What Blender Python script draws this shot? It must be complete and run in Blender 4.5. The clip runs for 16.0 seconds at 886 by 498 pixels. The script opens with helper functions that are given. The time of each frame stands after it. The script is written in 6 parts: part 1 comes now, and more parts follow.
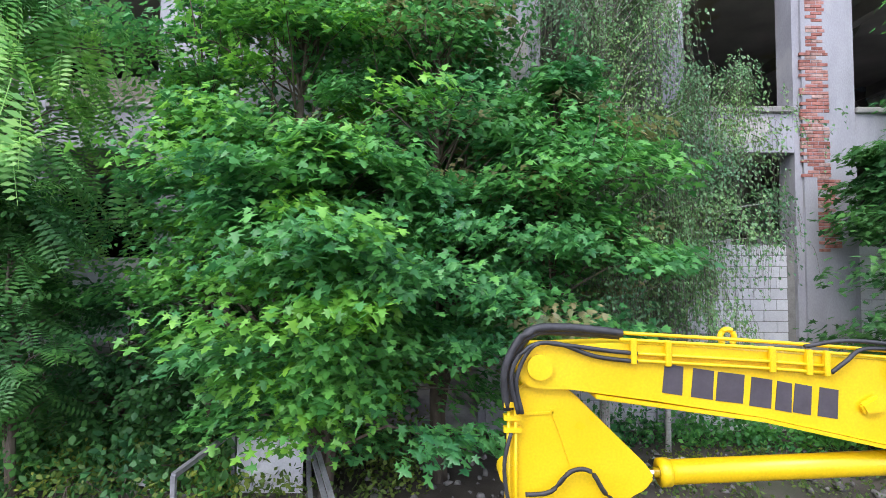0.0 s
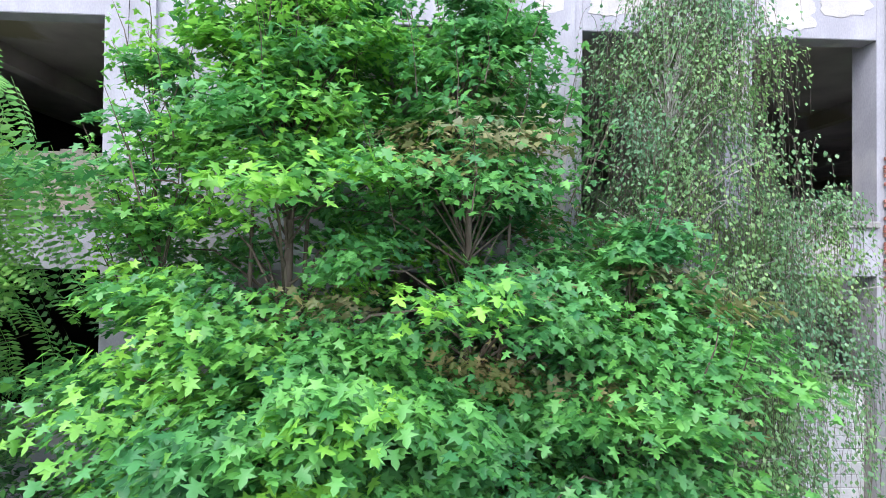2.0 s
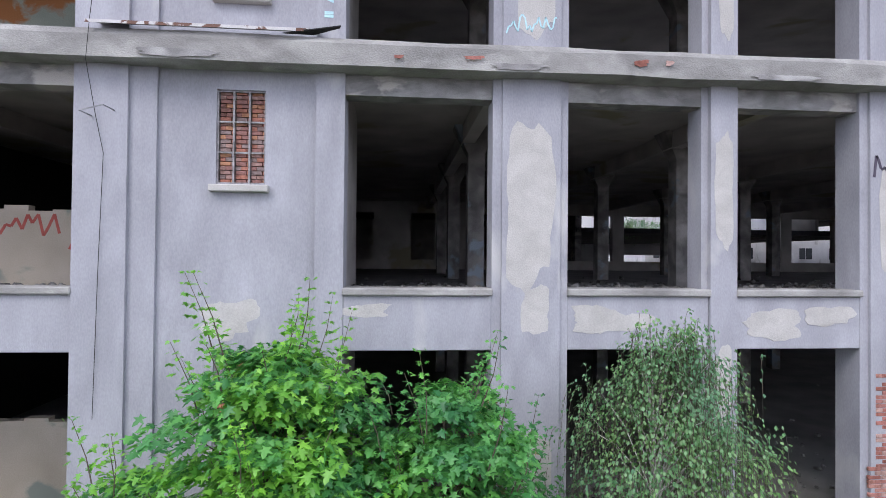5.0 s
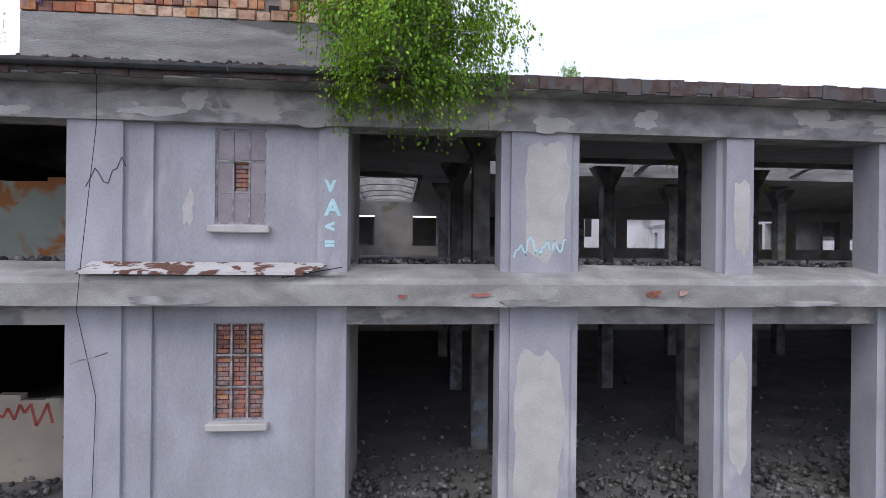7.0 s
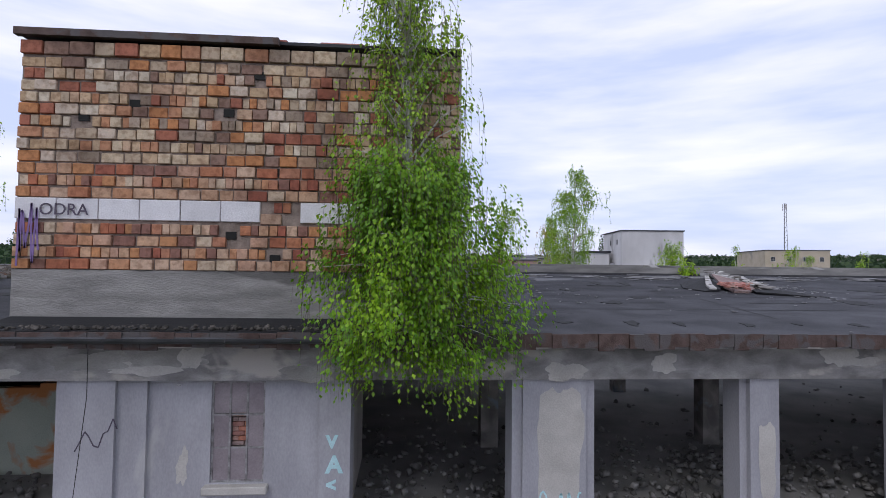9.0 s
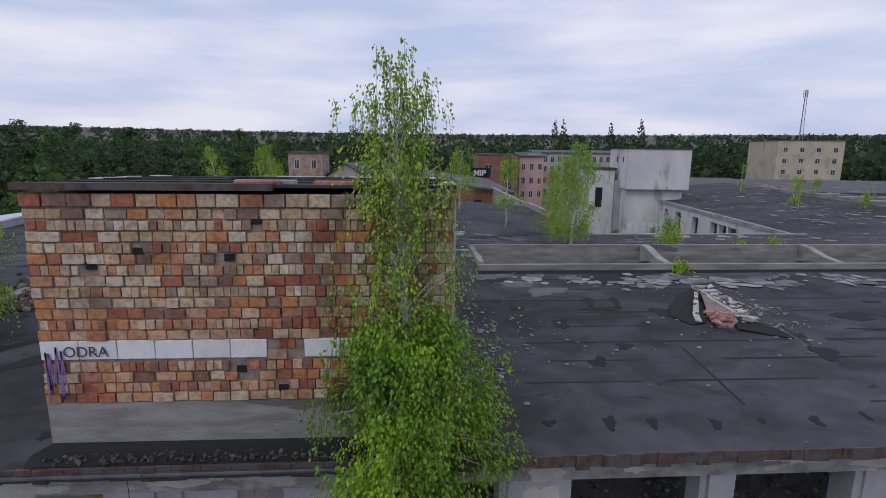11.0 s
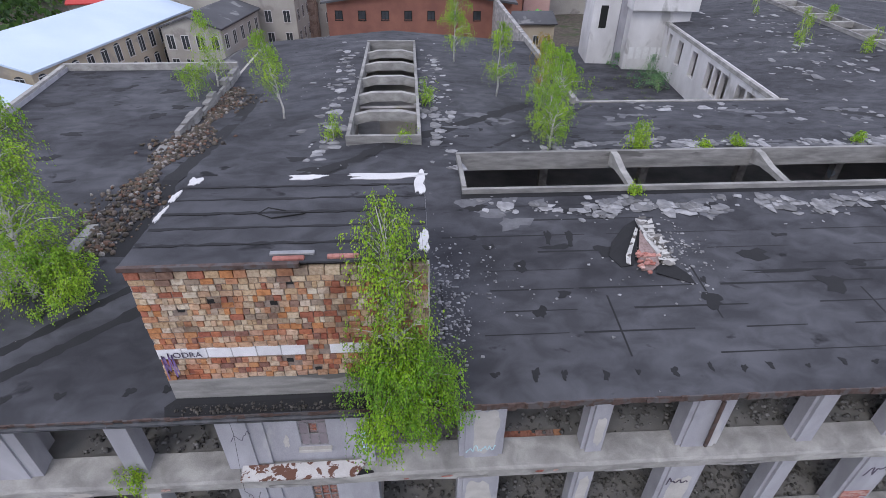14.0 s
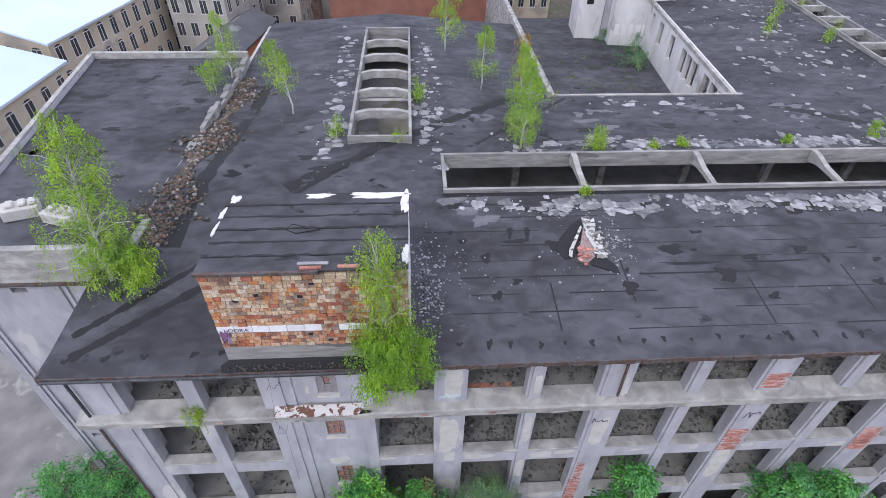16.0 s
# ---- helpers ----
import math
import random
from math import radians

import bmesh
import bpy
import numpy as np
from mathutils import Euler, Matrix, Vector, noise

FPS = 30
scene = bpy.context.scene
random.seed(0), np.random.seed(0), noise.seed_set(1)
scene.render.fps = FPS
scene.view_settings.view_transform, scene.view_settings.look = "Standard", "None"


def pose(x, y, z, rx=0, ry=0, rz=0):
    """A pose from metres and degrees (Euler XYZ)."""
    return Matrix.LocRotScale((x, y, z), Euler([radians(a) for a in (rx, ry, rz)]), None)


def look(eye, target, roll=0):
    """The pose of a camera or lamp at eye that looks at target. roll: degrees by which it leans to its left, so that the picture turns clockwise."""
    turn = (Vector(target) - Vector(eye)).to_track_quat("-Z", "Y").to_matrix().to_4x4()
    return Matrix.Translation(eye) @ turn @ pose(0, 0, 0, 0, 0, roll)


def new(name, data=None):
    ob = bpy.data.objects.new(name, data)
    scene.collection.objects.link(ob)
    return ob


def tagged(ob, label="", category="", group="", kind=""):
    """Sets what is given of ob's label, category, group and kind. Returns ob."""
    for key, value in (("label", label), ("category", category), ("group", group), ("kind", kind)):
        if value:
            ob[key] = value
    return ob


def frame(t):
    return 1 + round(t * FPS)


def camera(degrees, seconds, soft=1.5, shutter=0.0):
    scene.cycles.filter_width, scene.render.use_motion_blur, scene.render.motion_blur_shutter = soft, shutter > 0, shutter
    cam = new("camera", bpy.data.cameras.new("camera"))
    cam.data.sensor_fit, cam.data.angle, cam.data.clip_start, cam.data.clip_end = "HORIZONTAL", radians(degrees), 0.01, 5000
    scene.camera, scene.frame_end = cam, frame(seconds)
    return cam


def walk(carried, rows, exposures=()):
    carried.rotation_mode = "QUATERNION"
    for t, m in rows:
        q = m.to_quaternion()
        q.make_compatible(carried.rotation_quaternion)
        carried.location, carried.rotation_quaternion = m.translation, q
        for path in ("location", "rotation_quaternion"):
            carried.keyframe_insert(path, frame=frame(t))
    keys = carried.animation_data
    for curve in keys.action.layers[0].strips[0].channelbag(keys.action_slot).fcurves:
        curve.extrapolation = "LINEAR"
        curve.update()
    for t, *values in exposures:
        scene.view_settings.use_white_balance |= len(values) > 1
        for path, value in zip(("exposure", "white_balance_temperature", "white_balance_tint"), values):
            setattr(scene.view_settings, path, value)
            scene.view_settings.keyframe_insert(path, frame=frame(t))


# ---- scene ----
cam = camera(80.2, 16.0, soft=0.5)
PATH = [
    (0, (1.729, -11.147, 2.095), (1.740, -9.149, 2.188), 0.3),
    (0.5, (1.411, -10.629, 2.912), (1.452, -8.630, 2.957), 0.3),
    (1, (1.242, -10.066, 3.586), (1.292, -8.067, 3.612), 0.3),
    (1.5, (1.020, -9.503, 4.296), (1.102, -7.505, 4.318), 0.3),
    (2, (0.958, -9.131, 5.012), (1.061, -7.134, 5.041), 0.6),
    (2.5, (0.871, -9.006, 5.913), (1.006, -7.011, 5.948), 0.4),
    (3, (0.865, -8.976, 6.647), (1.017, -6.984, 6.723), 0.2),
    (3.5, (0.933, -9.034, 7.683), (1.091, -7.041, 7.732), 0.4),
    (4, (0.941, -8.997, 8.568), (1.104, -7.004, 8.626), 0.4),
    (6.3, (0.977, -8.769, 13.274), (1.137, -6.775, 13.254), 0.7),
    (6.5, (0.925, -8.692, 13.567), (1.087, -6.699, 13.579), 0.6),
    (7, (0.85, -8.66, 14.686), (1.015, -6.666, 14.685), 0.6),
    (7.5, (0.87, -8.659, 15.725), (1.026, -6.665, 15.718), 0.7),
    (8, (0.826, -8.592, 16.362), (0.978, -6.599, 16.442), 0.6),
    (8.5, (0.791, -8.452, 17.364), (0.94, -6.459, 17.446), 0.7),
    (9, (0.794, -8.3, 18.385), (0.94, -6.307, 18.459), 0.7),
    (9.5, (0.841, -8.23, 19.417), (0.982, -6.236, 19.457), 0.8),
    (10, (0.882, -8.229, 20.478), (1.022, -6.236, 20.39), 0.9),
    (10.2, (0.9, -8.246, 20.899), (1.038, -6.256, 20.752), 0.9),
    (12.3, (0.92, -8.684, 25.014), (1.04, -6.824, 24.288), 0.0),
    (12.5, (0.915, -8.676, 25.411), (1.035, -6.837, 24.635), 0.0),
    (13, (0.967, -8.744, 26.484), (1.085, -6.965, 25.578), 0.3),
    (13.5, (1.139, -9.04, 27.642), (1.255, -7.33, 26.612), 0.5),
    (14, (1.35, -9.526, 28.813), (1.458, -7.89, 27.668), 0.6),
    (14.5, (1.565, -10.115, 30.036), (1.668, -8.544, 28.803), 0.8),
    (15, (1.724, -10.816, 31.19), (1.826, -9.267, 29.929), 0.9),
    (15.5, (1.858, -11.58, 32.286), (1.96, -10.048, 31.005), 1.1),
    (16, (1.929, -12.415, 33.352), (2.031, -10.9, 32.05), 1.2),
]
EXPOSURES = [(0, 1.45), (1, 1.72), (2, 1.86), (2.6, 1.66), (4, 1.3), (6.3, 0.68), (7, 0.56), (8, 0.1), (9, -0.05), (10, -0.35), (12.3, -0.42), (13, -0.15), (14, 0.4), (16, 0.76)]
walk(cam, [(t, look(eye, target, roll)) for t, eye, target, roll in PATH], EXPOSURES)

# ---------------------------------------------------------------- world, sun
SUN_AZ, SUN_EL = radians(215), radians(48)
world = bpy.data.worlds.new("overcast_sky")
scene.world = world
world.use_nodes = True
wn, wl = world.node_tree.nodes, world.node_tree.links
wn.clear()
w_out, w_bg = wn.new("ShaderNodeOutputWorld"), wn.new("ShaderNodeBackground")
w_sky = wn.new("ShaderNodeTexSky")
w_sky.sky_type, w_sky.sun_disc = "NISHITA", False
w_sky.sun_elevation, w_sky.sun_rotation = SUN_EL, SUN_AZ
w_sky.dust_density = 2.0
w_co, w_map = wn.new("ShaderNodeTexCoord"), wn.new("ShaderNodeMapping")
w_map.inputs["Scale"].default_value = (1.6, 1.6, 9.0)
w_no, w_ramp = wn.new("ShaderNodeTexNoise"), wn.new("ShaderNodeValToRGB")
w_no.inputs["Scale"].default_value, w_no.inputs["Detail"].default_value = 1.7, 6
w_ramp.color_ramp.elements[0].position, w_ramp.color_ramp.elements[1].position = 0.36, 0.66
w_ramp.color_ramp.elements[0].color = (6.3, 7.1, 9.9, 1)
w_ramp.color_ramp.elements[1].color = (9.9, 9.9, 11.4, 1)
w_mix = wn.new("ShaderNodeMixRGB")
w_mix.inputs["Fac"].default_value = 0.86
wl.new(w_co.outputs["Generated"], w_map.inputs["Vector"])
wl.new(w_map.outputs["Vector"], w_no.inputs["Vector"])
wl.new(w_no.outputs["Fac"], w_ramp.inputs["Fac"])
wl.new(w_sky.outputs["Color"], w_mix.inputs["Color1"])
wl.new(w_ramp.outputs["Color"], w_mix.inputs["Color2"])
wl.new(w_mix.outputs["Color"], w_bg.inputs["Color"])
w_bg.inputs["Strength"].default_value = 0.115
wl.new(w_bg.outputs["Background"], w_out.inputs["Surface"])

sun = new("sun", bpy.data.lights.new("sun", "SUN"))
sun.data.energy, sun.data.angle, sun.data.color = 0.7, radians(25), (1.0, 0.96, 0.9)
sun.matrix_world = look((-20, -34, 44), (0, 0, 0))


# ---------------------------------------------------------------- materials
def material(name, low, high, scale=4.0, rough=0.8, metal=0.0, bump=0.15, stain=None, stain_scale=0.6, stain_at=0.58,
             stain_soft=0.06, island=0.0, stretch=(1, 1, 1), fine=40.0, rough_var=0.12, mottle=0.0, mottle_scale=2.4):
    """A procedural surface: two tones over a fine grain, an optional stain with its own outline, and fine relief."""
    mat = bpy.data.materials.new(name)
    mat.use_nodes = True
    n, l = mat.node_tree.nodes, mat.node_tree.links
    b = n["Principled BSDF"]
    co, mp = n.new("ShaderNodeNewGeometry"), n.new("ShaderNodeMapping")
    mp.inputs["Scale"].default_value = stretch
    l.new(co.outputs["Position"], mp.inputs["Vector"])

    def noise_node(s, detail=5, distort=0.0):
        q = n.new("ShaderNodeTexNoise")
        q.inputs["Scale"].default_value, q.inputs["Detail"].default_value = s, detail
        q.inputs["Distortion"].default_value = distort
        l.new(mp.outputs["Vector"], q.inputs["Vector"])
        return q

    def ramp_node(src, a, z, ca, cz):
        r = n.new("ShaderNodeValToRGB")
        r.color_ramp.elements[0].position, r.color_ramp.elements[1].position = a, z
        r.color_ramp.elements[0].color, r.color_ramp.elements[1].color = (*ca, 1), (*cz, 1)
        l.new(src, r.inputs["Fac"])
        return r.outputs["Color"]

    def mix_node(fac, a, z, mode="MIX"):
        m = n.new("ShaderNodeMixRGB")
        m.blend_type = mode
        for key, v in (("Fac", fac), ("Color1", a), ("Color2", z)):
            if isinstance(v, (int, float)):
                m.inputs[key].default_value = v
            elif isinstance(v, tuple):
                m.inputs[key].default_value = (*v, 1)
            else:
                l.new(v, m.inputs[key])
        return m.outputs["Color"]

    big, grain = noise_node(scale, 6), noise_node(fine, 4)
    col = ramp_node(big.outputs["Fac"], 0.3, 0.7, low, high)
    col = mix_node(0.22, col, ramp_node(grain.outputs["Fac"], 0.3, 0.7, (0.55, 0.55, 0.55), (1.25, 1.25, 1.25)), "MULTIPLY")
    if mottle:
        mo = noise_node(mottle_scale, 10, 0.6)
        col = mix_node(1.0, col, ramp_node(mo.outputs["Fac"], 0.36, 0.64, (1 - mottle,) * 3, (1 + mottle,) * 3), "MULTIPLY")
    if stain:
        st = noise_node(stain_scale, 5, 0.4)
        fac = ramp_node(st.outputs["Fac"], stain_at, stain_at + stain_soft, (0, 0, 0), (1, 1, 1))
        col = mix_node(fac, col, stain)
    if island:
        ob = n.new("ShaderNodeObjectInfo")
        add = n.new("ShaderNodeMath")
        add.operation = "ADD"
        l.new(co.outputs["Random Per Island"], add.inputs[0])
        l.new(ob.outputs["Random"], add.inputs[1])
        fr = n.new("ShaderNodeMath")
        fr.operation = "FRACT"
        l.new(add.outputs[0], fr.inputs[0])
        tone = ramp_node(fr.outputs[0], 0.0, 1.0, (1 - island,) * 3, (1 + island,) * 3)
        col = mix_node(1.0, col, tone, "MULTIPLY")
    l.new(col, b.inputs["Base Color"])
    rg = n.new("ShaderNodeMapRange")
    rg.inputs["To Min"].default_value, rg.inputs["To Max"].default_value = max(0.02, rough - rough_var), min(1, rough + rough_var)
    l.new(big.outputs["Fac"], rg.inputs["Value"])
    l.new(rg.outputs["Result"], b.inputs["Roughness"])
    b.inputs["Metallic"].default_value = metal
    if bump:
        bp = n.new("ShaderNodeBump")
        bp.inputs["Strength"].default_value, bp.inputs["Distance"].default_value = bump, 0.02
        l.new(grain.outputs["Fac"], bp.inputs["Height"])
        l.new(bp.outputs["Normal"], b.inputs["Normal"])
    return mat


def palette_material(name, tones, rough=0.85, bump=0.4, fine=30.0):
    """A masonry surface whose pieces take their tone from a palette, piece by piece."""
    mat = material(name, (0.9, 0.9, 0.9), (1.05, 1.05, 1.05), 3.0, rough, bump=bump, fine=fine)
    n, l = mat.node_tree.nodes, mat.node_tree.links
    b = n["Principled BSDF"]
    old = b.inputs["Base Color"].links[0].from_socket
    geo, ob, add, fr = n.new("ShaderNodeNewGeometry"), n.new("ShaderNodeObjectInfo"), n.new("ShaderNodeMath"), n.new("ShaderNodeMath")
    add.operation, fr.operation = "ADD", "FRACT"
    l.new(geo.outputs["Random Per Island"], add.inputs[0])
    l.new(ob.outputs["Random"], add.inputs[1])
    l.new(add.outputs[0], fr.inputs[0])
    r = n.new("ShaderNodeValToRGB")
    r.color_ramp.interpolation = "CONSTANT"
    for k, tone in enumerate(tones):
        e = r.color_ramp.elements[k] if k < 2 else r.color_ramp.elements.new(k / len(tones))
        e.position, e.color = k / len(tones), (*tone, 1)
    l.new(fr.outputs[0], r.inputs["Fac"])
    m = n.new("ShaderNodeMixRGB")
    m.blend_type, m.inputs["Fac"].default_value = "MULTIPLY", 1.0
    l.new(old, m.inputs["Color1"])
    l.new(r.outputs["Color"], m.inputs["Color2"])
    last = m.outputs["Color"]
    for scale, detail, at, tone in ((1.1, 6, 0.56, (0.50, 0.44, 0.40, 1)), (13.0, 8, 0.54, (0.62, 0.55, 0.50, 1)), (6.0, 5, 0.62, (1.22, 1.2, 1.15, 1))):
        no, rp, mx = n.new("ShaderNodeTexNoise"), n.new("ShaderNodeValToRGB"), n.new("ShaderNodeMixRGB")
        no.inputs["Scale"].default_value, no.inputs["Detail"].default_value = scale, detail
        l.new(geo.outputs["Position"], no.inputs["Vector"])
        rp.color_ramp.elements[0].position, rp.color_ramp.elements[1].position = at - 0.08, at + 0.1
        rp.color_ramp.elements[0].color, rp.color_ramp.elements[1].color = (1, 1, 1, 1), tone
        l.new(no.outputs["Fac"], rp.inputs["Fac"])
        mx.blend_type, mx.inputs["Fac"].default_value = "MULTIPLY", 0.8
        l.new(last, mx.inputs["Color1"])
        l.new(rp.outputs["Color"], mx.inputs["Color2"])
        last = mx.outputs["Color"]
    l.new(last, b.inputs["Base Color"])
    return mat


def leaf_material(name, low, high, rough=0.5):
    """Leaves: a tone for each leaf, glossy on top, letting light through."""
    mat = bpy.data.materials.new(name)
    mat.use_nodes = True
    n, l = mat.node_tree.nodes, mat.node_tree.links
    b, out = n["Principled BSDF"], n["Material Output"]
    geo, r = n.new("ShaderNodeNewGeometry"), n.new("ShaderNodeValToRGB")
    r.color_ramp.elements[0].color, r.color_ramp.elements[1].color = (*low, 1), (*high, 1)
    l.new(geo.outputs["Random Per Island"], r.inputs["Fac"])
    no = n.new("ShaderNodeTexNoise")
    no.inputs["Scale"].default_value = 0.7
    l.new(geo.outputs["Position"], no.inputs["Vector"])
    r2 = n.new("ShaderNodeValToRGB")
    r2.color_ramp.elements[0].color, r2.color_ramp.elements[1].color = (0.7, 0.78, 0.85, 1), (1.3, 1.15, 0.8, 1)
    r2.color_ramp.elements[0].position, r2.color_ramp.elements[1].position = 0.35, 0.68
    l.new(no.outputs["Fac"], r2.inputs["Fac"])
    m = n.new("ShaderNodeMixRGB")
    m.blend_type, m.inputs["Fac"].default_value = "MULTIPLY", 1.0
    l.new(r.outputs["Color"], m.inputs["Color1"])
    l.new(r2.outputs["Color"], m.inputs["Color2"])
    l.new(m.outputs["Color"], b.inputs["Base Color"])
    b.inputs["Roughness"].default_value = rough
    tr, mx = n.new("ShaderNodeBsdfTranslucent"), n.new("ShaderNodeMixShader")
    l.new(m.outputs["Color"], tr.inputs["Color"])
    mx.inputs["Fac"].default_value = 0.4
    l.new(b.outputs["BSDF"], mx.inputs[1])
    l.new(tr.outputs["BSDF"], mx.inputs[2])
    l.new(mx.outputs["Shader"], out.inputs["Surface"])
    return mat


PLASTER = material("grey_plaster", (0.30, 0.298, 0.325), (0.40, 0.397, 0.43), 0.9, 0.88, bump=0.2, stain=(0.46, 0.45, 0.45), stain_scale=0.55, stain_at=0.62, stretch=(1, 1, 0.45), mottle=0.09, mottle_scale=1.6)
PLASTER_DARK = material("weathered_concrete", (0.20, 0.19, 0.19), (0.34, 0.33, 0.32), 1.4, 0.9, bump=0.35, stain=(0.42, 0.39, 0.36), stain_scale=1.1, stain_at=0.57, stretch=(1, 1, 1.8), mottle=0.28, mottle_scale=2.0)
PALE_PATCH = material("bare_pale_render", (0.42, 0.40, 0.375), (0.51, 0.49, 0.465), 2.0, 0.9, bump=0.3, mottle=0.05, mottle_scale=3.0)
CONCRETE = material("raw_concrete", (0.24, 0.23, 0.22), (0.38, 0.37, 0.35), 1.2, 0.92, bump=0.5, stretch=(0.7, 0.7, 1.3), mottle=0.2, mottle_scale=2.2)
INNER = material("lightened_inner_concrete", (0.30, 0.28, 0.26), (0.50, 0.47, 0.44), 0.8, 0.95, bump=0.4, stain=(0.30, 0.28, 0.19), stain_scale=0.4)
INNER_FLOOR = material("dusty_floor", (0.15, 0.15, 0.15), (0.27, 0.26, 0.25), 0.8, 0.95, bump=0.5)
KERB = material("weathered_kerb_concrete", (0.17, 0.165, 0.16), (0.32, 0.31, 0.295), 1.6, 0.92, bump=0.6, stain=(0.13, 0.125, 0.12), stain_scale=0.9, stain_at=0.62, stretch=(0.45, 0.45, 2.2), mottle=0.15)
INNER_RUBBLE = material("shaded_inner_rubble", (0.07, 0.068, 0.066), (0.22, 0.212, 0.205), 3.0, 0.95, bump=0.6, island=0.5)
RUBBLE = material("broken_concrete", (0.11, 0.105, 0.10), (0.24, 0.225, 0.21), 3.0, 0.95, bump=0.5, island=0.4)
BITUMEN = material("bitumen_roofing", (0.040, 0.040, 0.045), (0.086, 0.087, 0.096), 0.3, 0.84, bump=0.35, stain=(0.020, 0.020, 0.022), stain_scale=0.9, stain_at=0.66, fine=70, stretch=(0.8, 1.25, 1), mottle=0.24, mottle_scale=1.1)
BITUMEN.node_tree.nodes["Principled BSDF"].inputs["Specular IOR Level"].default_value = 0.15
TAR = material("fresh_tar", (0.007, 0.007, 0.008), (0.016, 0.016, 0.018), 2.0, 0.86, bump=0.3)
FLAKE = material("peeled_roofing_chips", (0.15, 0.15, 0.155), (0.31, 0.305, 0.31), 3.0, 0.85, bump=0.3, island=0.45)
RUST = material("rusty_flashing", (0.06, 0.036, 0.03), (0.13, 0.09, 0.08), 6.0, 0.8, 0.2, bump=0.4, stain=(0.10, 0.09, 0.09), stain_scale=3.0, stain_at=0.5)
GUTTER = material("dull_zinc", (0.05, 0.055, 0.06), (0.11, 0.11, 0.12), 3.0, 0.55, 0.6, bump=0.1)
WHITE_WALL = material("white_wash_wall", (0.50, 0.49, 0.49), (0.66, 0.65, 0.65), 0.6, 0.9, bump=0.25, stain=(0.36, 0.35, 0.34), stain_scale=0.5, stain_at=0.6, stretch=(1, 1, 0.5))
BLOCK_WHITE = material("aerated_block", (0.62, 0.61, 0.63), (0.74, 0.73, 0.75), 3.0, 0.92, bump=0.3, island=0.08)
MORTAR = material("grey_mortar", (0.22, 0.21, 0.20), (0.32, 0.31, 0.29), 5.0, 0.95, bump=0.4)
HOUSE_MORTAR = material("pale_pink_mortar", (0.16, 0.12, 0.10), (0.32, 0.26, 0.22), 6.0, 0.95, bump=0.6)
HOLLOW_RED = palette_material("red_hollow_clay_blocks", [(0.46, 0.19, 0.10), (0.52, 0.27, 0.15), (0.58, 0.46, 0.34), (0.34, 0.11, 0.07), (0.50, 0.24, 0.11), (0.50, 0.31, 0.22), (0.42, 0.15, 0.08), (0.26, 0.13, 0.10), (0.54, 0.34, 0.22), (0.44, 0.20, 0.12), (0.56, 0.39, 0.28)])
HOLLOW = palette_material("hollow_clay_blocks", [(0.50, 0.22, 0.09), (0.48, 0.34, 0.21), (0.56, 0.45, 0.32), (0.36, 0.13, 0.08), (0.54, 0.37, 0.25), (0.32, 0.25, 0.19), (0.62, 0.54, 0.43), (0.46, 0.23, 0.13), (0.27, 0.17, 0.13), (0.52, 0.38, 0.25), (0.45, 0.35, 0.25), (0.55, 0.45, 0.36)])
RED_BRICK = palette_material("red_bricks", [(0.42, 0.17, 0.14), (0.48, 0.24, 0.20), (0.36, 0.14, 0.11), (0.50, 0.33, 0.29), (0.44, 0.20, 0.17)])
INFILL = palette_material("window_bricks", [(0.40, 0.17, 0.12), (0.30, 0.15, 0.13), (0.48, 0.24, 0.14), (0.27, 0.20, 0.19), (0.36, 0.22, 0.19)])
DARK = material("near_black_for_shade_and_cable", (0.008, 0.008, 0.008), (0.014, 0.014, 0.014), 3.0, 0.95, bump=0)
STEEL = material("grey_painted_steel", (0.22, 0.22, 0.23), (0.32, 0.32, 0.33), 5.0, 0.6, 0.4, bump=0.1)
SOIL = material("bare_soil", (0.055, 0.045, 0.035), (0.13, 0.11, 0.09), 1.5, 0.95, bump=0.7, stain=(0.045, 0.07, 0.025), stain_scale=0.35, stain_at=0.52, stain_soft=0.15)
PAVING = material("worn_asphalt", (0.15, 0.14, 0.14), (0.24, 0.23, 0.22), 0.7, 0.9, bump=0.3, stain=(0.30, 0.29, 0.27), stain_scale=0.5, stain_at=0.6)
BARK = material("brown_bark", (0.07, 0.055, 0.04), (0.15, 0.12, 0.09), 12.0, 0.95, bump=0.6, stretch=(1, 1, 0.3))
BIRCH_BARK = material("birch_bark", (0.42, 0.40, 0.37), (0.62, 0.60, 0.56), 8.0, 0.85, bump=0.4, stain=(0.06, 0.05, 0.045), stain_scale=7.0, stain_at=0.6, stretch=(1, 1, 2.5))
MAPLE_LEAF = leaf_material("maple_leaves", (0.050, 0.215, 0.075), (0.160, 0.470, 0.130), 0.40)
YOUNG_LEAF = leaf_material("fresh_maple_leaves", (0.110, 0.350, 0.060), (0.270, 0.620, 0.110), 0.40)
MAPLE_TAN = leaf_material("dry_maple_leaves", (0.170, 0.240, 0.100), (0.400, 0.360, 0.210), 0.6)
BIRCH_LEAF = leaf_material("birch_leaves", (0.110, 0.280, 0.120), (0.270, 0.470, 0.230), 0.40)
ROOF_BIRCH_LEAF = leaf_material("bright_birch_leaves", (0.150, 0.330, 0.020), (0.390, 0.600, 0.050), 0.45)
SUMAC_LEAF = leaf_material("tree_of_heaven_leaves", (0.150, 0.430, 0.120), (0.360, 0.680, 0.220), 0.40)
SHADED_LEAF = leaf_material("shaded_leaves", (0.045, 0.160, 0.055), (0.100, 0.280, 0.085), 0.5)
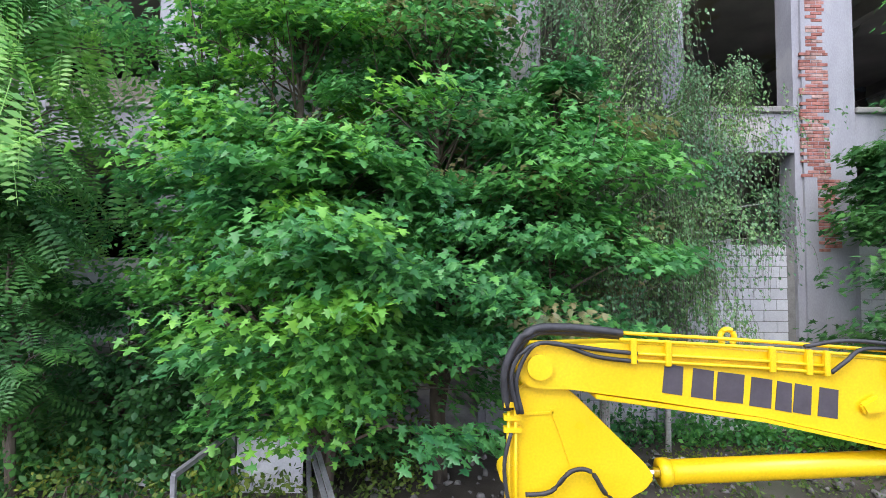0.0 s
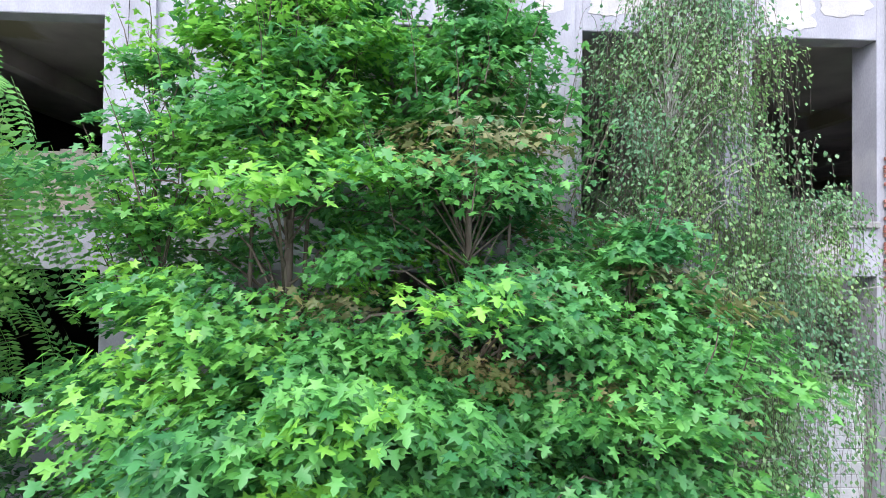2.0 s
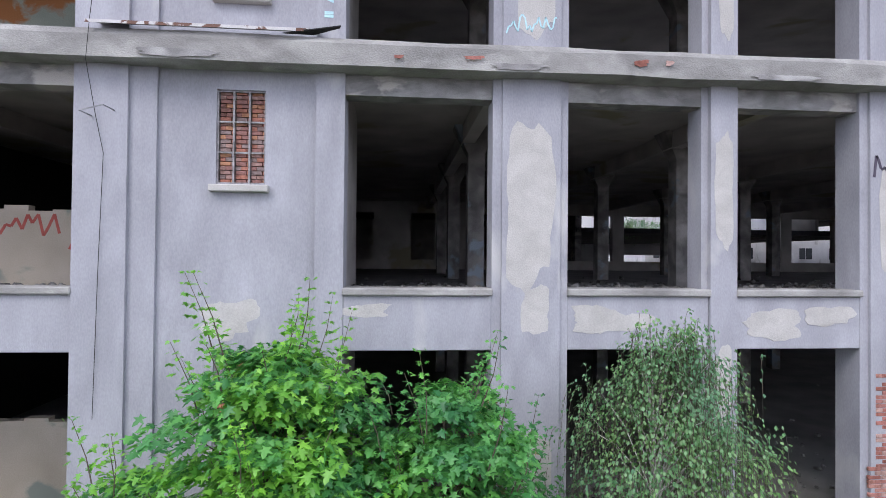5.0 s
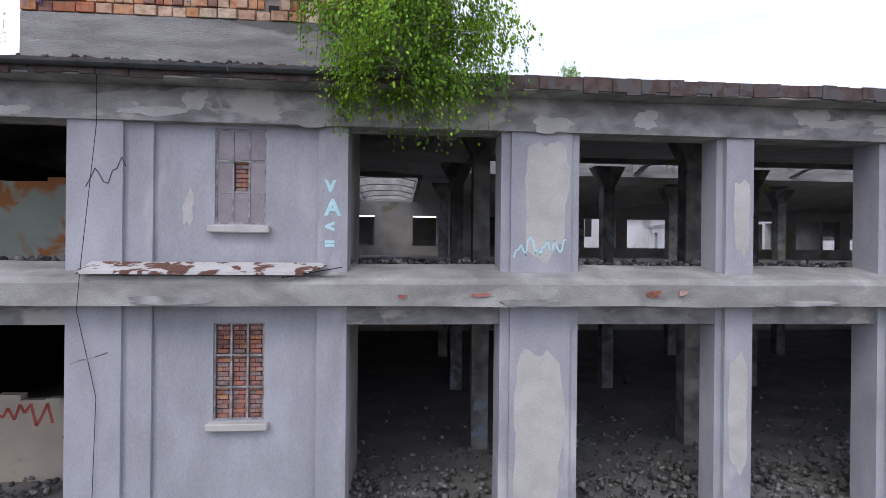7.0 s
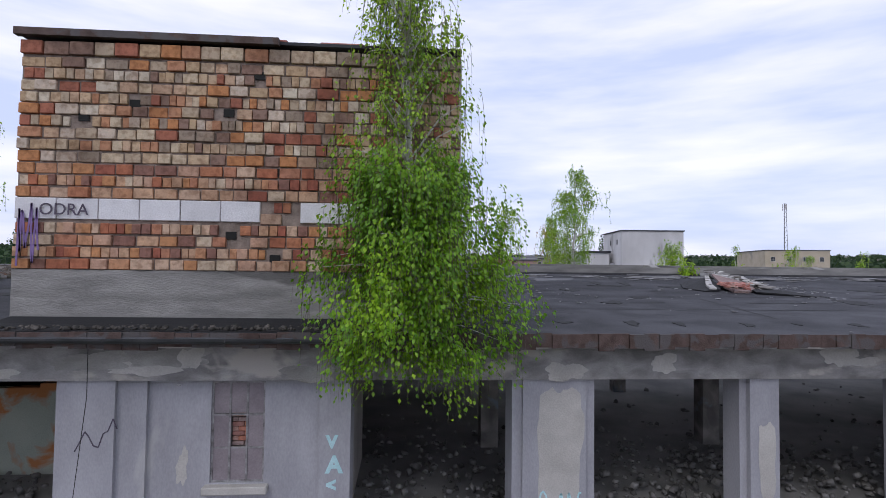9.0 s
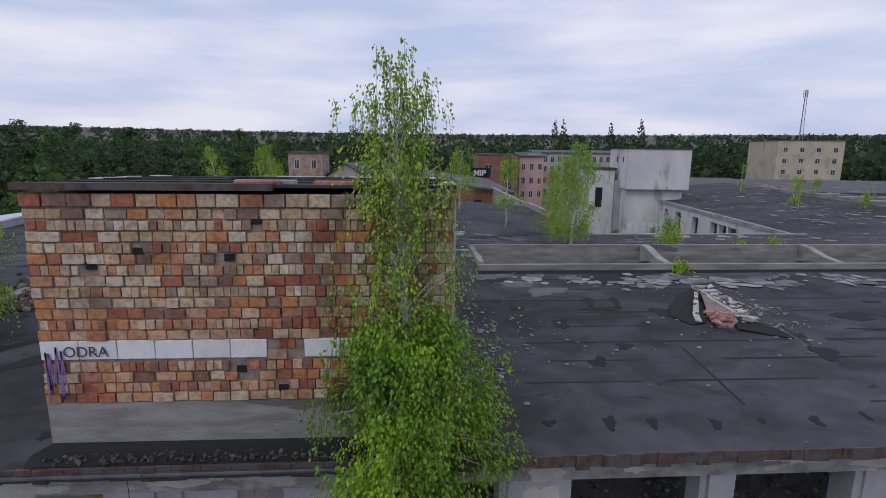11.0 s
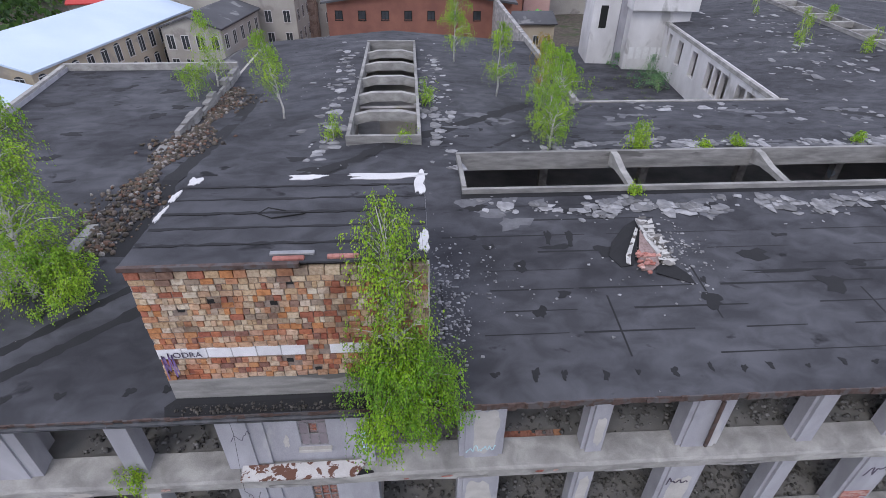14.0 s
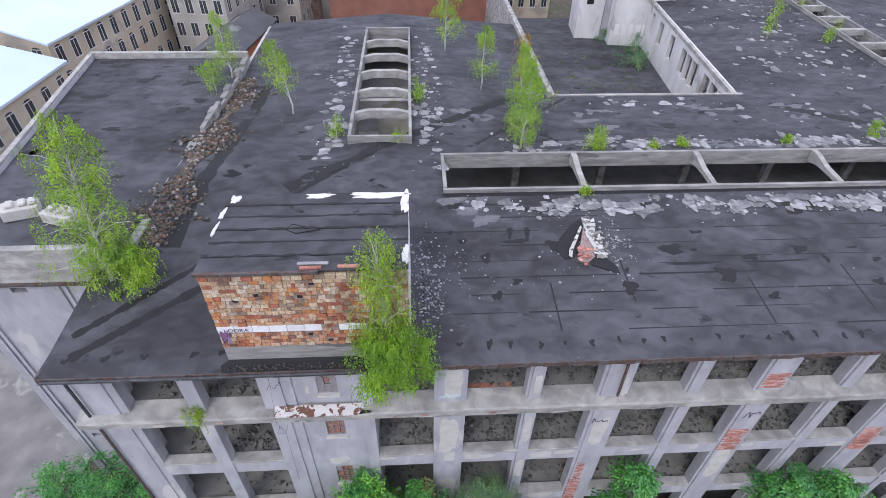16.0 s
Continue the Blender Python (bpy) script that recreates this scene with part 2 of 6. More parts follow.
GRASS_LEAF = leaf_material("weeds", (0.090, 0.180, 0.040), (0.240, 0.320, 0.070), 0.6)
YELLOW_LEAF = leaf_material("yellowing_leaves", (0.28, 0.20, 0.03), (0.45, 0.32, 0.05), 0.6)
BUSH_LEAF = leaf_material("dense_birch_leaves", (0.110, 0.290, 0.012), (0.320, 0.560, 0.032), 0.45)
FAR_LEAF = leaf_material("far_woods_leaves", (0.020, 0.050, 0.024), (0.062, 0.110, 0.046), 0.7)


# ---------------------------------------------------------------- building helpers
def box(bm, x0, x1, y0, y1, z0, z1):
    v = [bm.verts.new((x, y, z)) for z in (z0, z1) for x, y in ((x0, y0), (x1, y0), (x1, y1), (x0, y1))]
    for f in ((3, 2, 1, 0), (4, 5, 6, 7), (0, 1, 5, 4), (1, 2, 6, 5), (2, 3, 7, 6), (3, 0, 4, 7)):
        bm.faces.new([v[i] for i in f])


def prism(bm, pts, m):
    """A closed prism over a 2D outline (x, y) from z 0 to 1, laid by the matrix m."""
    a = [bm.verts.new(m @ Vector((x, y, 0))) for x, y in pts]
    b = [bm.verts.new(m @ Vector((x, y, 1))) for x, y in pts]
    bm.faces.new(a[::-1]), bm.faces.new(b)
    for i in range(len(pts)):
        j = (i + 1) % len(pts)
        bm.faces.new((a[i], a[j], b[j], b[i]))


def tube(bm, pts, radii, sides=6):
    """A tapered tube along points."""
    pts = [Vector(p) for p in pts]
    rings = []
    for i, p in enumerate(pts):
        d = (pts[min(i + 1, len(pts) - 1)] - pts[max(i - 1, 0)]).normalized()
        u = d.orthogonal().normalized()
        w = d.cross(u)
        r = radii[i] if isinstance(radii, (list, tuple)) else radii
        rings.append([bm.verts.new(p + r * (math.cos(a) * u + math.sin(a) * w)) for a in (2 * math.pi * k / sides for k in range(sides))])
    for a, b in zip(rings, rings[1:]):
        for k in range(sides):
            bm.faces.new((a[k], a[(k + 1) % sides], b[(k + 1) % sides], b[k]))
    bm.faces.new(rings[0][::-1]), bm.faces.new(rings[-1])


def part(name, bm, mat, parent=None, label="", smooth=False):
    """Links a bmesh as one mesh object under a thing or a part."""
    me = bpy.data.meshes.new(name)
    bmesh.ops.recalc_face_normals(bm, faces=bm.faces)
    bm.to_mesh(me)
    bm.free()
    return placed(name, me, mat, parent, label, smooth)


def placed(name, me, mat, parent=None, label="", smooth=False):
    if mat and not me.materials:
        me.materials.append(mat)
    if smooth:
        me.polygons.foreach_set("use_smooth", [True] * len(me.polygons))
    ob = new(name, me)
    if parent:
        ob.parent = parent
    if label:
        ob["label"] = label
    return ob


def box_part(name, mat, parent, x0, x1, y0, y1, z0, z1, label="", bevel=0.0):
    bm = bmesh.new()
    box(bm, x0, x1, y0, y1, z0, z1)
    if bevel:
        bmesh.ops.bevel(bm, geom=bm.edges[:], offset=bevel, segments=1, affect="EDGES")
    return part(name, bm, mat, parent, label)


def array_mesh(name, verts, faces):
    """A mesh from numpy arrays: verts (n, 3), faces (m, k)."""
    me = bpy.data.meshes.new(name)
    me.vertices.add(len(verts))
    me.vertices.foreach_set("co", np.asarray(verts, np.float32).ravel())
    m, k = faces.shape
    me.loops.add(m * k)
    me.loops.foreach_set("vertex_index", faces.astype(np.int32).ravel())
    me.polygons.add(m)
    me.polygons.foreach_set("loop_start", np.arange(0, m * k, k, dtype=np.int32))
    me.update(calc_edges=True)
    return me


def turned(rng, n, tilt=0.6):
    """n rotation matrices: any heading, leaning by about tilt radians."""
    a, b, c = rng.uniform(0, 2 * np.pi, n), rng.normal(0, tilt, n), rng.normal(0, tilt, n)
    ca, sa, cb, sb, cc, sc = np.cos(a), np.sin(a), np.cos(b), np.sin(b), np.cos(c), np.sin(c)
    o, i = np.zeros(n), np.ones(n)
    rz = np.stack([ca, -sa, o, sa, ca, o, o, o, i], 1).reshape(n, 3, 3)
    rx = np.stack([i, o, o, o, cb, -sb, o, sb, cb], 1).reshape(n, 3, 3)
    ry = np.stack([cc, o, sc, o, i, o, -sc, o, cc], 1).reshape(n, 3, 3)
    return rx @ ry @ rz


def scatter(name, shape_v, shape_f, places, turns, sizes):
    """One mesh of many copies of a small shape."""
    n, k = len(places), len(shape_v)
    v = np.einsum("nij,kj->nki", turns, shape_v) * np.asarray(sizes).reshape(n, 1, -1) + np.asarray(places)[:, None]
    f = (shape_f[None] + (np.arange(n) * k)[:, None, None]).reshape(-1, shape_f.shape[1])
    return array_mesh(name, v.reshape(-1, 3), f)


def fan(outline):
    """Verts and triangles of a small leaf from its outline, with a slight fold."""
    o = np.array(outline, float)
    v = np.c_[np.r_[[[o[:, 0].mean() * 0, o[:, 1].mean()]], o], np.r_[0.06, -0.10 * np.abs(o[:, 0])]]
    m = len(o)
    return v, np.array([(0, 1 + i, 1 + (i + 1) % m) for i in range(m)])


ROCK_V = np.array([(-.5, -.4, -.3), (.5, -.5, -.3), (.45, .5, -.3), (-.5, .45, -.3), (-.35, -.3, .3), (.3, -.35, .35), (.35, .3, .25), (-.3, .35, .3)])
ROCK_F = np.array([(3, 2, 1, 0), (4, 5, 6, 7), (0, 1, 5, 4), (1, 2, 6, 5), (2, 3, 7, 6), (3, 0, 4, 7)])
CHIP_V = np.array([(-.5, -.35, 0), (.35, -.5, 0), (.5, .3, 0), (-.3, .5, 0), (-.5, -.35, .1), (.35, -.5, .1), (.5, .3, .1), (-.3, .5, .1)])


def rocks(name, mat, count, spot, rng, low=0.05, high=0.25, parent=None, label=""):
    """Broken pieces strewn where spot(n) says."""
    p = spot(count)
    s = rng.uniform(low, high, (count, 1)) * rng.uniform(0.6, 1.2, (count, 3))
    p[:, 2] += s[:, 2] * 0.2
    ob = placed(name, scatter(name, ROCK_V, ROCK_F, p, turned(rng, count, 0.35), s), mat, parent, label)
    ob["kind"] = "stuff"
    return ob


def blob(rng, w, h, n=18, rough=0.22):
    """An uneven closed outline of about w by h."""
    k = rng.uniform(0.7, 1.3, 4)
    out = []
    for i in range(n):
        a = 2 * math.pi * i / n
        r = 1 + rough * (math.sin(2 * a + k[0] * 6) * 0.6 + math.sin(3 * a + k[1] * 6) * 0.6 + math.sin(7 * a + k[2] * 6) * 0.35 + rng.uniform(-0.4, 0.4))
        c, s = math.cos(a), math.sin(a)
        e = max(abs(c), abs(s)) ** 0.6
        out.append((0.5 * w * r * c / e, 0.5 * h * r * s / e))
    return out


def wall_patch(name, mat, rng, x, z, w, h, y=0.0, proud=0.004, parent=None, label="", rough=0.22):
    """A thin uneven skin lying on a wall that faces -y."""
    bm = bmesh.new()
    m = Matrix(((1, 0, 0, x), (0, 0, -proud, y), (0, 1, 0, z), (0, 0, 0, 1)))
    prism(bm, blob(rng, w, h, 40, rough), m)
    return part(name, bm, mat, parent, label)
# ---------------------------------------------------------------- the factory: levels and bays
GROUND = -1.2
EAVE_Z, BEAM_Z, LEDGE_Z = 17.2, 16.65, 13.77
SPANDRELS = ((-0.35, 0.5), (4.73, 5.6), (9.06, 10.0))
FLOORS = (0.4, 5.5, 9.9, 14.3)
PITCH = 6.83
XL, XR = -11.4, 50.0
PIERS = [(2.54 + PITCH * k, 3.88 + PITCH * k) for k in range(7)]
COLUMNS = [(6.43 + PITCH * k, 6.97 + PITCH * k) for k in range(7)]
rng = np.random.default_rng(7)


def shifted(ob, x):
    """A copy of a part that shares its mesh, moved along x."""
    c = ob.copy()
    scene.collection.objects.link(c)
    c.location.x += x
    return c


facade = tagged(new("wall_front"), "grey plastered concrete frame facade with empty window openings", "facade", kind="structure")
# Wide piers with stepped edges, one piece below the ledge and one above it.
for z0, z1 in ((GROUND - 0.3, LEDGE_Z), (14.2, BEAM_Z + 0.02)):
    bm = bmesh.new()
    box(bm, 2.70, 3.73, 0.0, 0.6, z0, z1)
    box(bm, 2.54, 2.70, 0.06, 0.6, z0, z1), box(bm, 3.73, 3.88, 0.06, 0.6, z0, z1)
    pier = part("pier", bm, PLASTER, facade)
    for k in range(1, 7):
        shifted(pier, PITCH * k)
    bm = bmesh.new()
    box(bm, 6.47, 6.97, 0.0, 0.55, z0, z1), box(bm, 6.35, 6.47, 0.1, 0.55, z0, z1)
    col = part("column", bm, PLASTER, facade)
    for k in range(1, 7):
        shifted(col, PITCH * k)
    box_part("column", PLASTER, facade, -7.32, -6.72, 0.0, 0.55, z0, z1)
    bm = bmesh.new()
    box(bm, -11.2, -10.1, 0.0, 1.3, z0, z1), box(bm, -10.1, -9.75, 0.06, 0.6, z0, z1), box(bm, -11.35, -11.2, 0.1, 1.3, z0, z1)
    part("corner_pier", bm, PLASTER, facade)
    # The closed stair bay: stepped pilasters, and a wall with holes for its windows.
    box_part("pilaster", PLASTER, facade, -4.34, -3.5, 0.0, 0.6, z0, z1)
    box_part("pilaster", PLASTER, facade, -3.5, -3.07, 0.07, 0.6, z0, z1)
    box_part("pilaster", PLASTER, facade, -0.48, 0.0, 0.04, 0.6, z0, z1)
    bm = bmesh.new()
    holes = [w for w in ((3.2, 4.75), (7.45, 9.05), (11.86, 13.45), (15.05, 16.6)) if z0 < w[0] < z1]
    zs = [z0] + [z for w in holes for z in w] + [z1]
    box(bm, -3.07, -2.14, 0.14, 0.45, z0, z1), box(bm, -1.33, -0.48, 0.14, 0.45, z0, z1)
    for a, b in zip(zs[::2], zs[1::2]):
        box(bm, -2.14, -1.33, 0.14, 0.45, a, b)
    part("stair_wall", bm, PLASTER, facade)

# Spandrel beams with lips between the uprights.
BAYS = [(-9.75, -7.32), (-6.72, -4.34), (0.0, 2.54)]
for k in range(7):
    BAYS += [(3.88 + PITCH * k, 6.47 + PITCH * k), (6.97 + PITCH * k, 9.37 + PITCH * k)]
for z0, z1 in SPANDRELS:
    for x0, x1 in BAYS:
        box_part("spandrel", PLASTER_DARK if z1 < 1 else PLASTER, facade, x0, x1, 0.05, 0.4, z0, z1, bevel=0.015)
        box_part("sill", CONCRETE, facade, x0 - 0.01, x1 + 0.01, -0.03, 0.5, z1 + 0.002, z1 + 0.13, "weathered concrete sill", bevel=0.02)
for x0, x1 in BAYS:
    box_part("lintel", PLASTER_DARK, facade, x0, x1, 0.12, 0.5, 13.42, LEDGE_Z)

# The heavy ledge under the top storey, and the eave beam.
bm = bmesh.new()
SEG = 60
prof = [(0.55, 13.77), (-0.34, 13.77), (-0.36, 14.12), (-0.30, 14.22), (0.55, 14.42)]
rows = []
for i in range(SEG + 1):
    x = -11.75 + (XR + 11.75) * i / SEG
    rows.append([bm.verts.new((x, y + (rng.uniform(-0.02, 0.02) if 0 < j < 4 else 0), z + (rng.uniform(-0.015, 0.015) if 0 < j else 0))) for j, (y, z) in enumerate(prof)])
for a, b in zip(rows, rows[1:]):
    for j in range(5):
        bm.faces.new((a[j], b[j], b[(j + 1) % 5], a[(j + 1) % 5]))
bm.faces.new(rows[0]), bm.faces.new(rows[-1][::-1])
part("ledge", bm, CONCRETE, facade, "rough concrete ledge with broken edge")
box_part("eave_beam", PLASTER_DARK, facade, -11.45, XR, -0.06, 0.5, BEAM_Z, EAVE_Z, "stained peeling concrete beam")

# Rusty torn sheet on the ledge.
bm = bmesh.new()
prism(bm, [(-3.95, -0.42), (-0.55, -0.42), (-0.3, -0.1), (-0.42, 0.02), (-3.95, 0.0)], Matrix(((1, 0, 0, 0), (0, 1, 0, 0), (0, 0.3, 0.012, 14.42), (0, 0, 0, 1))))
box(bm, -3.95, -0.62, -0.432, -0.421, 14.255, 14.305)
tagged(part("metal_sheet", bm, material("flaking_sheet", (0.50, 0.48, 0.47), (0.60, 0.58, 0.57), 3.0, 0.6, 0.0, stain=(0.13, 0.055, 0.035), stain_scale=3.5, stain_at=0.52, stain_soft=0.03)), "pale flaking metal sheet with rust on a ledge", "metal sheet")
bm = bmesh.new()
prism(bm, [(-0.95, -0.42), (-0.03, -0.40), (-0.06, -0.32), (-0.5, -0.2)], Matrix(((1, 0, 0, 0), (0, 1, 0, 0), (0.18, 0, 0.015, 14.38), (0, 0, 0, 1))))
tagged(part("bent_sheet", bm, TAR), "dark curled strip of roofing on a ledge", "roofing scrap")

# Pale skins where paint has come off the piers.
for x, z, w, h in ((3.30, 15.55, 0.74, 1.9), (3.19, 11.6, 0.86, 2.7), (3.3, 9.75, 0.5, 0.8), (3.2, 6.4, 0.8, 2.4), (6.72, 11.9, 0.36, 1.9), (6.7, 8.3, 0.34, 1.6), (6.76, 15.3, 0.3, 1.2), (10.05, 11.5, 0.7, 2.2), (16.9, 8.0, 0.8, 2.6)):
    wall_patch("paint_scar", PALE_PATCH, rng, x, z, w, h, 0.0, 0.004, facade, "bare pale render", 0.11)
for x, z, w, h in ((-1.9, 9.6, 0.9, 0.6), (-2.55, 15.3, 0.16, 0.5)):
    wall_patch("paint_scar", PALE_PATCH, rng, x, z, w, h, 0.14 if x < -0.5 else 0.04, 0.004, facade, "pale scar in the paint")
for x, z, w, h in [(rng.uniform(-11, 30), rng.uniform(16.75, 17.05), rng.uniform(0.3, 1.3), rng.uniform(0.12, 0.4)) for _ in range(46)]:
    wall_patch("paint_scar", PALE_PATCH if rng.random() < 0.7 else CONCRETE, rng, x, z, w, h, -0.06, 0.004 + 0.004 * rng.random(), facade, "peeled paint")
for x, z, w, h in [(BAYS[i][0] + 0.3 + rng.random() * 1.8, z0 + rng.uniform(0.15, 0.7), rng.uniform(0.25, 0.9), rng.uniform(0.15, 0.4)) for i in range(2, 12) for z0 in (4.73, 9.06)]:
    wall_patch("paint_scar", PALE_PATCH, rng, x, z, w, h, 0.05, 0.004 + 0.004 * rng.random(), facade, "peeled paint")


for x, z, w, h in ((0.9, 13.93, 0.16, 0.05), (2.15, 13.96, 0.3, 0.06), (5.0, 13.98, 0.25, 0.1), (5.5, 14.0, 0.14, 0.08), (-6.2, 13.95, 0.3, 0.08)):
    wall_patch("spalled_spot", RED_BRICK, rng, x, z, w, h, -0.375, 0.006, facade, "reddish spot where concrete spalled")
for x, z, w, h in ((2.9, 13.84, 0.9, 0.1), (-2.6, 13.86, 1.3, 0.12), (7.6, 13.83, 1.1, 0.1), (-9.0, 13.9, 1.4, 0.2), (11.5, 13.85, 1.6, 0.12)):
    wall_patch("spalled_spot", PLASTER_DARK, rng, x, z, w, h, -0.372, 0.006, facade, "dark broken edge of a ledge", 0.16)
for x, z, w, h in ((8.75, 9.66, 0.9, 0.36), (7.7, 9.5, 1.1, 0.5), (4.4, 9.6, 0.9, 0.45), (5.3, 5.3, 1.0, 0.4), (8.2, 5.2, 1.2, 0.5)):
    wall_patch("paint_scar", PALE_PATCH, rng, x, z, w, h, 0.05, 0.009, facade, "pale bare render", 0.16)


def bond(parent, mat, x0, x1, z0, z1, y, length, height, depth, rng, joint=0.012, as_parts=True, name="brick", keep=None, jitter=0.006, vary=0.0, headers=1.0):
    """Courses of masonry on a wall facing -y, each piece with its own edges."""
    bm = bmesh.new()
    box(bm, 0, length - joint, 0, depth, 0, height - joint)
    bmesh.ops.bevel(bm, geom=bm.edges[:], offset=min(0.008, height * 0.08), segments=1, affect="EDGES")
    me = bpy.data.meshes.new(name)
    bm.to_mesh(me)
    bm.free()
    me.materials.append(mat)
    loose_v, loose_f, z, row = [], [], z0, 0
    base_v = np.array([v.co for v in me.vertices])
    polys = [tuple(p.vertices) for p in me.polygons]
    while z < z1 - height * 0.5:
        x = x0 - (length * 0.5 if row % 2 else 0)
        while x < x1 - 0.03:
            step = length * (headers if row % 2 else 1.0) * (1 + rng.uniform(-vary, vary))
            a, b = max(x, x0), min(x + step, x1)
            if b - a > length * 0.2 and (keep is None or keep(0.5 * (a + b), z)):
                loc, sx = (a + joint * 0.5, y + rng.uniform(-jitter, jitter), z), (b - a) / length
                if as_parts is True or (callable(as_parts) and as_parts(a)):
                    ob = new(name, me)
                    ob.parent, ob.location, ob.scale = parent, loc, (sx, 1, 1 - rng.uniform(0, 0.3) * vary)
                    ob.rotation_euler = (0, rng.uniform(-0.05, 0.05) * vary, rng.uniform(-0.1, 0.1) * vary)
                else:
                    n = len(loose_v) * len(base_v)
                    loose_v.append(base_v * (sx, 1, 1) + loc)
                    loose_f += [tuple(i + n for i in p) for p in polys]
            x += step
        z, row = z + height, row + 1
    if loose_v:
        me2 = bpy.data.meshes.new(name + "work")
        me2.from_pydata(np.concatenate(loose_v).tolist(), [], loose_f)
        ob = placed(name + "work", me2, mat, parent)
        ob["kind"] = "stuff"


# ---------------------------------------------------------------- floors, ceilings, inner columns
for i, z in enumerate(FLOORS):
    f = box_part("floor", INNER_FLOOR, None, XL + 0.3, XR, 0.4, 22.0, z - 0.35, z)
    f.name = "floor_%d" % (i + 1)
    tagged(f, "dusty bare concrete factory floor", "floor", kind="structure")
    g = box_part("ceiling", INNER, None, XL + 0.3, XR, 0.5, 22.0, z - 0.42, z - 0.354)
    tagged(g, "concrete ceiling of a storey", "ceiling", kind="structure")
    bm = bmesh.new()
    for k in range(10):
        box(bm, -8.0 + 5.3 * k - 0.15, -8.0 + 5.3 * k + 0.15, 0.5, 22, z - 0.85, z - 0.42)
    tagged(part("ceiling_beam", bm, INNER), "concrete beams under a ceiling", "beams", kind="structure")
DARK_COLUMN = material("dark_inner_columns", (0.10, 0.095, 0.09), (0.25, 0.235, 0.22), 1.2, 0.95, bump=0.4, stain=(0.20, 0.24, 0.27), stain_scale=1.4, stain_at=0.6, mottle=0.3)
frame_grid = tagged(new("inner_frame"), "dark concrete columns inside the factory", "columns", kind="structure")
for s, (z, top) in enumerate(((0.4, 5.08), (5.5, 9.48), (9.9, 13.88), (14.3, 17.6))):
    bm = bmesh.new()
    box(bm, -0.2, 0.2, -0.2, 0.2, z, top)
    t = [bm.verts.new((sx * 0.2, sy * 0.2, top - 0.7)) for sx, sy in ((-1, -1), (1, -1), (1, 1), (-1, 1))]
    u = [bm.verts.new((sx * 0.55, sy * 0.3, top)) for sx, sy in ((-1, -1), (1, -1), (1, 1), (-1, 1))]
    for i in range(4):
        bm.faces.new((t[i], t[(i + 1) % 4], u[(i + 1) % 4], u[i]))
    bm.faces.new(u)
    c0 = part("inner_column", bm, DARK_COLUMN, frame_grid)
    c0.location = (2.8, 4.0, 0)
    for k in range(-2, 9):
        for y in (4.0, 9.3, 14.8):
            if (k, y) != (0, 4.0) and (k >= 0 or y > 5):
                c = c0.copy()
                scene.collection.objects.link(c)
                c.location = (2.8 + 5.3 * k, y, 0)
# The back wall of the front range, with window holes to the court.
back = tagged(new("wall_court"), "grey concrete wall with empty windows to the court", "wall", kind="structure")
for s, (z, top) in enumerate(((0.4, 5.1), (5.5, 9.5), (9.9, 13.9), (14.3, 17.3))):
    box_part("court_sill", INNER, back, XL, XR, 22.0, 22.4, z - 0.4, z + 0.55)
    box_part("court_lintel", INNER, back, XL, XR, 22.0, 22.4, top - 0.7, top + 0.1)
    x = XL
    while x < XR:
        w = 0.7 if x > 9 else 2.2
        box_part("court_pier", INNER, back, x, x + w, 22.0, 22.4, z + 0.55, top - 0.7)
        x += 3.6
tagged(box_part("floor_5", INNER_FLOOR, None, -10.6, 11.6, 22.4, 37.9, 13.9, 14.3), "dusty floor of the rear range", "floor", kind="structure")
tagged(box_part("wall_rear_west", INNER, None, -10.9, -10.6, 22.4, 37.9, GROUND, 17.4), "bare concrete wall of the rear range", "wall", kind="structure")
tagged(box_part("wall_rear_end", INNER, None, -10.9, 11.6, 37.6, 37.9, GROUND, 17.4), "end wall of the rear range", "wall", kind="structure")
# Walls that close the storeys at the ends.
tagged(box_part("wall_west", PLASTER, None, XL, XL + 0.3, 0.6, 5.7, GROUND - 0.3, 17.2), "grey plastered end wall of the factory", "wall", kind="structure")
tagged(box_part("wall_east", PLASTER, None, XR - 0.3, XR, 0.5, 22.0, GROUND - 0.3, 17.2), "plain end wall of the factory", "wall", kind="structure")
# Stair well walls behind the closed bay, and the left rooms' partitions.
tagged(box_part("wall_stair", INNER, None, -4.3, -4.1, 0.6, 9.0, GROUND, 17.3), "bare concrete stair wall", "wall", kind="structure")
tagged(box_part("wall_stair", INNER, None, -0.25, -0.05, 0.6, 3.2, GROUND, 17.3), "bare concrete stair wall", "wall", kind="structure")
PEEL = material("peeling_wall_paint", (0.30, 0.34, 0.29), (0.42, 0.44, 0.37), 1.2, 0.9, bump=0.4, stain=(0.42, 0.17, 0.06), stain_scale=1.1, stain_at=0.50)
CREAM = material("cream_wall_paint", (0.42, 0.36, 0.28), (0.52, 0.46, 0.38), 1.0, 0.9, bump=0.3, stain=(0.24, 0.27, 0.23), stain_scale=0.9, stain_at=0.58)
for z, mat in ((5.5, CREAM), (9.9, CREAM), (14.3, PEEL)):
    bm = bmesh.new()
    box(bm, -11.0, -4.35, 2.6, 2.8, z, z + 1.6)
    for k in range(14):
        x = -11.0 + 0.475 * k
        box(bm, x, x + 0.475, 2.6, 2.8, z + 1.6, z + 1.7 + rng.uniform(-0.06, 0.06))
    tagged(part("wall_partition", bm, mat), "partition wall with peeling paint and a broken hole", "wall", kind="structure")
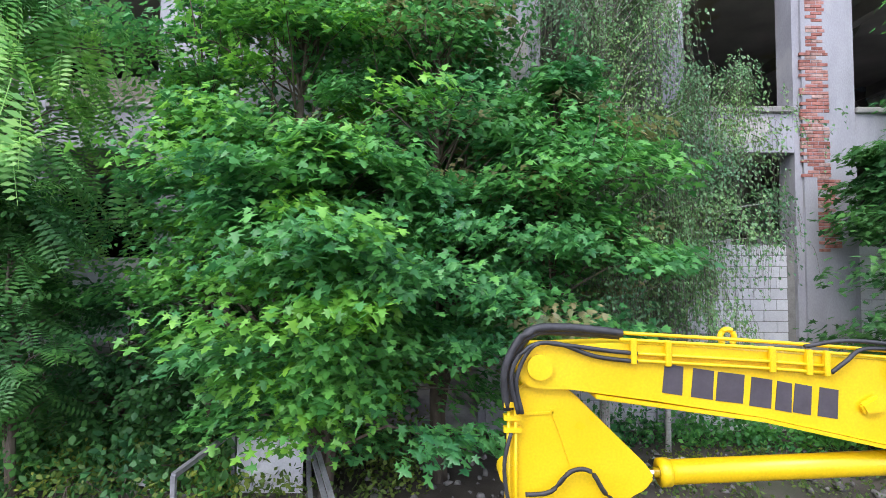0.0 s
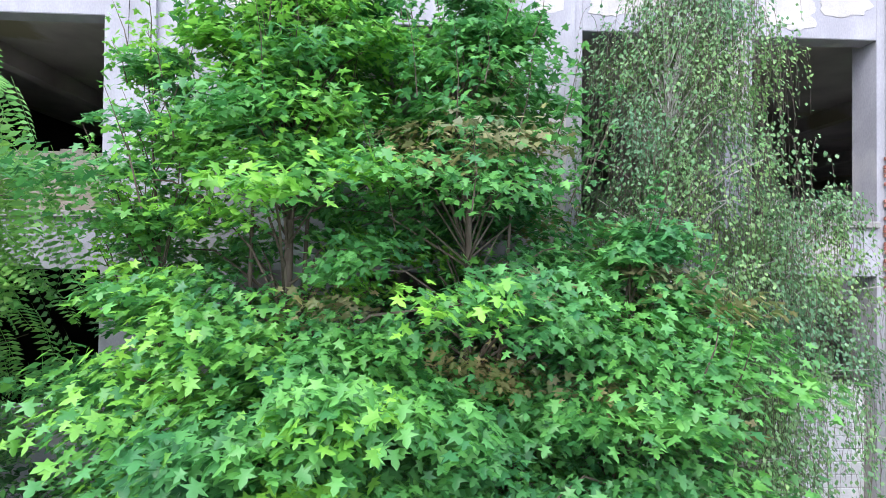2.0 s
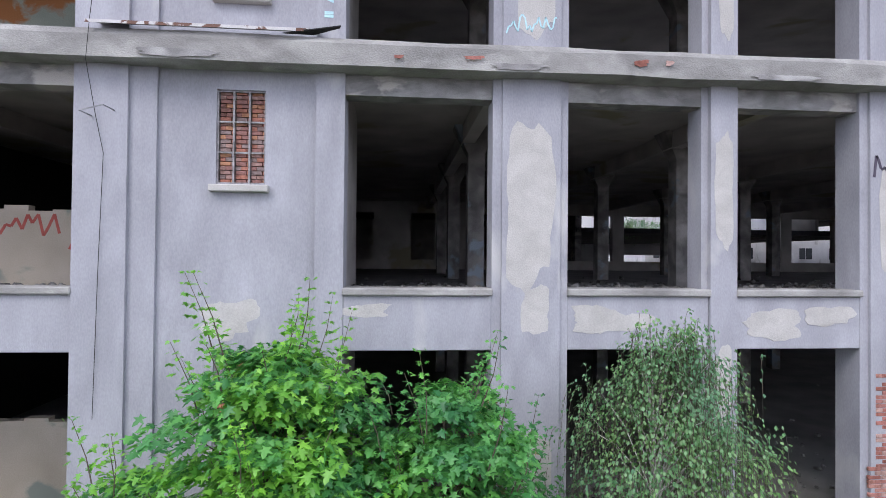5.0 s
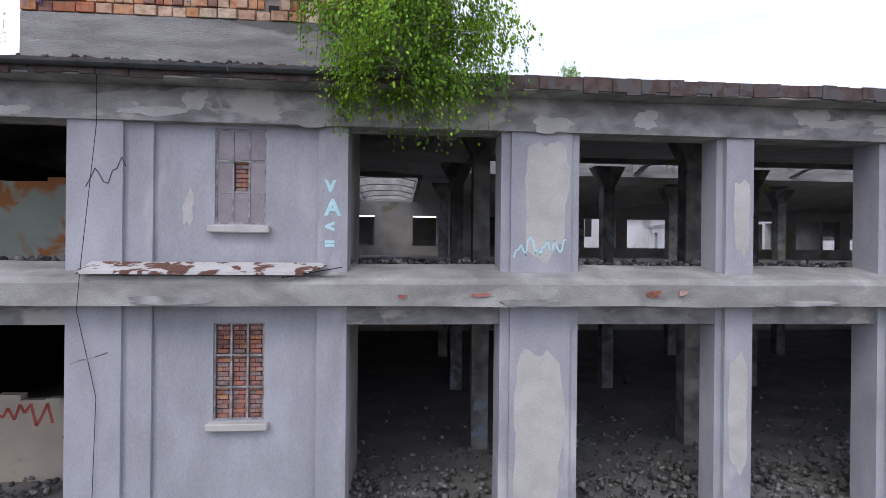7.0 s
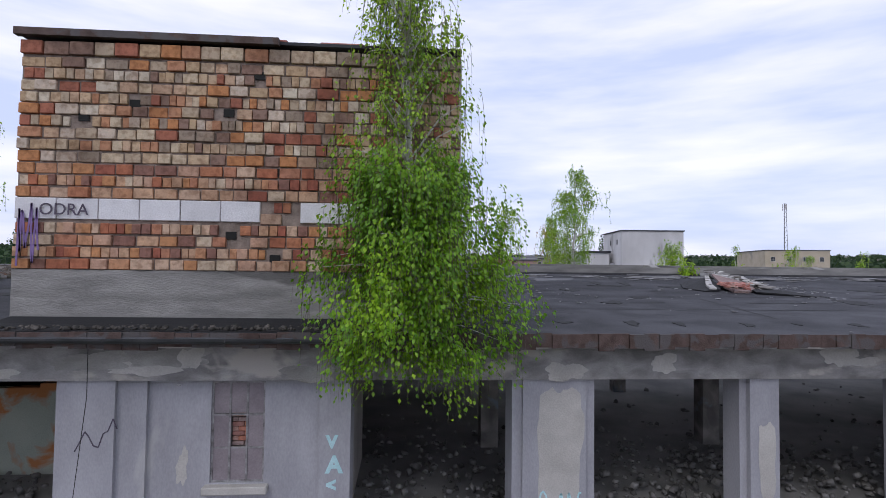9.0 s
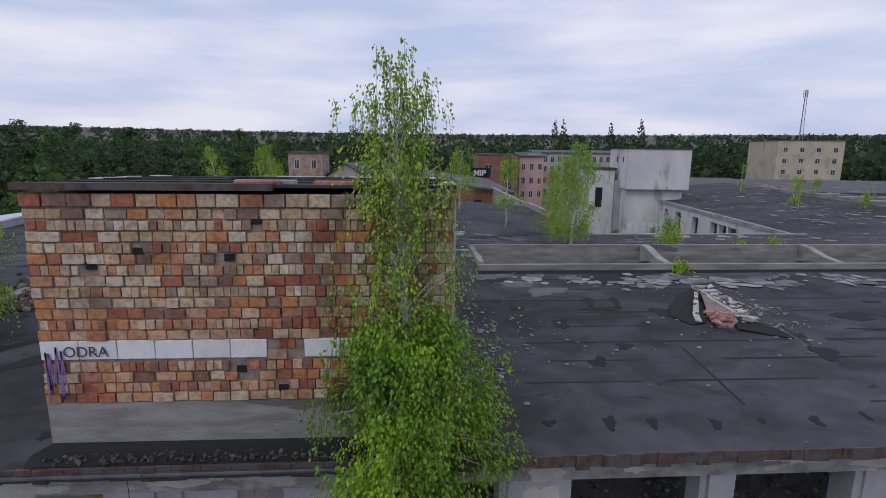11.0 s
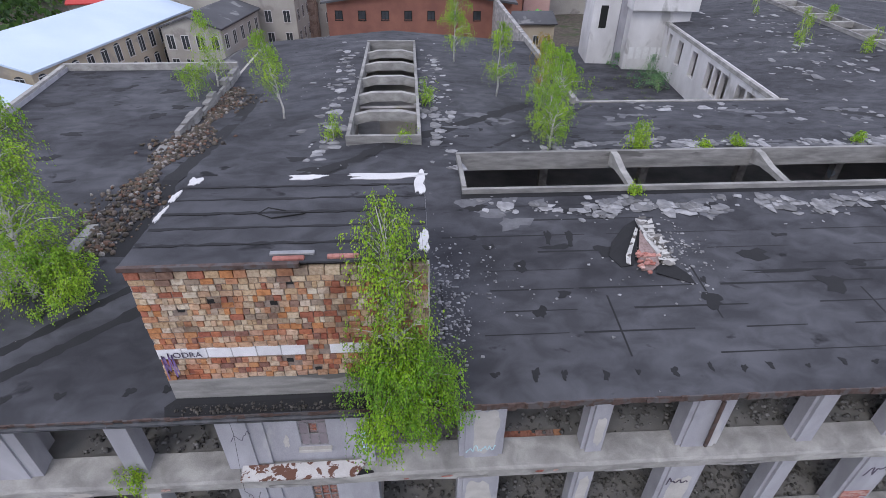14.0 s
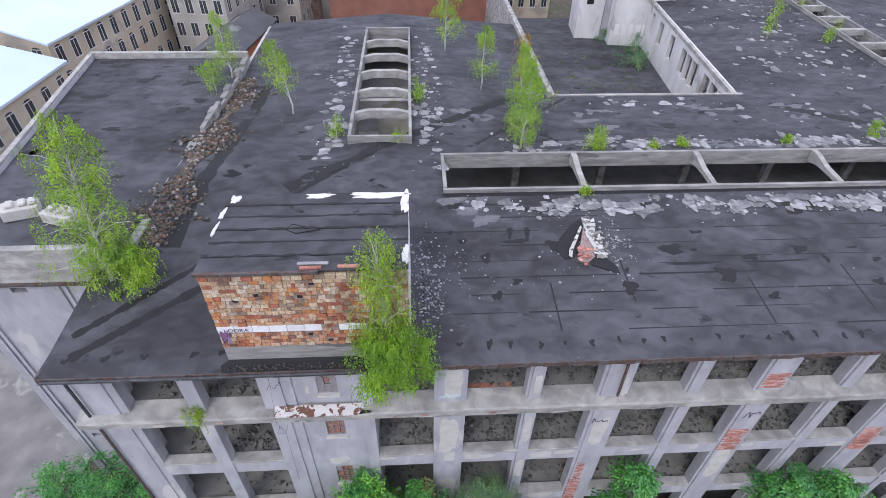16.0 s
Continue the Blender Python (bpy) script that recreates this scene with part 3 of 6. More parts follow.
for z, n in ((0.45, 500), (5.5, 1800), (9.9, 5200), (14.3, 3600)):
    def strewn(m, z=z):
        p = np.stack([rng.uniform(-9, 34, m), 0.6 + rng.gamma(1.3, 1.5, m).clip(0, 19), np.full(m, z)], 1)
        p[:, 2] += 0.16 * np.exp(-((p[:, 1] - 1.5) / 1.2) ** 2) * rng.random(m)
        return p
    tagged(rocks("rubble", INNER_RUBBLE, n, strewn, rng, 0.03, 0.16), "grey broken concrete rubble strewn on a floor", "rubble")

# ---------------------------------------------------------------- stair windows with bricked panes
STEEL_FRAME = material("window_steel", (0.16, 0.15, 0.15), (0.40, 0.39, 0.40), 8.0, 0.7, 0.3, bump=0.2)
PANE = material("dusty_pane", (0.20, 0.17, 0.19), (0.30, 0.26, 0.28), 2.5, 0.4, bump=0.05)


def stair_window(z0, z1, bricked, name):
    w = tagged(new(name), "steel framed stair window with bricked and dusty panes", "window", kind="structure")
    bm = bmesh.new()
    for x in (-2.14, -1.88, -1.62, -1.36):
        box(bm, x, x + 0.03, 0.17, 0.21, z0, z1)
    for k in range(4):
        z = z0 + (z1 - z0 - 0.03) * k / 3
        box(bm, -2.11, -1.36, 0.175, 0.205, z, z + 0.03)
    part("window_frame", bm, STEEL_FRAME, w)
    box_part("window_sill", PALE_PATCH, w, -2.22, -1.25, 0.0, 0.2, z0 - 0.14, z0 - 0.02, "pale concrete sill", bevel=0.015)
    box_part("backing", MORTAR, w, -2.14, -1.33, 0.30, 0.42, z0, z1)
    for c in range(3):
        for r in range(3):
            x, z, h = -2.11 + 0.26 * c, z0 + (z1 - z0) * r / 3 + 0.02, (z1 - z0) / 3
            if (c, r) in bricked:
                bond(w, INFILL, x, x + 0.235, z, z + h - 0.02, 0.23, 0.19, 0.075, 0.06, rng, 0.01)
            else:
                box_part("pane", PANE, w, x, x + 0.23, 0.186, 0.192, z, z + h - 0.03)


stair_window(15.05, 16.6, {(1, 1)}, "window_1")
stair_window(11.86, 13.45, {(c, r) for c in range(3) for r in range(3)}, "window_2")
stair_window(7.45, 9.05, {(c, r) for c in range(3) for r in range(3)} - {(0, 2)}, "window_3")
stair_window(3.2, 4.75, {(0, 0), (1, 0), (2, 0)}, "window_4")

# Aerated block infill of the ground storey.
for k, (x0, x1) in enumerate(BAYS[3:9]):
    infill = tagged(new("block_infill"), "white aerated block wall closing a window opening", "block wall", kind="structure")
    box_part("mortar", MORTAR, infill, x0, x1, 0.16, 0.38, 0.63, 2.70)
    bond(infill, BLOCK_WHITE, x0 + 0.01, x1 - 0.17 if k % 2 else x1 - 0.02, 0.64, 2.76, 0.14, 0.565, 0.235, 0.2, rng, 0.012, k < 4, "block")
    base = tagged(new("block_infill"), "white aerated block wall closing a cellar opening", "block wall", kind="structure")
    box_part("mortar", MORTAR, base, x0, x1, 0.20, 0.38, GROUND - 0.3, -0.36)
    bond(base, BLOCK_WHITE, x0 + 0.01, x1 - 0.02, GROUND - 0.1, -0.34, 0.17, 0.565, 0.235, 0.2, rng, 0.012, k < 3, "block")
for x0, x1 in BAYS[:3]:
    tagged(box_part("cellar_wall", PLASTER_DARK, None, x0, x1, 0.2, 0.4, GROUND - 0.3, -0.352), "dark plinth wall closing the cellar", "wall", kind="structure")
    tagged(box_part("breast_wall", PLASTER, None, x0, x1, 0.15, 0.38, 0.634, 2.4), "grey plastered breast wall below an opening", "wall", kind="structure")
# Bare brick where the plaster fell off the right hand piers.
for k, spans in ((1, ((4.2, 6.9, 9.47, 10.1), (6.9, 8.6, 9.62, 10.05), (2.6, 4.2, 9.8, 10.3))), (2, ((14.45, 15.5, 16.4, 17.4), (9.3, 11.2, 16.35, 17.35))), (3, ((8.8, 10.8, 23.2, 24.2),))):
    scar = tagged(new("bare_brickwork"), "bare red brickwork where plaster fell off a pier", "brickwork", kind="structure")
    for z0, z1, x0, x1 in spans:
        bond(scar, RED_BRICK, x0, x1, z0, z1, -0.012, 0.255, 0.078, 0.05, rng, 0.012, k == 1, keep=lambda x, z, a=x0, b=x1: min(x - a, b - x) > rng.random() * 0.16)
scar = tagged(new("bare_brickwork"), "broken row of orange bricks along a sill", "brickwork", kind="structure")
bond(scar, INFILL, 4.0, 5.9, 14.30, 14.375, 0.57, 0.25, 0.075, 0.25, rng, 0.012, True, vary=0.2)

# ---------------------------------------------------------------- roofs
SKY_A = (3.55, 44.0, 9.55, 12.6)
SKY_B = (-1.65, 1.65, 14.7, 33.0)
SKY_C = (38.0, 40.5, 24.0, 52.0)
COURT = (11.6, 25.6, 22.4, 60.0)
SKEW = 0.1


def roof_z(x, y):
    g = 18.4 - 0.085 * abs(y - 11.0)
    if y > 11.0:
        if x < 14:
            g = max(g, 18.4 - 0.085 * abs(x + 0.1))
        if x > 24:
            g = max(g, 18.4 - 0.085 * abs(x - 39.2))
    return g


def in_roof(x, y):
    for a, b, c, d in (SKY_A, SKY_B, COURT):
        if a < x < b and c < y < d:
            return False
    if x > 25.6 and y > 22.4:
        return False
    if x < -11.7 or (x < -10.6 and y > 5.6):
        return False
    if y > 38.0 and x < 20:
        return False
    return y < 60


XS = sorted(set(np.round(np.r_[np.arange(-11.7, 62, 0.9), [3.55, 44.0, -1.65, 1.65, 38.0, 40.5, 11.6, 25.6, -10.6]], 3)))
YS = sorted(set(np.round(np.r_[np.arange(-0.52, 60, 0.8), [9.55, 12.6, 14.7, 33.0, 24.0, 52.0, 22.4, 38.0, 5.6]], 3)))


def sheet(name, mat, xs, ys, height, inside, drop=0.0, wave=0.0, up=True):
    idx, v, f = {}, [], []

    def vid(i, j):
        if (i, j) not in idx:
            x, y = xs[i], ys[j]
            idx[i, j] = len(v)
            v.append((x, y, height(x, y) - drop + wave * noise.noise(Vector((x * 0.6, y * 0.6, 3)))))
        return idx[i, j]

    for i in range(len(xs) - 1):
        for j in range(len(ys) - 1):
            if inside(0.5 * (xs[i] + xs[i + 1]), 0.5 * (ys[j] + ys[j + 1])):
                q = (vid(i, j), vid(i + 1, j), vid(i + 1, j + 1), vid(i, j + 1))
                f.append(q if up else q[::-1])
    me = bpy.data.meshes.new(name)
    me.from_pydata(v, [], f)
    return placed(name, me, mat, smooth=True)


roof = tagged(sheet("roof", BITUMEN, XS, YS, roof_z, in_roof), "dark bitumen roof with worn patches", "roof", kind="structure")
tagged(sheet("ceiling", INNER, XS, YS, roof_z, lambda x, y: in_roof(x, y) and y > 0.1 and x > -11.3, 0.32, 0.0, False), "concrete ceiling under the roof", "ceiling", kind="structure")


def slab(bm, x0, x1, y0, y1, z0, z1):
    """A beam whose top follows two end heights along y."""
    box(bm, x0, x1, y0, y1, min(z0, z1) - 0.3, max(z0, z1))


def kerb(parent, rect, h):
    """Concrete kerbs round a roof light, closing the roof's thickness."""
    a, b, c, d = rect
    for x0, x1, y0, y1 in ((a - 0.18, b + 0.18, c - 0.18, c), (a - 0.18, b + 0.18, d, d + 0.18), (a - 0.18, a, c, d), (b, b + 0.18, c, d)):
        z = [roof_z(x, y) for x in (x0, x1) for y in (y0, y1)]
        rise = h + (0.12 if rect is SKY_A and y0 > 12 else 0)
        n = max(2, int(max(x1 - x0, y1 - y0) / 2.2))
        bm = bmesh.new()
        for k in range(n):
            u0, u1 = k / n, (k + 1) / n
            if x1 - x0 > y1 - y0:
                p = (x0 + (x1 - x0) * u0, x0 + (x1 - x0) * u1, y0, y1)
            else:
                p = (x0, x1, y0 + (y1 - y0) * u0, y0 + (y1 - y0) * u1)
            zt = roof_z(0.5 * (p[0] + p[1]), 0.5 * (p[2] + p[3]))
            box(bm, *p, zt - 0.5, zt + rise)
        part("kerb", bm, KERB, parent)


light_a = tagged(new("roof_light"), "long open roof light with bare concrete kerbs and cross beams", "roof light", kind="structure")
kerb(light_a, SKY_A, 0.24)
for k in range(5):
    x = 10.55 + 6.9 * k
    bm = bmesh.new()
    prism(bm, [(9.55, 18.25), (9.55, 18.02), (10.6, 18.1), (11.8, 18.1), (12.6, 17.9), (12.6, 18.62), (12.2, 18.62), (11.2, 18.38)], Matrix(((0, 0, 0.3, x), (1, 0, 0, 0), (0, 1, 0, 0), (0, 0, 0, 1))))
    part("cross_beam", bm, CONCRETE, light_a)
light_b = tagged(new("roof_light"), "open roof light with arched concrete cross beams", "roof light", kind="structure")
kerb(light_b, SKY_B, 0.42)
for k in range(5):
    y = 17.7 + 3.08 * k
    bm = bmesh.new()
    top = [(-1.65, 18.58), (-0.85, 18.76), (0.85, 18.76), (1.65, 18.58)]
    low = [(1.65, 18.05), (0.85, 18.24), (-0.85, 18.24), (-1.65, 18.05)]
    prism(bm, top + low, Matrix(((1, 0, 0, 0), (0, 0, 0.35, y), (0, 1, 0, 0), (0, 0, 0, 1))))
    part("cross_beam", bm, CONCRETE, light_b)
# The skewed east wing behind the court, with a roof light of its own.
wing_roof = sheet("roof", BITUMEN, [x for x in XS if x >= 25.6], [y for y in YS if y >= 22.4], roof_z,
                  lambda x, y: not (SKY_C[0] < x < SKY_C[1] and SKY_C[2] < y < SKY_C[3]))
for v in wing_roof.data.vertices:
    v.co.x += SKEW * (v.co.y - 22.4)
tagged(wing_roof, "dark bitumen roof of the east wing with pale flakes", "roof", kind="structure")
SKEWED = Matrix(((1, SKEW, 0, -SKEW * 22.4), (0, 1, 0, 0), (0, 0, 1, 0), (0, 0, 0, 1)))
light_c = tagged(new("roof_light"), "far open roof light with concrete cross beams", "roof light", kind="structure")
kerb(light_c, SKY_C, 0.3)
for k in range(8):
    box_part("cross_beam", CONCRETE, light_c, 38.0, 40.5, 26 + 3.4 * k, 26.4 + 3.4 * k, 18.1, 18.6)
box_part("pit_floor", INNER_FLOOR, light_c, 37.0, 41.5, 23.5, 52.5, 14.0, 14.3)
for ob in light_c.children:
    ob.data.transform(SKEWED)

# Roof edge: frayed rusty flashing along the front, a gutter on the left part.
edge = tagged(new("roof_edge"), "frayed rusty roof edge over a concrete beam", "roof edge", kind="structure")
bm = bmesh.new()
for k in range(260):
    x = -11.7 + (XR + 11.7) * k / 260
    dx = (XR + 11.7) / 260
    box(bm, x + 0.004, x + dx, -0.54 + rng.uniform(-0.02, 0.02), -0.50, 17.24 - rng.uniform(0, 0.07), 17.42 + rng.uniform(0, 0.02))
part("flashing", bm, RUST, edge)
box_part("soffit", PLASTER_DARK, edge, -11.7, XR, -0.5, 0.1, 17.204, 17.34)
bm = bmesh.new()
pts = [(-0.62 + 0.075 * math.cos(a), 17.36 + 0.075 * math.sin(a)) for a in np.linspace(math.pi, 2 * math.pi, 8)]
for k in range(8):
    x0, x1 = -11.6 + k * 1.65, -11.6 + (k + 1) * 1.65 - 0.01
    r = 1.0 + 0.1 * (k % 2)
    sec = [(-0.62 + (y + 0.62) * r, 17.36 + (z - 17.36) * r) for y, z in pts] + [(-0.62 + (y + 0.62) * r * 0.9, 17.362 + (z - 17.36) * r * 0.9) for y, z in pts[::-1]]
    prism(bm, sec, Matrix(((0, 0, x1 - x0, x0), (1, 0, 0, 0), (0, 1, 0, 0), (0, 0, 0, 1))))
part("gutter", bm, GUTTER, edge, "dark half-round zinc gutter")
bm = bmesh.new()
box(bm, -11.74, -11.66, -0.5, 5.6, 17.2, 17.46)
part("flashing", bm, RUST, edge)

# ---------------------------------------------------------------- the brick roof house
house = tagged(new("roof_house"), "roof house of orange and cream hollow blocks on concrete", "roof house")
HX0, HX1, HY0, HY1 = -5.03, 1.65, -0.02, 4.38
box_part("base_wall", KERB, house, HX0, HX1, HY0, HY1, 17.3, 18.3, "streaked bare concrete")
box_part("core_wall", HOUSE_MORTAR, house, HX0 + 0.02, HX1 - 0.02, HY0 + 0.03, HY1, 18.3, 21.72)
holes = [(-4.09, 20.62), (-3.35, 20.85), (-1.87, 18.85), (-1.19, 19.84), (-1.95, 20.75), (-1.2, 18.5), (-1.5, 21.35)]


def no_hole(x, z):
    return not any(abs(x - a) < 0.13 and abs(z + 0.09 - b) < 0.1 for a, b in holes) and not (19.05 < z + 0.09 < 19.4 and x < 0.1 and not -1.3 < x < -1.0)


bond(house, HOLLOW_RED, HX0, HX1, 18.31, 19.93, HY0 - 0.01, 0.275, 0.18, 0.12, rng, 0.022, lambda x: x < -1.3, "brick", no_hole, 0.024, 0.3, 0.52)
bond(house, HOLLOW, HX0, HX1, 19.93, 21.55, HY0 - 0.01, 0.275, 0.18, 0.12, rng, 0.022, lambda x: x < -1.3, "brick", no_hole, 0.024, 0.3, 0.52)
bond(house, BLOCK_WHITE, HX0, 0.15, 19.06, 19.38, HY0 - 0.008, 0.6, 0.33, 0.12, rng, 0.014, True, "block", lambda x, z: not -1.3 < x < -1.0)
bond(house, HOLLOW, HX0, HX1, 21.56, 21.80, HY0 - 0.03, 0.33, 0.22, 0.15, rng, 0.02, False, "coping", None, 0.02, 0.15)
for a, b in holes:
    box_part("putlog_hole", DARK, house, a - 0.08, a + 0.08, HY0 + 0.01, HY0 + 0.028, b - 0.06, b + 0.06, "putlog hole, its shade a near-black plate")
box_part("side_wall", WHITE_WALL, house, HX1 - 0.019, HX1 + 0.03, HY0 + 0.1, HY1, 18.31, 21.7, "white plastered side")
box_part("side_wall", WHITE_WALL, house, HX0 - 0.03, HX0 + 0.019, HY0 + 0.1, HY1, 18.31, 21.7, "white plastered side")
for k in range(6):
    bm = bmesh.new()
    y0, y1 = HY0 + 0.02 + k * 0.74, HY0 + 0.02 + (k + 1) * 0.74 + 0.05
    prism(bm, [(HX0 - 0.06, y0), (HX1 + 0.02, y0), (HX1 + 0.02, y1), (HX0 - 0.06, y1)], Matrix(((1, 0, 0, 0), (0, 1, 0, 0), (0, -0.03, 0.05, 21.86 + 0.012 * (k % 2)), (0, 0, 0, 1))))
    part("roofing_strip", bm, BITUMEN, house, "dark bitumen strip with a lapped seam")
for k in range(1, 6):
    bm = bmesh.new()
    y0, n, prev = HY0 + 0.06 + k * 0.74, 24, None
    for i in range(n + 1):
        x = HX0 + (HX1 - HX0) * i / n
        w, s = rng.uniform(0.02, 0.07), rng.uniform(-0.03, 0.03)
        row = [bm.verts.new((x, y0 + s + d, 21.86 - 0.03 * (y0 + s + d) + e)) for d, e in ((-w, 0.03), (-w, 0.071), (w, 0.071), (w, 0.03))]
        if prev:
            for j in range(3):
                bm.faces.new((prev[j], row[j], row[j + 1], prev[j + 1]))
        prev = row
    part("tarred_seam", bm, TAR, house, "dark tarred seam")
box_part("roof_lip", RUST, house, HX0 - 0.06, -1.2, HY0 - 0.09, HY0 + 0.02, 21.82, 21.93, "rusty edge strip")
for x0, x1, y0, y1 in ((HX1 - 0.25, HX1 + 0.05, 3.2, 4.42), (HX1 - 2.2, HX1 + 0.05, 4.1, 4.44), (-2.2, -1.2, 4.15, 4.42), (HX1 - 0.2, HX1 + 0.05, 0.3, 1.1), (HX0 - 0.06, HX0 + 0.1, 2.9, 3.5), (HX0 - 0.06, HX0 + 0.06, 1.9, 2.6), (HX0 + 0.1, HX0 + 0.4, 3.9, 4.4)):
    bm = bmesh.new()
    prism(bm, [(0.5 * (x0 + x1) + px, 0.5 * (y0 + y1) + py) for px, py in blob(rng, x1 - x0, y1 - y0, 30, 0.3)], Matrix(((1, 0, 0, 0), (0, 1, 0, 0), (0, -0.03, 0.03, 21.912), (0, 0, 0, 1))))
    part("bare_edge", bm, WHITE_WALL, house, "bare white edge where roofing tore off")

# ---------------------------------------------------------------- ground
GX = sorted(set(np.round(np.r_[np.linspace(-3000, -60, 10), np.arange(-50, 60, 2.5), np.linspace(60, 3000, 10)], 2)))
GY = sorted(set(np.round(np.r_[np.linspace(-300, -30, 6), np.arange(-27, 30, 2.5), np.linspace(30, 4500, 16)], 2)))
tagged(sheet("ground", SOIL, GX, GY, lambda x, y: GROUND + 0.031 * max(0.0, math.hypot(x, y) - 170.0), lambda x, y: True, 0.0, 0.12), "trodden soil and weeds round the factory", "ground", kind="structure")

# ---------------------------------------------------------------- west wing, court, tower
west = tagged(new("west_wing"), "grey plastered west wing with a concrete parapet", "building wing", kind="structure")
FOOT = [(-11.0, 5.72), (-19.3, 5.72), (-22.4, 28.6), (-10.6, 28.6)]


def upright(name, mat, parent, outline, z0, z1, label=""):
    bm = bmesh.new()
    prism(bm, outline, Matrix(((1, 0, 0, 0), (0, 1, 0, 0), (0, 0, z1 - z0, z0), (0, 0, 0, 1))))
    return part(name, bm, mat, parent, label)


def wall_run(name, mat, parent, a, b, thick, z0, z1, holes=(), label=""):
    """A wall from a to b (plan points), with square holes (from, to, low, high) along it."""
    bm = bmesh.new()
    a, b = Vector((*a, 0)), Vector((*b, 0))
    length, d = (b - a).length, (b - a).normalized()
    cuts = sorted({0.0, length, *(h[0] for h in holes), *(h[1] for h in holes)})
    for u0, u1 in zip(cuts, cuts[1:]):
        mid = 0.5 * (u0 + u1)
        spans, z = [], z0
        for h in sorted((h for h in holes if h[0] < mid < h[1]), key=lambda h: h[2]):
            spans.append((z, h[2]))
            z = h[3]
        spans.append((z, z1))
        for p, q in spans:
            if q - p > 0.01:
                box(bm, u0, u1, 0, thick, p, q)
    turn = Matrix(((d.x, -d.y, 0, a.x), (d.y, d.x, 0, a.y), (0, 0, 1, 0), (0, 0, 0, 1)))
    bmesh.ops.remove_doubles(bm, verts=bm.verts, dist=0.0005)
    bm.transform(turn)
    return part(name, bm, mat, parent, label)


wall_run("front_wall", PLASTER, west, (-19.3, 5.72), (-11.0, 5.72), 0.4, GROUND - 0.3, 17.3, [(2.6, 3.3, 15.7, 16.0), (7.5, 8.3, 14.2, 15.8), (1.9, 2.5, 9.0, 9.4), (1.2, 1.7, 3.2, 3.6), (4.5, 5.3, 10.0, 11.6)])
for x in (-18.9, -18.6, -14.6, -14.3):
    box_part("pilaster", PLASTER, west, x, x + 0.16, 5.62, 5.718, GROUND - 0.3, 16.3)
wall_run("parapet", CONCRETE, west, (-19.5, 5.6), (-11.2, 5.6), 0.35, 16.4, 18.32, (), "pale streaked concrete parapet")
box_part("cornice", RUST, west, -19.6, -11.1, 5.45, 5.598, 16.3, 16.42)
wall_run("side_wall", PLASTER, west, (-22.4, 28.6), (-19.3, 5.72), 0.4, GROUND - 0.3, 18.2)
wall_run("back_kerb", CONCRETE, west, (-10.6, 28.8), (-22.3, 28.8), 0.3, 17.4, 18.4)
wall_run("side_kerb", CONCRETE, west, (-22.35, 28.6), (-19.25, 6.0), 0.3, 18.0, 18.35)
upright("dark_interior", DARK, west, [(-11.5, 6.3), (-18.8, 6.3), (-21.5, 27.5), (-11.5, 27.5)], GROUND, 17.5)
upright("wing_roof", BITUMEN, west, FOOT, 17.62, 17.95, "dark bitumen roofing")
bm = bmesh.new()
for k in range(25):
    y = 6.1 + k * 0.9
    box(bm, -10.85 + rng.uniform(-0.08, 0.08), -10.5 + rng.uniform(-0.08, 0.08), y, y + 0.88, 17.2, 17.98 + rng.uniform(-0.12, 0.3))
part("broken_kerb", bm, KERB, west, "crumbled concrete kerb")


def on_strip(m):
    y = rng.uniform(6.0, 25.5, m)
    x = -9.9 + rng.normal(0, 0.75, m) * (0.6 + 0.5 * np.sin(y * 0.9))
    return np.stack([x, y, np.array([max(roof_z(a, b), 17.5) for a, b in zip(x, y)])], 1)


tagged(rocks("rubble", palette_material("rooftop_rubble", [(0.15, 0.12, 0.10), (0.10, 0.085, 0.07), (0.30, 0.28, 0.26), (0.17, 0.10, 0.07), (0.07, 0.06, 0.055), (0.13, 0.10, 0.07), (0.09, 0.08, 0.06)]), 2600, on_strip, rng, 0.03, 0.24), "brown and grey rubble along a crumbled kerb", "rubble")
for x, y, a in ((-16.7, 8.7, 25), (-14.6, 8.2, -15)):
    bm = bmesh.new()
    box(bm, -0.75, 0.75, -0.45, 0.45, 0, 0.6)
    for hx in (-0.4, 0.1, 0.5):
        box(bm, hx - 0.12, hx + 0.2, -0.25, 0.25, 0.6, 0.78)
    bmesh.ops.bevel(bm, geom=bm.edges[:], offset=0.05, segments=1, affect="EDGES")
    vent = part("vent_block", bm, PALE_PATCH)
    vent.matrix_world = pose(x, y, 17.94, 0, 4, a)
    tagged(vent, "broken pale concrete vent block on a roof", "vent block", "vent blocks on the wing")

court = tagged(new("court"), "court walls and flat dark court roof between the ranges", "court", kind="structure")
box_part("court_floor", BITUMEN, court, 11.6, 34.0, 22.4, 56.0, 12.2, 12.5)
wall_run("west_court_wall", PLASTER_DARK, court, (11.6, 60.0), (11.6, 22.4), 0.4, GROUND, 17.55)
wall_run("court_parapet", CONCRETE, court, (11.4, 38.0), (11.4, 22.2), 0.25, 17.3, 17.85)
wall_run("court_parapet", CONCRETE, court, (11.4, 22.5), (25.8, 22.5), 0.25, 16.6, 17.46)
wall_run("wing_wall", WHITE_WALL, court, (25.62, 22.4), (25.62 + 2.4, 46.4), 0.4, 12.0, 17.3,
         [(u, u + w, 14.4, 16.6) for u, w in ((1.2, 1.4), (2.9, 1.4), (4.6, 1.4), (7.6, 1.25), (9.1, 1.25), (10.6, 1.25), (14.2, 1.3), (18.0, 1.3), (21.2, 0.9))], "white peeling wall with empty window holes")
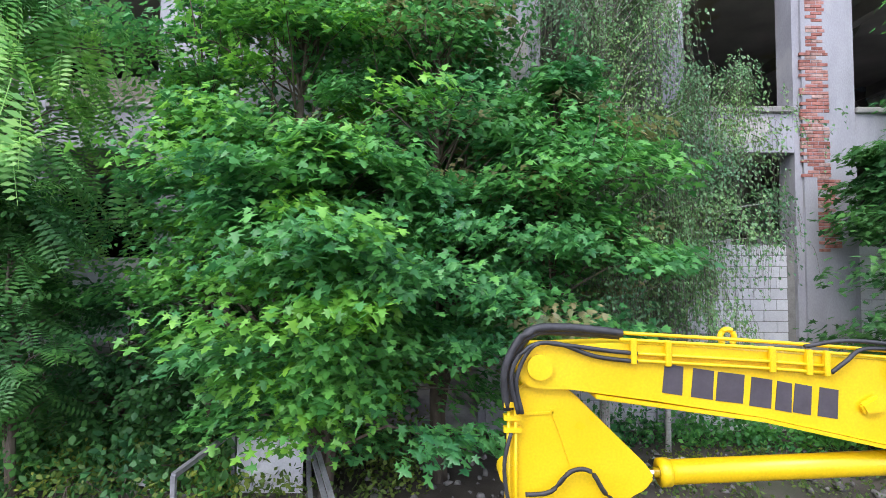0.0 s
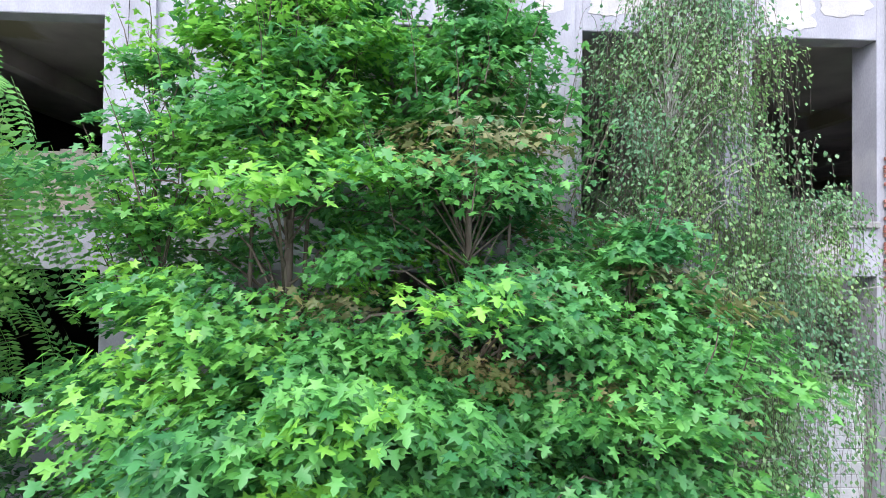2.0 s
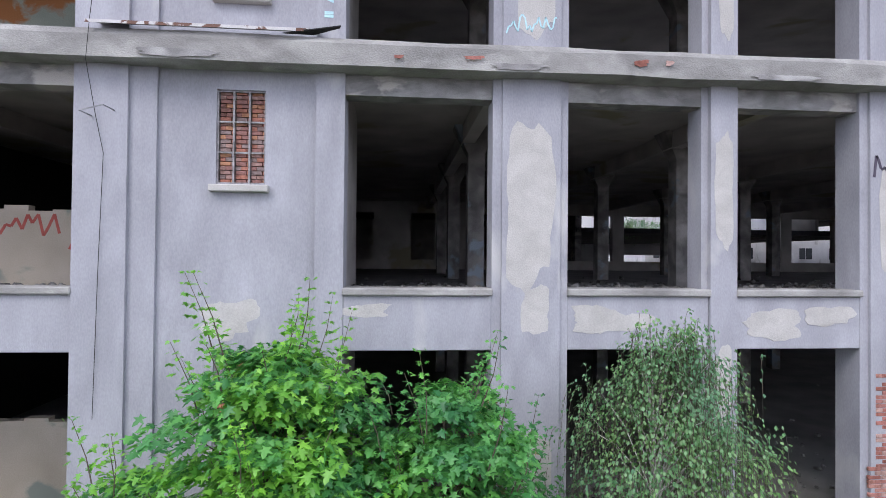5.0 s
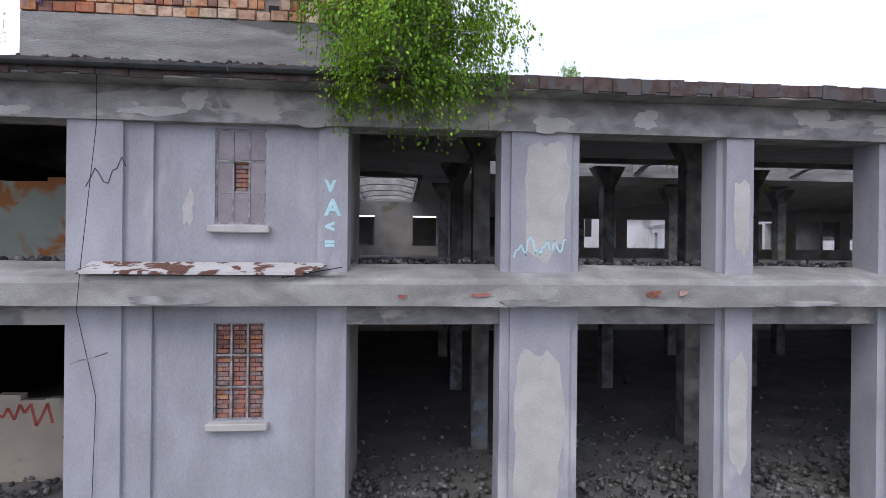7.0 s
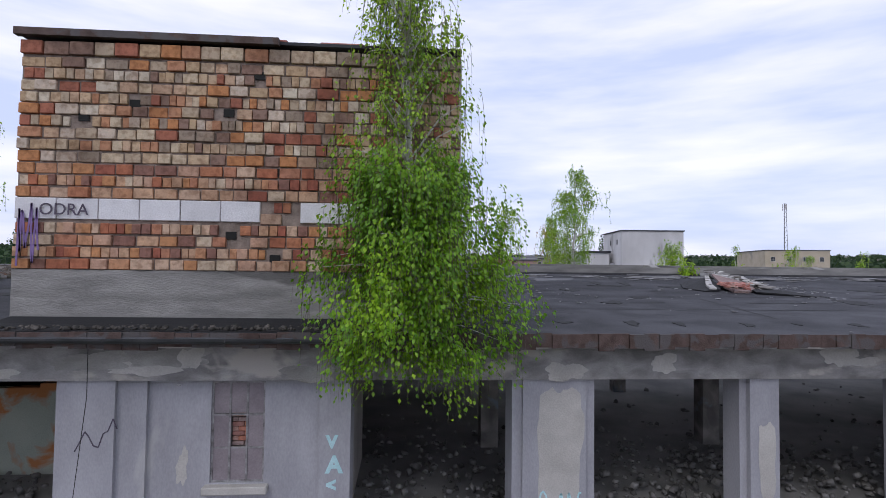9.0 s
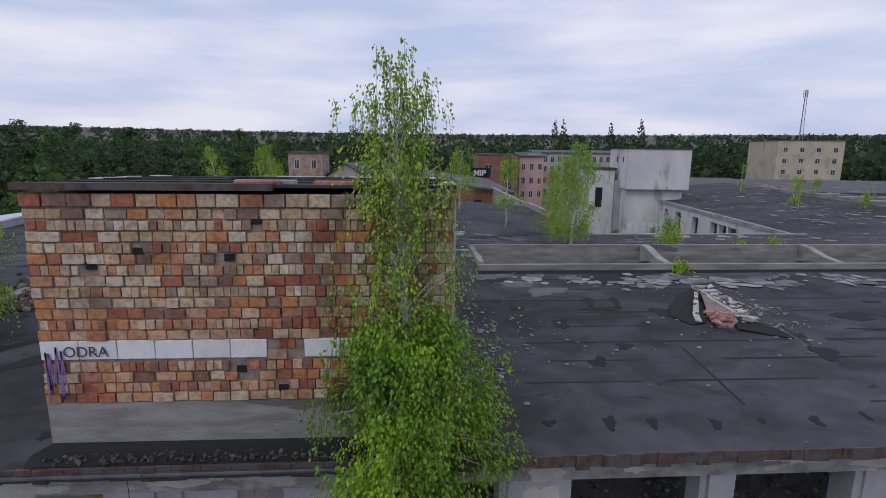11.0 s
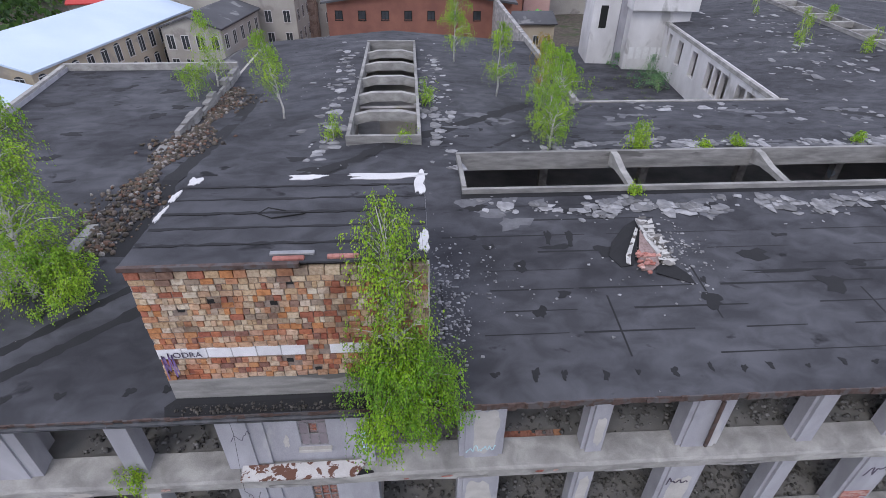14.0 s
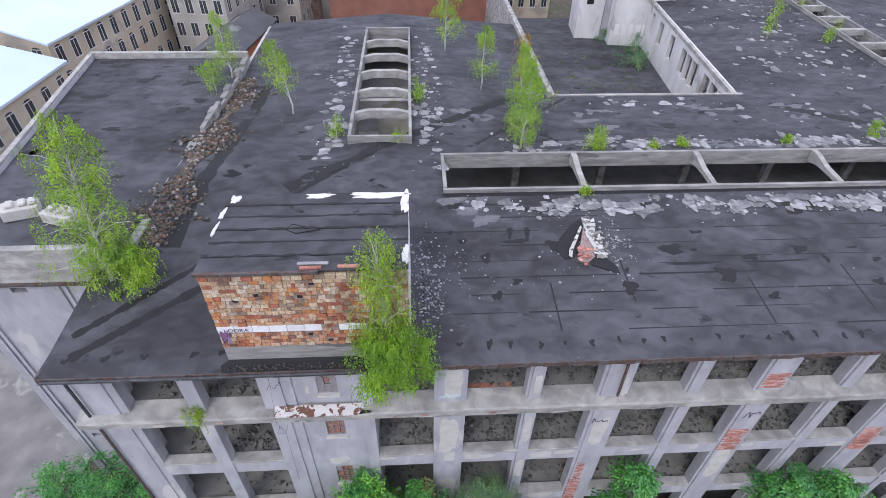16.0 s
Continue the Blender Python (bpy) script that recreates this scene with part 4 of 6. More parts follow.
wall_run("wing_inside", INNER, court, (27.6, 22.6), (30.0, 46.2), 0.2, 12.5, 17.0)
wall_run("eave_strip", CONCRETE, court, (25.42, 22.4), (25.42 + 2.4, 46.4), 0.3, 17.05, 17.35)
tower = tagged(new("tower"), "white concrete stair tower with a projecting top box", "tower", kind="structure")
box_part("tower_shaft", WHITE_WALL, tower, 23.9, 29.8, 46.5, 52.0, 11.0, 18.6, "white wall with worn lettering")
box_part("top_box", WHITE_WALL, tower, 23.7, 30.2, 45.8, 52.8, 18.4, 22.6, "white windowless box", bevel=0.04)
box_part("top_cap", BITUMEN, tower, 23.6, 30.3, 45.7, 52.9, 22.6, 22.7)
box_part("annex", WHITE_WALL, tower, 20.4, 23.2, 48.5, 53.2, GROUND, 20.3, bevel=0.04)
box_part("annex_cap", BITUMEN, tower, 20.3, 23.35, 48.4, 53.3, 20.3, 20.55)
wall_run("annex_pilaster", PLASTER, tower, (23.2, 48.2), (23.9, 48.2), 0.4, 11.0, 19.2)
for y in (47.2, 49.6):
    box_part("slot_window", DARK, tower, 23.67, 23.71, y, y + 0.28, 21.2, 21.75)
box_part("slot_window", DARK, tower, 21.2, 21.95, 48.46, 48.51, 16.2, 18.4)
WHITE_PAINT = material("white_lettering", (0.62, 0.62, 0.62), (0.72, 0.72, 0.72), 4.0, 0.8)
RED_PAINT = material("red_spray_paint", (0.42, 0.08, 0.06), (0.50, 0.12, 0.09), 4.0, 0.7)
DARK_PAINT = material("dark_spray_paint", (0.05, 0.04, 0.06), (0.10, 0.08, 0.12), 4.0, 0.7)
TEAL_PAINT = material("pale_cyan_spray_paint", (0.38, 0.62, 0.66), (0.52, 0.74, 0.78), 4.0, 0.7)


def letters(text, mat, x, y, z, size, label, category="graffiti", turn=0.0, sx=1.0, weight=0.0):
    cu = bpy.data.curves.new("graffiti", "FONT")
    cu.body, cu.size, cu.extrude, cu.offset = text, size, 0.003, weight
    tmp = new("graffiti", cu)
    dg = bpy.context.evaluated_depsgraph_get()
    me = bpy.data.meshes.new_from_object(tmp.evaluated_get(dg))
    bpy.data.objects.remove(tmp)
    ob = placed("graffiti", me, mat)
    ob.matrix_world = pose(x, y, z, 90, 0, turn) @ Matrix.Diagonal((sx, 1, 1, 1))
    return tagged(ob, label, category)


letters("AGES", WHITE_PAINT, 24.35, 46.44, 15.3, 1.55, "worn white painted capitals on a tower wall", "lettering", turn=-6)
for k in range(5):
    box_part("paint_bar", WHITE_PAINT, tower, 24.3 + 0.75 * k, 24.85 + 0.75 * k, 46.493, 46.499, 13.6, 14.8, "worn white paint")


PIVOT = Matrix.Translation((23.7, 45.8, 0))
tower.matrix_world = PIVOT @ Matrix.Rotation(radians(-6), 4, "Z") @ PIVOT.inverted()


def scrawl(mat, x, y, z, w, h, n, seed, label, thick=0.02):
    """A loose spray-painted scrawl of strokes lying on a wall facing -y."""
    g = np.random.default_rng(seed)
    bm = bmesh.new()
    px, pz = x, z
    for k in range(n):
        qx, qz = x + w * (k + 1) / n + g.uniform(-0.1, 0.1) * w / n, z + h * g.uniform(0, 1)
        dx, dz = qx - px, qz - pz
        l = math.hypot(dx, dz) or 1
        ox, oz = -dz / l * thick, dx / l * thick
        m = Matrix(((1, 0, 0, 0), (0, 0, -0.004, y), (0, 1, 0, 0), (0, 0, 0, 1)))
        prism(bm, [(px + ox, pz + oz), (px - ox, pz - oz), (qx - ox, qz - oz), (qx + ox, qz + oz)], m)
        px, pz = qx, qz
    return tagged(part("graffiti", bm, mat), label, "graffiti")


scrawl(DARK_PAINT, -4.05, -0.001, 15.6, 0.6, 0.5, 9, 3, "thin dark spray-painted tag on a pilaster", 0.009)
scrawl(RED_PAINT, -7.7, 2.596, 10.95, 1.6, 0.55, 15, 4, "red spray-painted tag on a cream wall", 0.028)
scrawl(RED_PAINT, -5.9, 2.596, 10.75, 1.2, 0.4, 9, 5, "red spray-painted tag on a cream wall", 0.028)
scrawl(TEAL_PAINT, 2.75, -0.006, 14.55, 0.9, 0.35, 22, 6, "pale cyan spray-painted tag on a pier", 0.014)
scrawl(material("violet_spray_paint", (0.16, 0.10, 0.26), (0.24, 0.16, 0.36), 4.0, 0.7), -4.95, -0.05, 18.35, 0.3, 0.95, 16, 7, "violet spray-painted scrawl on blocks", 0.014)
letters("ODRA", DARK_PAINT, -4.66, -0.052, 19.12, 0.25, "dark spray-painted tag on white blocks", "graffiti")
for k, s in enumerate("VA<="):
    letters(s, TEAL_PAINT, -0.36, 0.034, 15.6 - 0.28 * k - (0.1 if k else 0), 0.36 if s == "A" else 0.26, "pale cyan spray-painted sign on a pilaster", "graffiti", weight=0.014)
scrawl(DARK_PAINT, 9.6, -0.004, 12.2, 0.7, 0.4, 16, 8, "black spray-painted tag on a pier", 0.025)
scrawl(DARK_PAINT, 16.6, -0.004, 12.1, 0.7, 0.5, 14, 9, "black spray-painted tag on a pier", 0.03)

# A loose cable and bracket on the stair pilaster, and a downpipe.
bm = bmesh.new()
tube(bm, [(-3.63, -0.5, 17.42), (-3.68, -0.4, 16.5), (-3.9, -0.39, 14.3), (-3.95, -0.38, 13.7), (-3.98, -0.03, 12.9), (-3.85, -0.03, 12.3), (-3.9, -0.03, 10.5), (-3.95, -0.03, 8.0)], 0.005, 4)
tagged(part("cable", bm, DARK), "thin dark cable hanging down a pilaster", "cable")
bm = bmesh.new()
tube(bm, [(-4.05, -0.01, 12.9), (-4.05, -0.35, 12.9), (-3.7, -0.35, 13.0), (-3.7, -0.01, 13.0)], 0.012, 4)
tagged(part("bracket", bm, STEEL), "bent steel wire bracket on a pilaster", "bracket")
bm = bmesh.new()
tube(bm, [(10.15, -0.13, 16.6), (10.2, -0.13, 14.5)], 0.06, 8)
tagged(part("downpipe", bm, RUST), "rusty length of downpipe on a pier", "downpipe")
bm = bmesh.new()
tube(bm, [(-11.25, -0.12, 17.1), (-11.2, -0.12, 14.4)], 0.06, 8)
tagged(part("downpipe", bm, GUTTER), "pale downpipe on the corner pier", "downpipe")
bm = bmesh.new()
tube(bm, [(-11.2, -0.1, 13.7), (-11.15, -0.1, 5.0)], 0.06, 8)
tagged(part("downpipe", bm, RUST), "rusty downpipe on the corner pier", "downpipe")

# ---------------------------------------------------------------- things on the roof
def slope_plate(name, mat, parent, outline, lift, thick, label=""):
    bm = bmesh.new()
    top = [bm.verts.new((x, y, roof_z(x, y) + lift + h)) for x, y, h in outline]
    low = [bm.verts.new((x, y, roof_z(x, y) + lift + h - thick)) for x, y, h in outline]
    bm.faces.new(top), bm.faces.new(low[::-1])
    n = len(top)
    for k in range(n):
        bm.faces.new((low[k], low[(k + 1) % n], top[(k + 1) % n], top[k]))
    return part(name, bm, mat, parent, label)


stump = tagged(new("vent_stump"), "torn white and orange stump of a roof vent", "roof vent")
slope_plate("torn_felt", TAR, stump, [(9.95, 7.35, 0.06), (9.3, 6.9, 0.05), (8.55, 6.0, 0.03), (8.25, 5.3, 0.0), (8.5, 4.7, 0.0), (8.95, 4.75, 0.04), (9.3, 5.5, 0.12), (9.7, 6.6, 0.16)], 0.03, 0.03, "dark lifted roofing felt")
slope_plate("torn_felt", TAR, stump, [(9.75, 4.75, 0.06), (10.3, 4.75, 0.06), (10.7, 4.2, 0.03), (10.75, 3.75, 0.0), (10.2, 4.0, 0.02), (9.6, 4.3, 0.04)], 0.03, 0.03, "dark lifted roofing felt")
WHITE_RENDER = material("flaked_white_render", (0.34, 0.33, 0.32), (0.56, 0.545, 0.52), 3.0, 0.9, bump=0.5, stain=(0.10, 0.09, 0.08), stain_scale=4.5, stain_at=0.56, stain_soft=0.03)
slope_plate("white_plate", WHITE_RENDER, stump, [(9.8, 7.15, 0.24), (10.12, 7.1, 0.16), (10.3, 6.5, 0.18), (10.22, 6.1, 0.14), (10.42, 5.6, 0.12), (10.36, 5.2, 0.08), (10.45, 4.75, 0.04), (9.95, 4.65, 0.06), (9.9, 5.2, 0.18), (9.72, 5.9, 0.26), (9.74, 6.6, 0.3)], 0.03, 0.08, "broken white render plate")
slope_plate("orange_brickwork", INFILL, stump, [(9.68, 6.35, 0.28), (9.72, 5.8, 0.24), (9.9, 5.1, 0.16), (9.85, 4.7, 0.05), (9.5, 4.45, 0.02), (9.15, 4.5, 0.02), (9.2, 5.0, 0.08), (9.45, 5.7, 0.18)], 0.045, 0.06, "orange brick rubble")
slope_plate("white_strut", WHITE_RENDER, stump, [(9.62, 6.6, 0.2), (9.68, 6.5, 0.2), (8.95, 5.1, 0.1), (8.85, 4.75, 0.05), (8.72, 4.85, 0.05), (8.82, 5.2, 0.1)], 0.05, 0.05, "narrow strip of white render")
for k in range(26):
    u = k / 25
    cx, cy = 10.0 + 0.2 * u + rng.normal(0, 0.12), 7.0 - 2.3 * u + rng.normal(0, 0.08)
    o = blob(rng, rng.uniform(0.2, 0.5), rng.uniform(0.1, 0.24), 8, 0.35)
    h = 0.27 - 0.2 * u + rng.uniform(0, 0.05)
    slope_plate("shard", WHITE_RENDER if k % 3 else RUBBLE, stump, [(cx + a, cy + b, h + rng.uniform(-0.02, 0.03)) for a, b in o], 0.05, 0.025)
for k in range(22):
    cx, cy = 9.45 + rng.normal(0, 0.16), 4.95 + rng.normal(0, 0.3)
    slope_plate("brick_piece", RED_BRICK, stump, [(cx + a, cy + b, 0.1 + rng.uniform(0, 0.06)) for a, b in blob(rng, 0.22, 0.13, 6, 0.2)], 0.06, 0.05)
# Lapped seams of the roofing felt, and a tarry strip before the roof house.
bm = bmesh.new()
for k in range(10):
    y, x = 0.9 + 0.95 * k, 2.2 + rng.uniform(0, 2)
    while x < 40:
        l = rng.uniform(1.5, 6)
        if not (SKY_A[2] - 0.3 < y < SKY_A[3] + 0.3) and rng.random() < 0.75:
            w = rng.uniform(0.02, 0.05)
            v = [bm.verts.new((a, b, roof_z(a, b) + 0.004)) for a, b in ((x, y - w), (x + l, y - w * 0.6), (x + l, y + w * 0.6), (x, y + w))]
            bm.faces.new(v)
        x += l + rng.uniform(0, 2.5)
for k in range(9):
    x = 3.0 + 4.3 * k + rng.uniform(-1, 1)
    y0 = rng.uniform(0.3, 3)
    v = [bm.verts.new((a, b, roof_z(a, b) + 0.0035)) for a, b in ((x - 0.03, y0), (x + 0.03, y0), (x + 0.05, y0 + 2.5), (x - 0.02, y0 + 2.5))]
    bm.faces.new(v)
tagged(part("felt_seam", bm, TAR), "dark lapped seams of bitumen felt", "felt seams", kind="stuff")
slope_plate("tar_strip", TAR, light_a, [(3.3, 9.12, 0), (24.0, 9.2, 0), (44.1, 9.16, 0), (44.1, 9.36, 0.03), (24.0, 9.36, 0.03), (3.3, 9.36, 0.03)], 0.012, 0.04, "black tar band along a kerb")
slope_plate("tar_strip", TAR, edge, [(-5.2, -0.48, 0), (1.6, -0.48, 0), (1.75, -0.2, 0), (1.7, -0.04, 0.1), (-5.0, -0.04, 0.12), (-5.3, -0.2, 0)], 0.02, 0.05, "dark tar and debris strip")


def on_edge(m):
    return np.stack([rng.uniform(-5, 1.5, m), rng.uniform(-0.46, -0.05, m), np.full(m, 17.46)], 1)


tagged(rocks("debris", material("dark_debris", (0.03, 0.028, 0.025), (0.10, 0.09, 0.08), 5.0, 0.95, island=0.4), 500, on_edge, rng, 0.02, 0.09), "dark crumbs and dirt along a roof edge", "debris")


def flat_on_roof(name, mat, x, y, w, h, lift, rough, label, category, n=16):
    bm = bmesh.new()
    o = blob(rng, w, h, n, rough)
    top = [bm.verts.new((x + a, y + b, roof_z(x + a, y + b) + lift + 0.008)) for a, b in o]
    low = [bm.verts.new((x + a, y + b, roof_z(x + a, y + b) - 0.03)) for a, b in o]
    bm.faces.new(top)
    for i in range(n):
        bm.faces.new((low[i], low[(i + 1) % n], top[(i + 1) % n], top[i]))
    return tagged(part(name, bm, mat), label, category)


for k in range(22):
    flat_on_roof("tar_spot", TAR, 2.6 + 1.0 * k + rng.uniform(-0.15, 0.15), 0.35 + rng.uniform(-0.1, 0.12), rng.uniform(0.1, 0.22), rng.uniform(0.15, 0.4), 0.0, 0.4, "dark tar splash on bitumen roofing", "tar spot")["group"] = "tar spots along the eave"
for x, y in ((-11.0, 0.2), (-9.6, 0.25), (-8.2, 0.3), (-6.4, 0.35), (-5.4, 0.4)):
    flat_on_roof("tar_spot", TAR, x, y, 0.25, 0.25, 0.0, 0.4, "dark tar splash on bitumen roofing", "tar spot")["group"] = "tar spots along the eave"
for x, y, w, h in ((5.0, 4.9, 0.5, 0.5), (8.2, 5.6, 0.7, 0.5), (11.0, 3.0, 0.7, 0.6), (15.5, 3.6, 0.9, 0.7), (17.0, 4.6, 0.8, 0.3), (13.5, 5.2, 1.2, 0.5), (19.5, 5.0, 0.6, 0.5), (6.2, 3.5, 0.4, 0.3), (13.2, 8.2, 0.8, 0.5), (21.0, 7.9, 1.4, 0.9), (6.5, 5.9, 0.9, 0.25), (6.3, 6.5, 0.25, 0.7), (7.1, 6.4, 0.25, 0.8), (14.2, 4.3, 2.6, 0.14), (18.0, 4.3, 2.2, 0.12), (22.0, 3.0, 0.5, 0.3), (10.0, 14.8, 0.8, 0.8), (12.5, 16.5, 1.0, 0.6), (18.0, 17.0, 1.1, 0.7), (-4.0, 13.2, 0.9, 0.5), (-3.2, 11.9, 0.8, 0.4), (-16.0, 17.0, 0, 0)):
    if w:
        flat_on_roof("tar_patch", TAR, x, y, w, h, 0.0, 0.35, "dark tar patch on bitumen roofing", "tar patch")["group"] = "tar patches on the roof"
WORN = material("worn_grey_felt", (0.085, 0.085, 0.092), (0.15, 0.15, 0.16), 2.5, 0.9, bump=0.4)
for k in range(46):
    x, y = rng.uniform(3, 34), rng.choice([rng.uniform(1, 9), rng.uniform(13, 20)])
    flat_on_roof("tar_patch", TAR, x, y, rng.uniform(0.15, 0.7), rng.uniform(0.12, 0.45), 0.001, 0.45, "dark tar patch on bitumen roofing", "tar patch", 14)["group"] = "tar patches on the roof"
for k in range(70):
    x, y = rng.uniform(3.6, 36), rng.choice([rng.normal(8.5, 0.45), rng.normal(14.3, 0.7), rng.normal(19, 1.5)])
    if in_roof(x, y) and in_roof(x + 0.6, y + 0.4) and in_roof(x - 0.6, y - 0.4) and not 9.0 < y < 13.0:
        flat_on_roof("worn_patch", WORN, x, y, rng.uniform(0.5, 1.6), rng.uniform(0.3, 0.8), -0.002, 0.4, "worn grey patch of bare felt", "worn patch", 14)["group"] = "worn patches on the roof"
for k in range(24):
    x, y = rng.uniform(-21.5, -12), rng.uniform(8, 28)
    bm = bmesh.new()
    o = blob(rng, rng.uniform(0.3, 1.3), rng.uniform(0.2, 0.7), 14, 0.4)
    prism(bm, [(x + a, y + b) for a, b in o], Matrix(((1, 0, 0, 0), (0, 1, 0, 0), (0, 0, 0.03, 17.93), (0, 0, 0, 1))))
    if x > -19.0 - (y - 8) * 0.13:
        tagged(part("tar_patch", bm, TAR), "dark tar patch on bitumen roofing", "tar patch", "tar patches on the roof")
    else:
        bm.free()
# Darker sealing bands in the roof valleys.
for a, b, w in (((-4.5, 10.0), (8.4, 21.5), 0.7), ((-5.0, 8.6), (-0.5, 13.2), 0.3), ((12.6, 22.0), (5.5, 14.6), 0.25), ((-10.9, 0.3), (-5.1, 5.2), 0.4), ((-11.2, 1.3), (-6.0, 6.2), 0.3), ((-9.0, 6.0), (-8.2, 24.0), 0.7), ((26.5, 20.5), (36.0, 13.5), 0.8)):
    bm = bmesh.new()
    d = Vector((b[0] - a[0], b[1] - a[1]))
    side = Vector((-d.y, d.x)).normalized() * w * 0.5
    n = 40
    prev = None
    for i in range(n + 1):
        c = Vector(a) + d * i / n
        wob = 1 + rng.uniform(-0.35, 0.35)
        row = [bm.verts.new((q.x, q.y, roof_z(q.x, q.y) + dz)) for q, dz in ((c - side * wob, -0.02), (c - side * wob, 0.005), (c + side * wob, 0.005), (c + side * wob, -0.02))]
        if prev:
            for j in range(3):
                bm.faces.new((prev[j], row[j], row[j + 1], prev[j + 1]))
        prev = row
    tagged(part("sealing_band", bm, TAR), "dark band of sealing felt in a roof valley", "sealing band", "sealing bands on the roof")


def flakes(spots, per, low, high, mat, label, seed):
    g = np.random.default_rng(seed)
    p = []
    for x, y, sx, sy, n in spots:
        p.append(np.stack([g.normal(x, sx, n * per), g.normal(y, sy, n * per)], 1))
    p = np.concatenate(p)
    p = p[[in_roof(a, b) or (a > 27 and b > 24) for a, b in p]]
    z = np.array([roof_z(a, b) if not (a > 25.6 and b > 22.4) else roof_z(a - SKEW * (b - 22.4), b) for a, b in p])
    n = len(p)
    meshes = []
    size = low + (high - low) * g.random(n) ** 2.2
    s = np.c_[size[:, None] * g.uniform(0.55, 1.3, (n, 2)), np.full(n, 0.12)]
    angle = np.sort((np.arange(8) + g.uniform(-0.35, 0.35, 8)) * 2 * np.pi / 8)
    for kind_no in range(3):
        ring = np.stack([np.cos(angle), np.sin(angle)], 1) * g.uniform(0.28, 0.62, (8, 1))
        v = np.r_[np.c_[ring, np.full(8, 0.1)], np.c_[ring * 1.02, np.zeros(8)]]
        f = np.array([(i, 8 + i, 8 + (i + 1) % 8, (i + 1) % 8) for i in range(8)] + [(0, 1, 2, 3), (0, 3, 4, 7), (4, 5, 6, 7)])
        sel = np.arange(n) % 3 == kind_no
        k = int(sel.sum())
        vv = np.einsum("nij,kj->nki", turned(g, k, 0.025), v) * s[sel][:, None] + np.c_[p, z + 0.01][sel][:, None]
        meshes.append((vv.reshape(-1, 3), (f[None] + (np.arange(k) * 16)[:, None, None]).reshape(-1, 4)))
    base, faces = 0, []
    for v, f in meshes:
        faces.append(f + base)
        base += len(v)
    ob = placed("roof_flakes", array_mesh("roof_flakes", np.concatenate([m[0] for m in meshes]), np.concatenate(faces)), mat)
    return tagged(ob, label, "roofing flakes", kind="stuff")


flakes([(4.6 + 1.7 * k + 0.6 * math.sin(7.0 * k), 8.55 - 0.25 * (k % 3), 0.5, 0.3, 6 + 7 * (k % 3)) for k in range(16)] + [(9.6, 8.2, 0.7, 0.4, 14), (2.9, 19, 0.5, 3.8, 40), (-2.9, 20, 0.6, 4.2, 40), (2.7, 27.5, 0.7, 3.2, 24), (-3.2, 28, 0.8, 3.2, 22)], 2, 0.08, 0.85, FLAKE, "pale peeled sheets of roofing felt", 21)
flakes([(14 + 2.6 * k + 0.7 * math.sin(5.0 * k), 14.4, 0.8, 0.4, 14) for k in range(8)] + [(9.0, 14.3, 1.2, 0.8, 18), (18, 20.5, 4, 0.8, 18), (33, 29, 3, 4, 46), (35, 40, 3, 5, 46), (46, 32, 3, 5, 40), (33, 18, 5, 2, 24), (26, 8.2, 4, 0.4, 30)], 2, 0.1, 0.95, FLAKE, "pale peeled sheets of roofing felt", 22)
flakes([(2.3, 3.6, 0.35, 1.4, 120), (2.6, 2.6, 0.3, 0.5, 40), (3.3, 4.6, 0.6, 0.8, 40), (10.9, 5.6, 0.6, 0.8, 90), (5.2, 3.2, 1.6, 1.3, 16), (9.4, 5.0, 1.0, 1.2, 26)], 2, 0.03, 0.16, FLAKE, "small pale rubble strewn on bitumen roofing", 23)
flakes([(12, 8, 14, 4, 90), (0, 26, 6, 7, 60)], 1, 0.04, 0.16, FLAKE, "scattered pale chips on bitumen roofing", 24)
bm = bmesh.new()
tube(bm, [(-1.9, 2.3, 21.86), (-2.4, 2.5, 21.85), (-2.6, 2.2, 21.86), (-2.2, 1.95, 21.87), (-1.4, 2.15, 21.87)], 0.02, 4)
tagged(part("cable", bm, DARK), "loop of dark cable lying on a roof", "cable")
for x0, x1, y in ((-1.9, -0.9, 0.25), (-1.8, -1.1, 0.05), (-0.6, 0.1, 0.08)):
    bm = bmesh.new()
    box(bm, x0, x1, y, y + 0.13, 21.88, 21.97)
    bmesh.ops.bevel(bm, geom=bm.edges[:], offset=0.02, segments=1, affect="EDGES")
    tagged(part("loose_coping", bm, STEEL if y > 0.2 else RED_BRICK), "loose piece of coping on a roof edge", "coping piece")

# ---------------------------------------------------------------- trees and plants
lobes = [(0.0, -0.30), (0.40, -0.42), (0.23, -0.11), (0.69, 0.10), (0.21, 0.17), (0.24, 0.40)]
MAPLE = fan(lobes + [(0.0, 0.76)] + [(-x, y) for x, y in lobes[:0:-1]])
SMALL = fan([(0, -0.5), (0.34, -0.1), (0.2, 0.25), (0, 0.55), (-0.2, 0.25), (-0.34, -0.1)])
QUAD = (np.array([(0, -0.5, 0), (0.36, 0, 0.08), (0, 0.55, 0), (-0.36, 0, 0.08)]), np.array([(0, 1, 2, 3)]))
pin_v, pin_f = [], []
for k in range(9):
    y = -0.5 + k * 0.115
    for s in (-1, 1):
        n0, l = len(pin_v), 0.26 - 0.012 * abs(k - 3) ** 1.5
        pin_v += [(0, y, 0), (s * l * 0.5, y - 0.035, -0.01), (s * l, y + 0.02, -0.06), (s * l * 0.5, y + 0.045, -0.01)]
        pin_f.append((n0, n0 + 1, n0 + 2, n0 + 3))
n0 = len(pin_v)
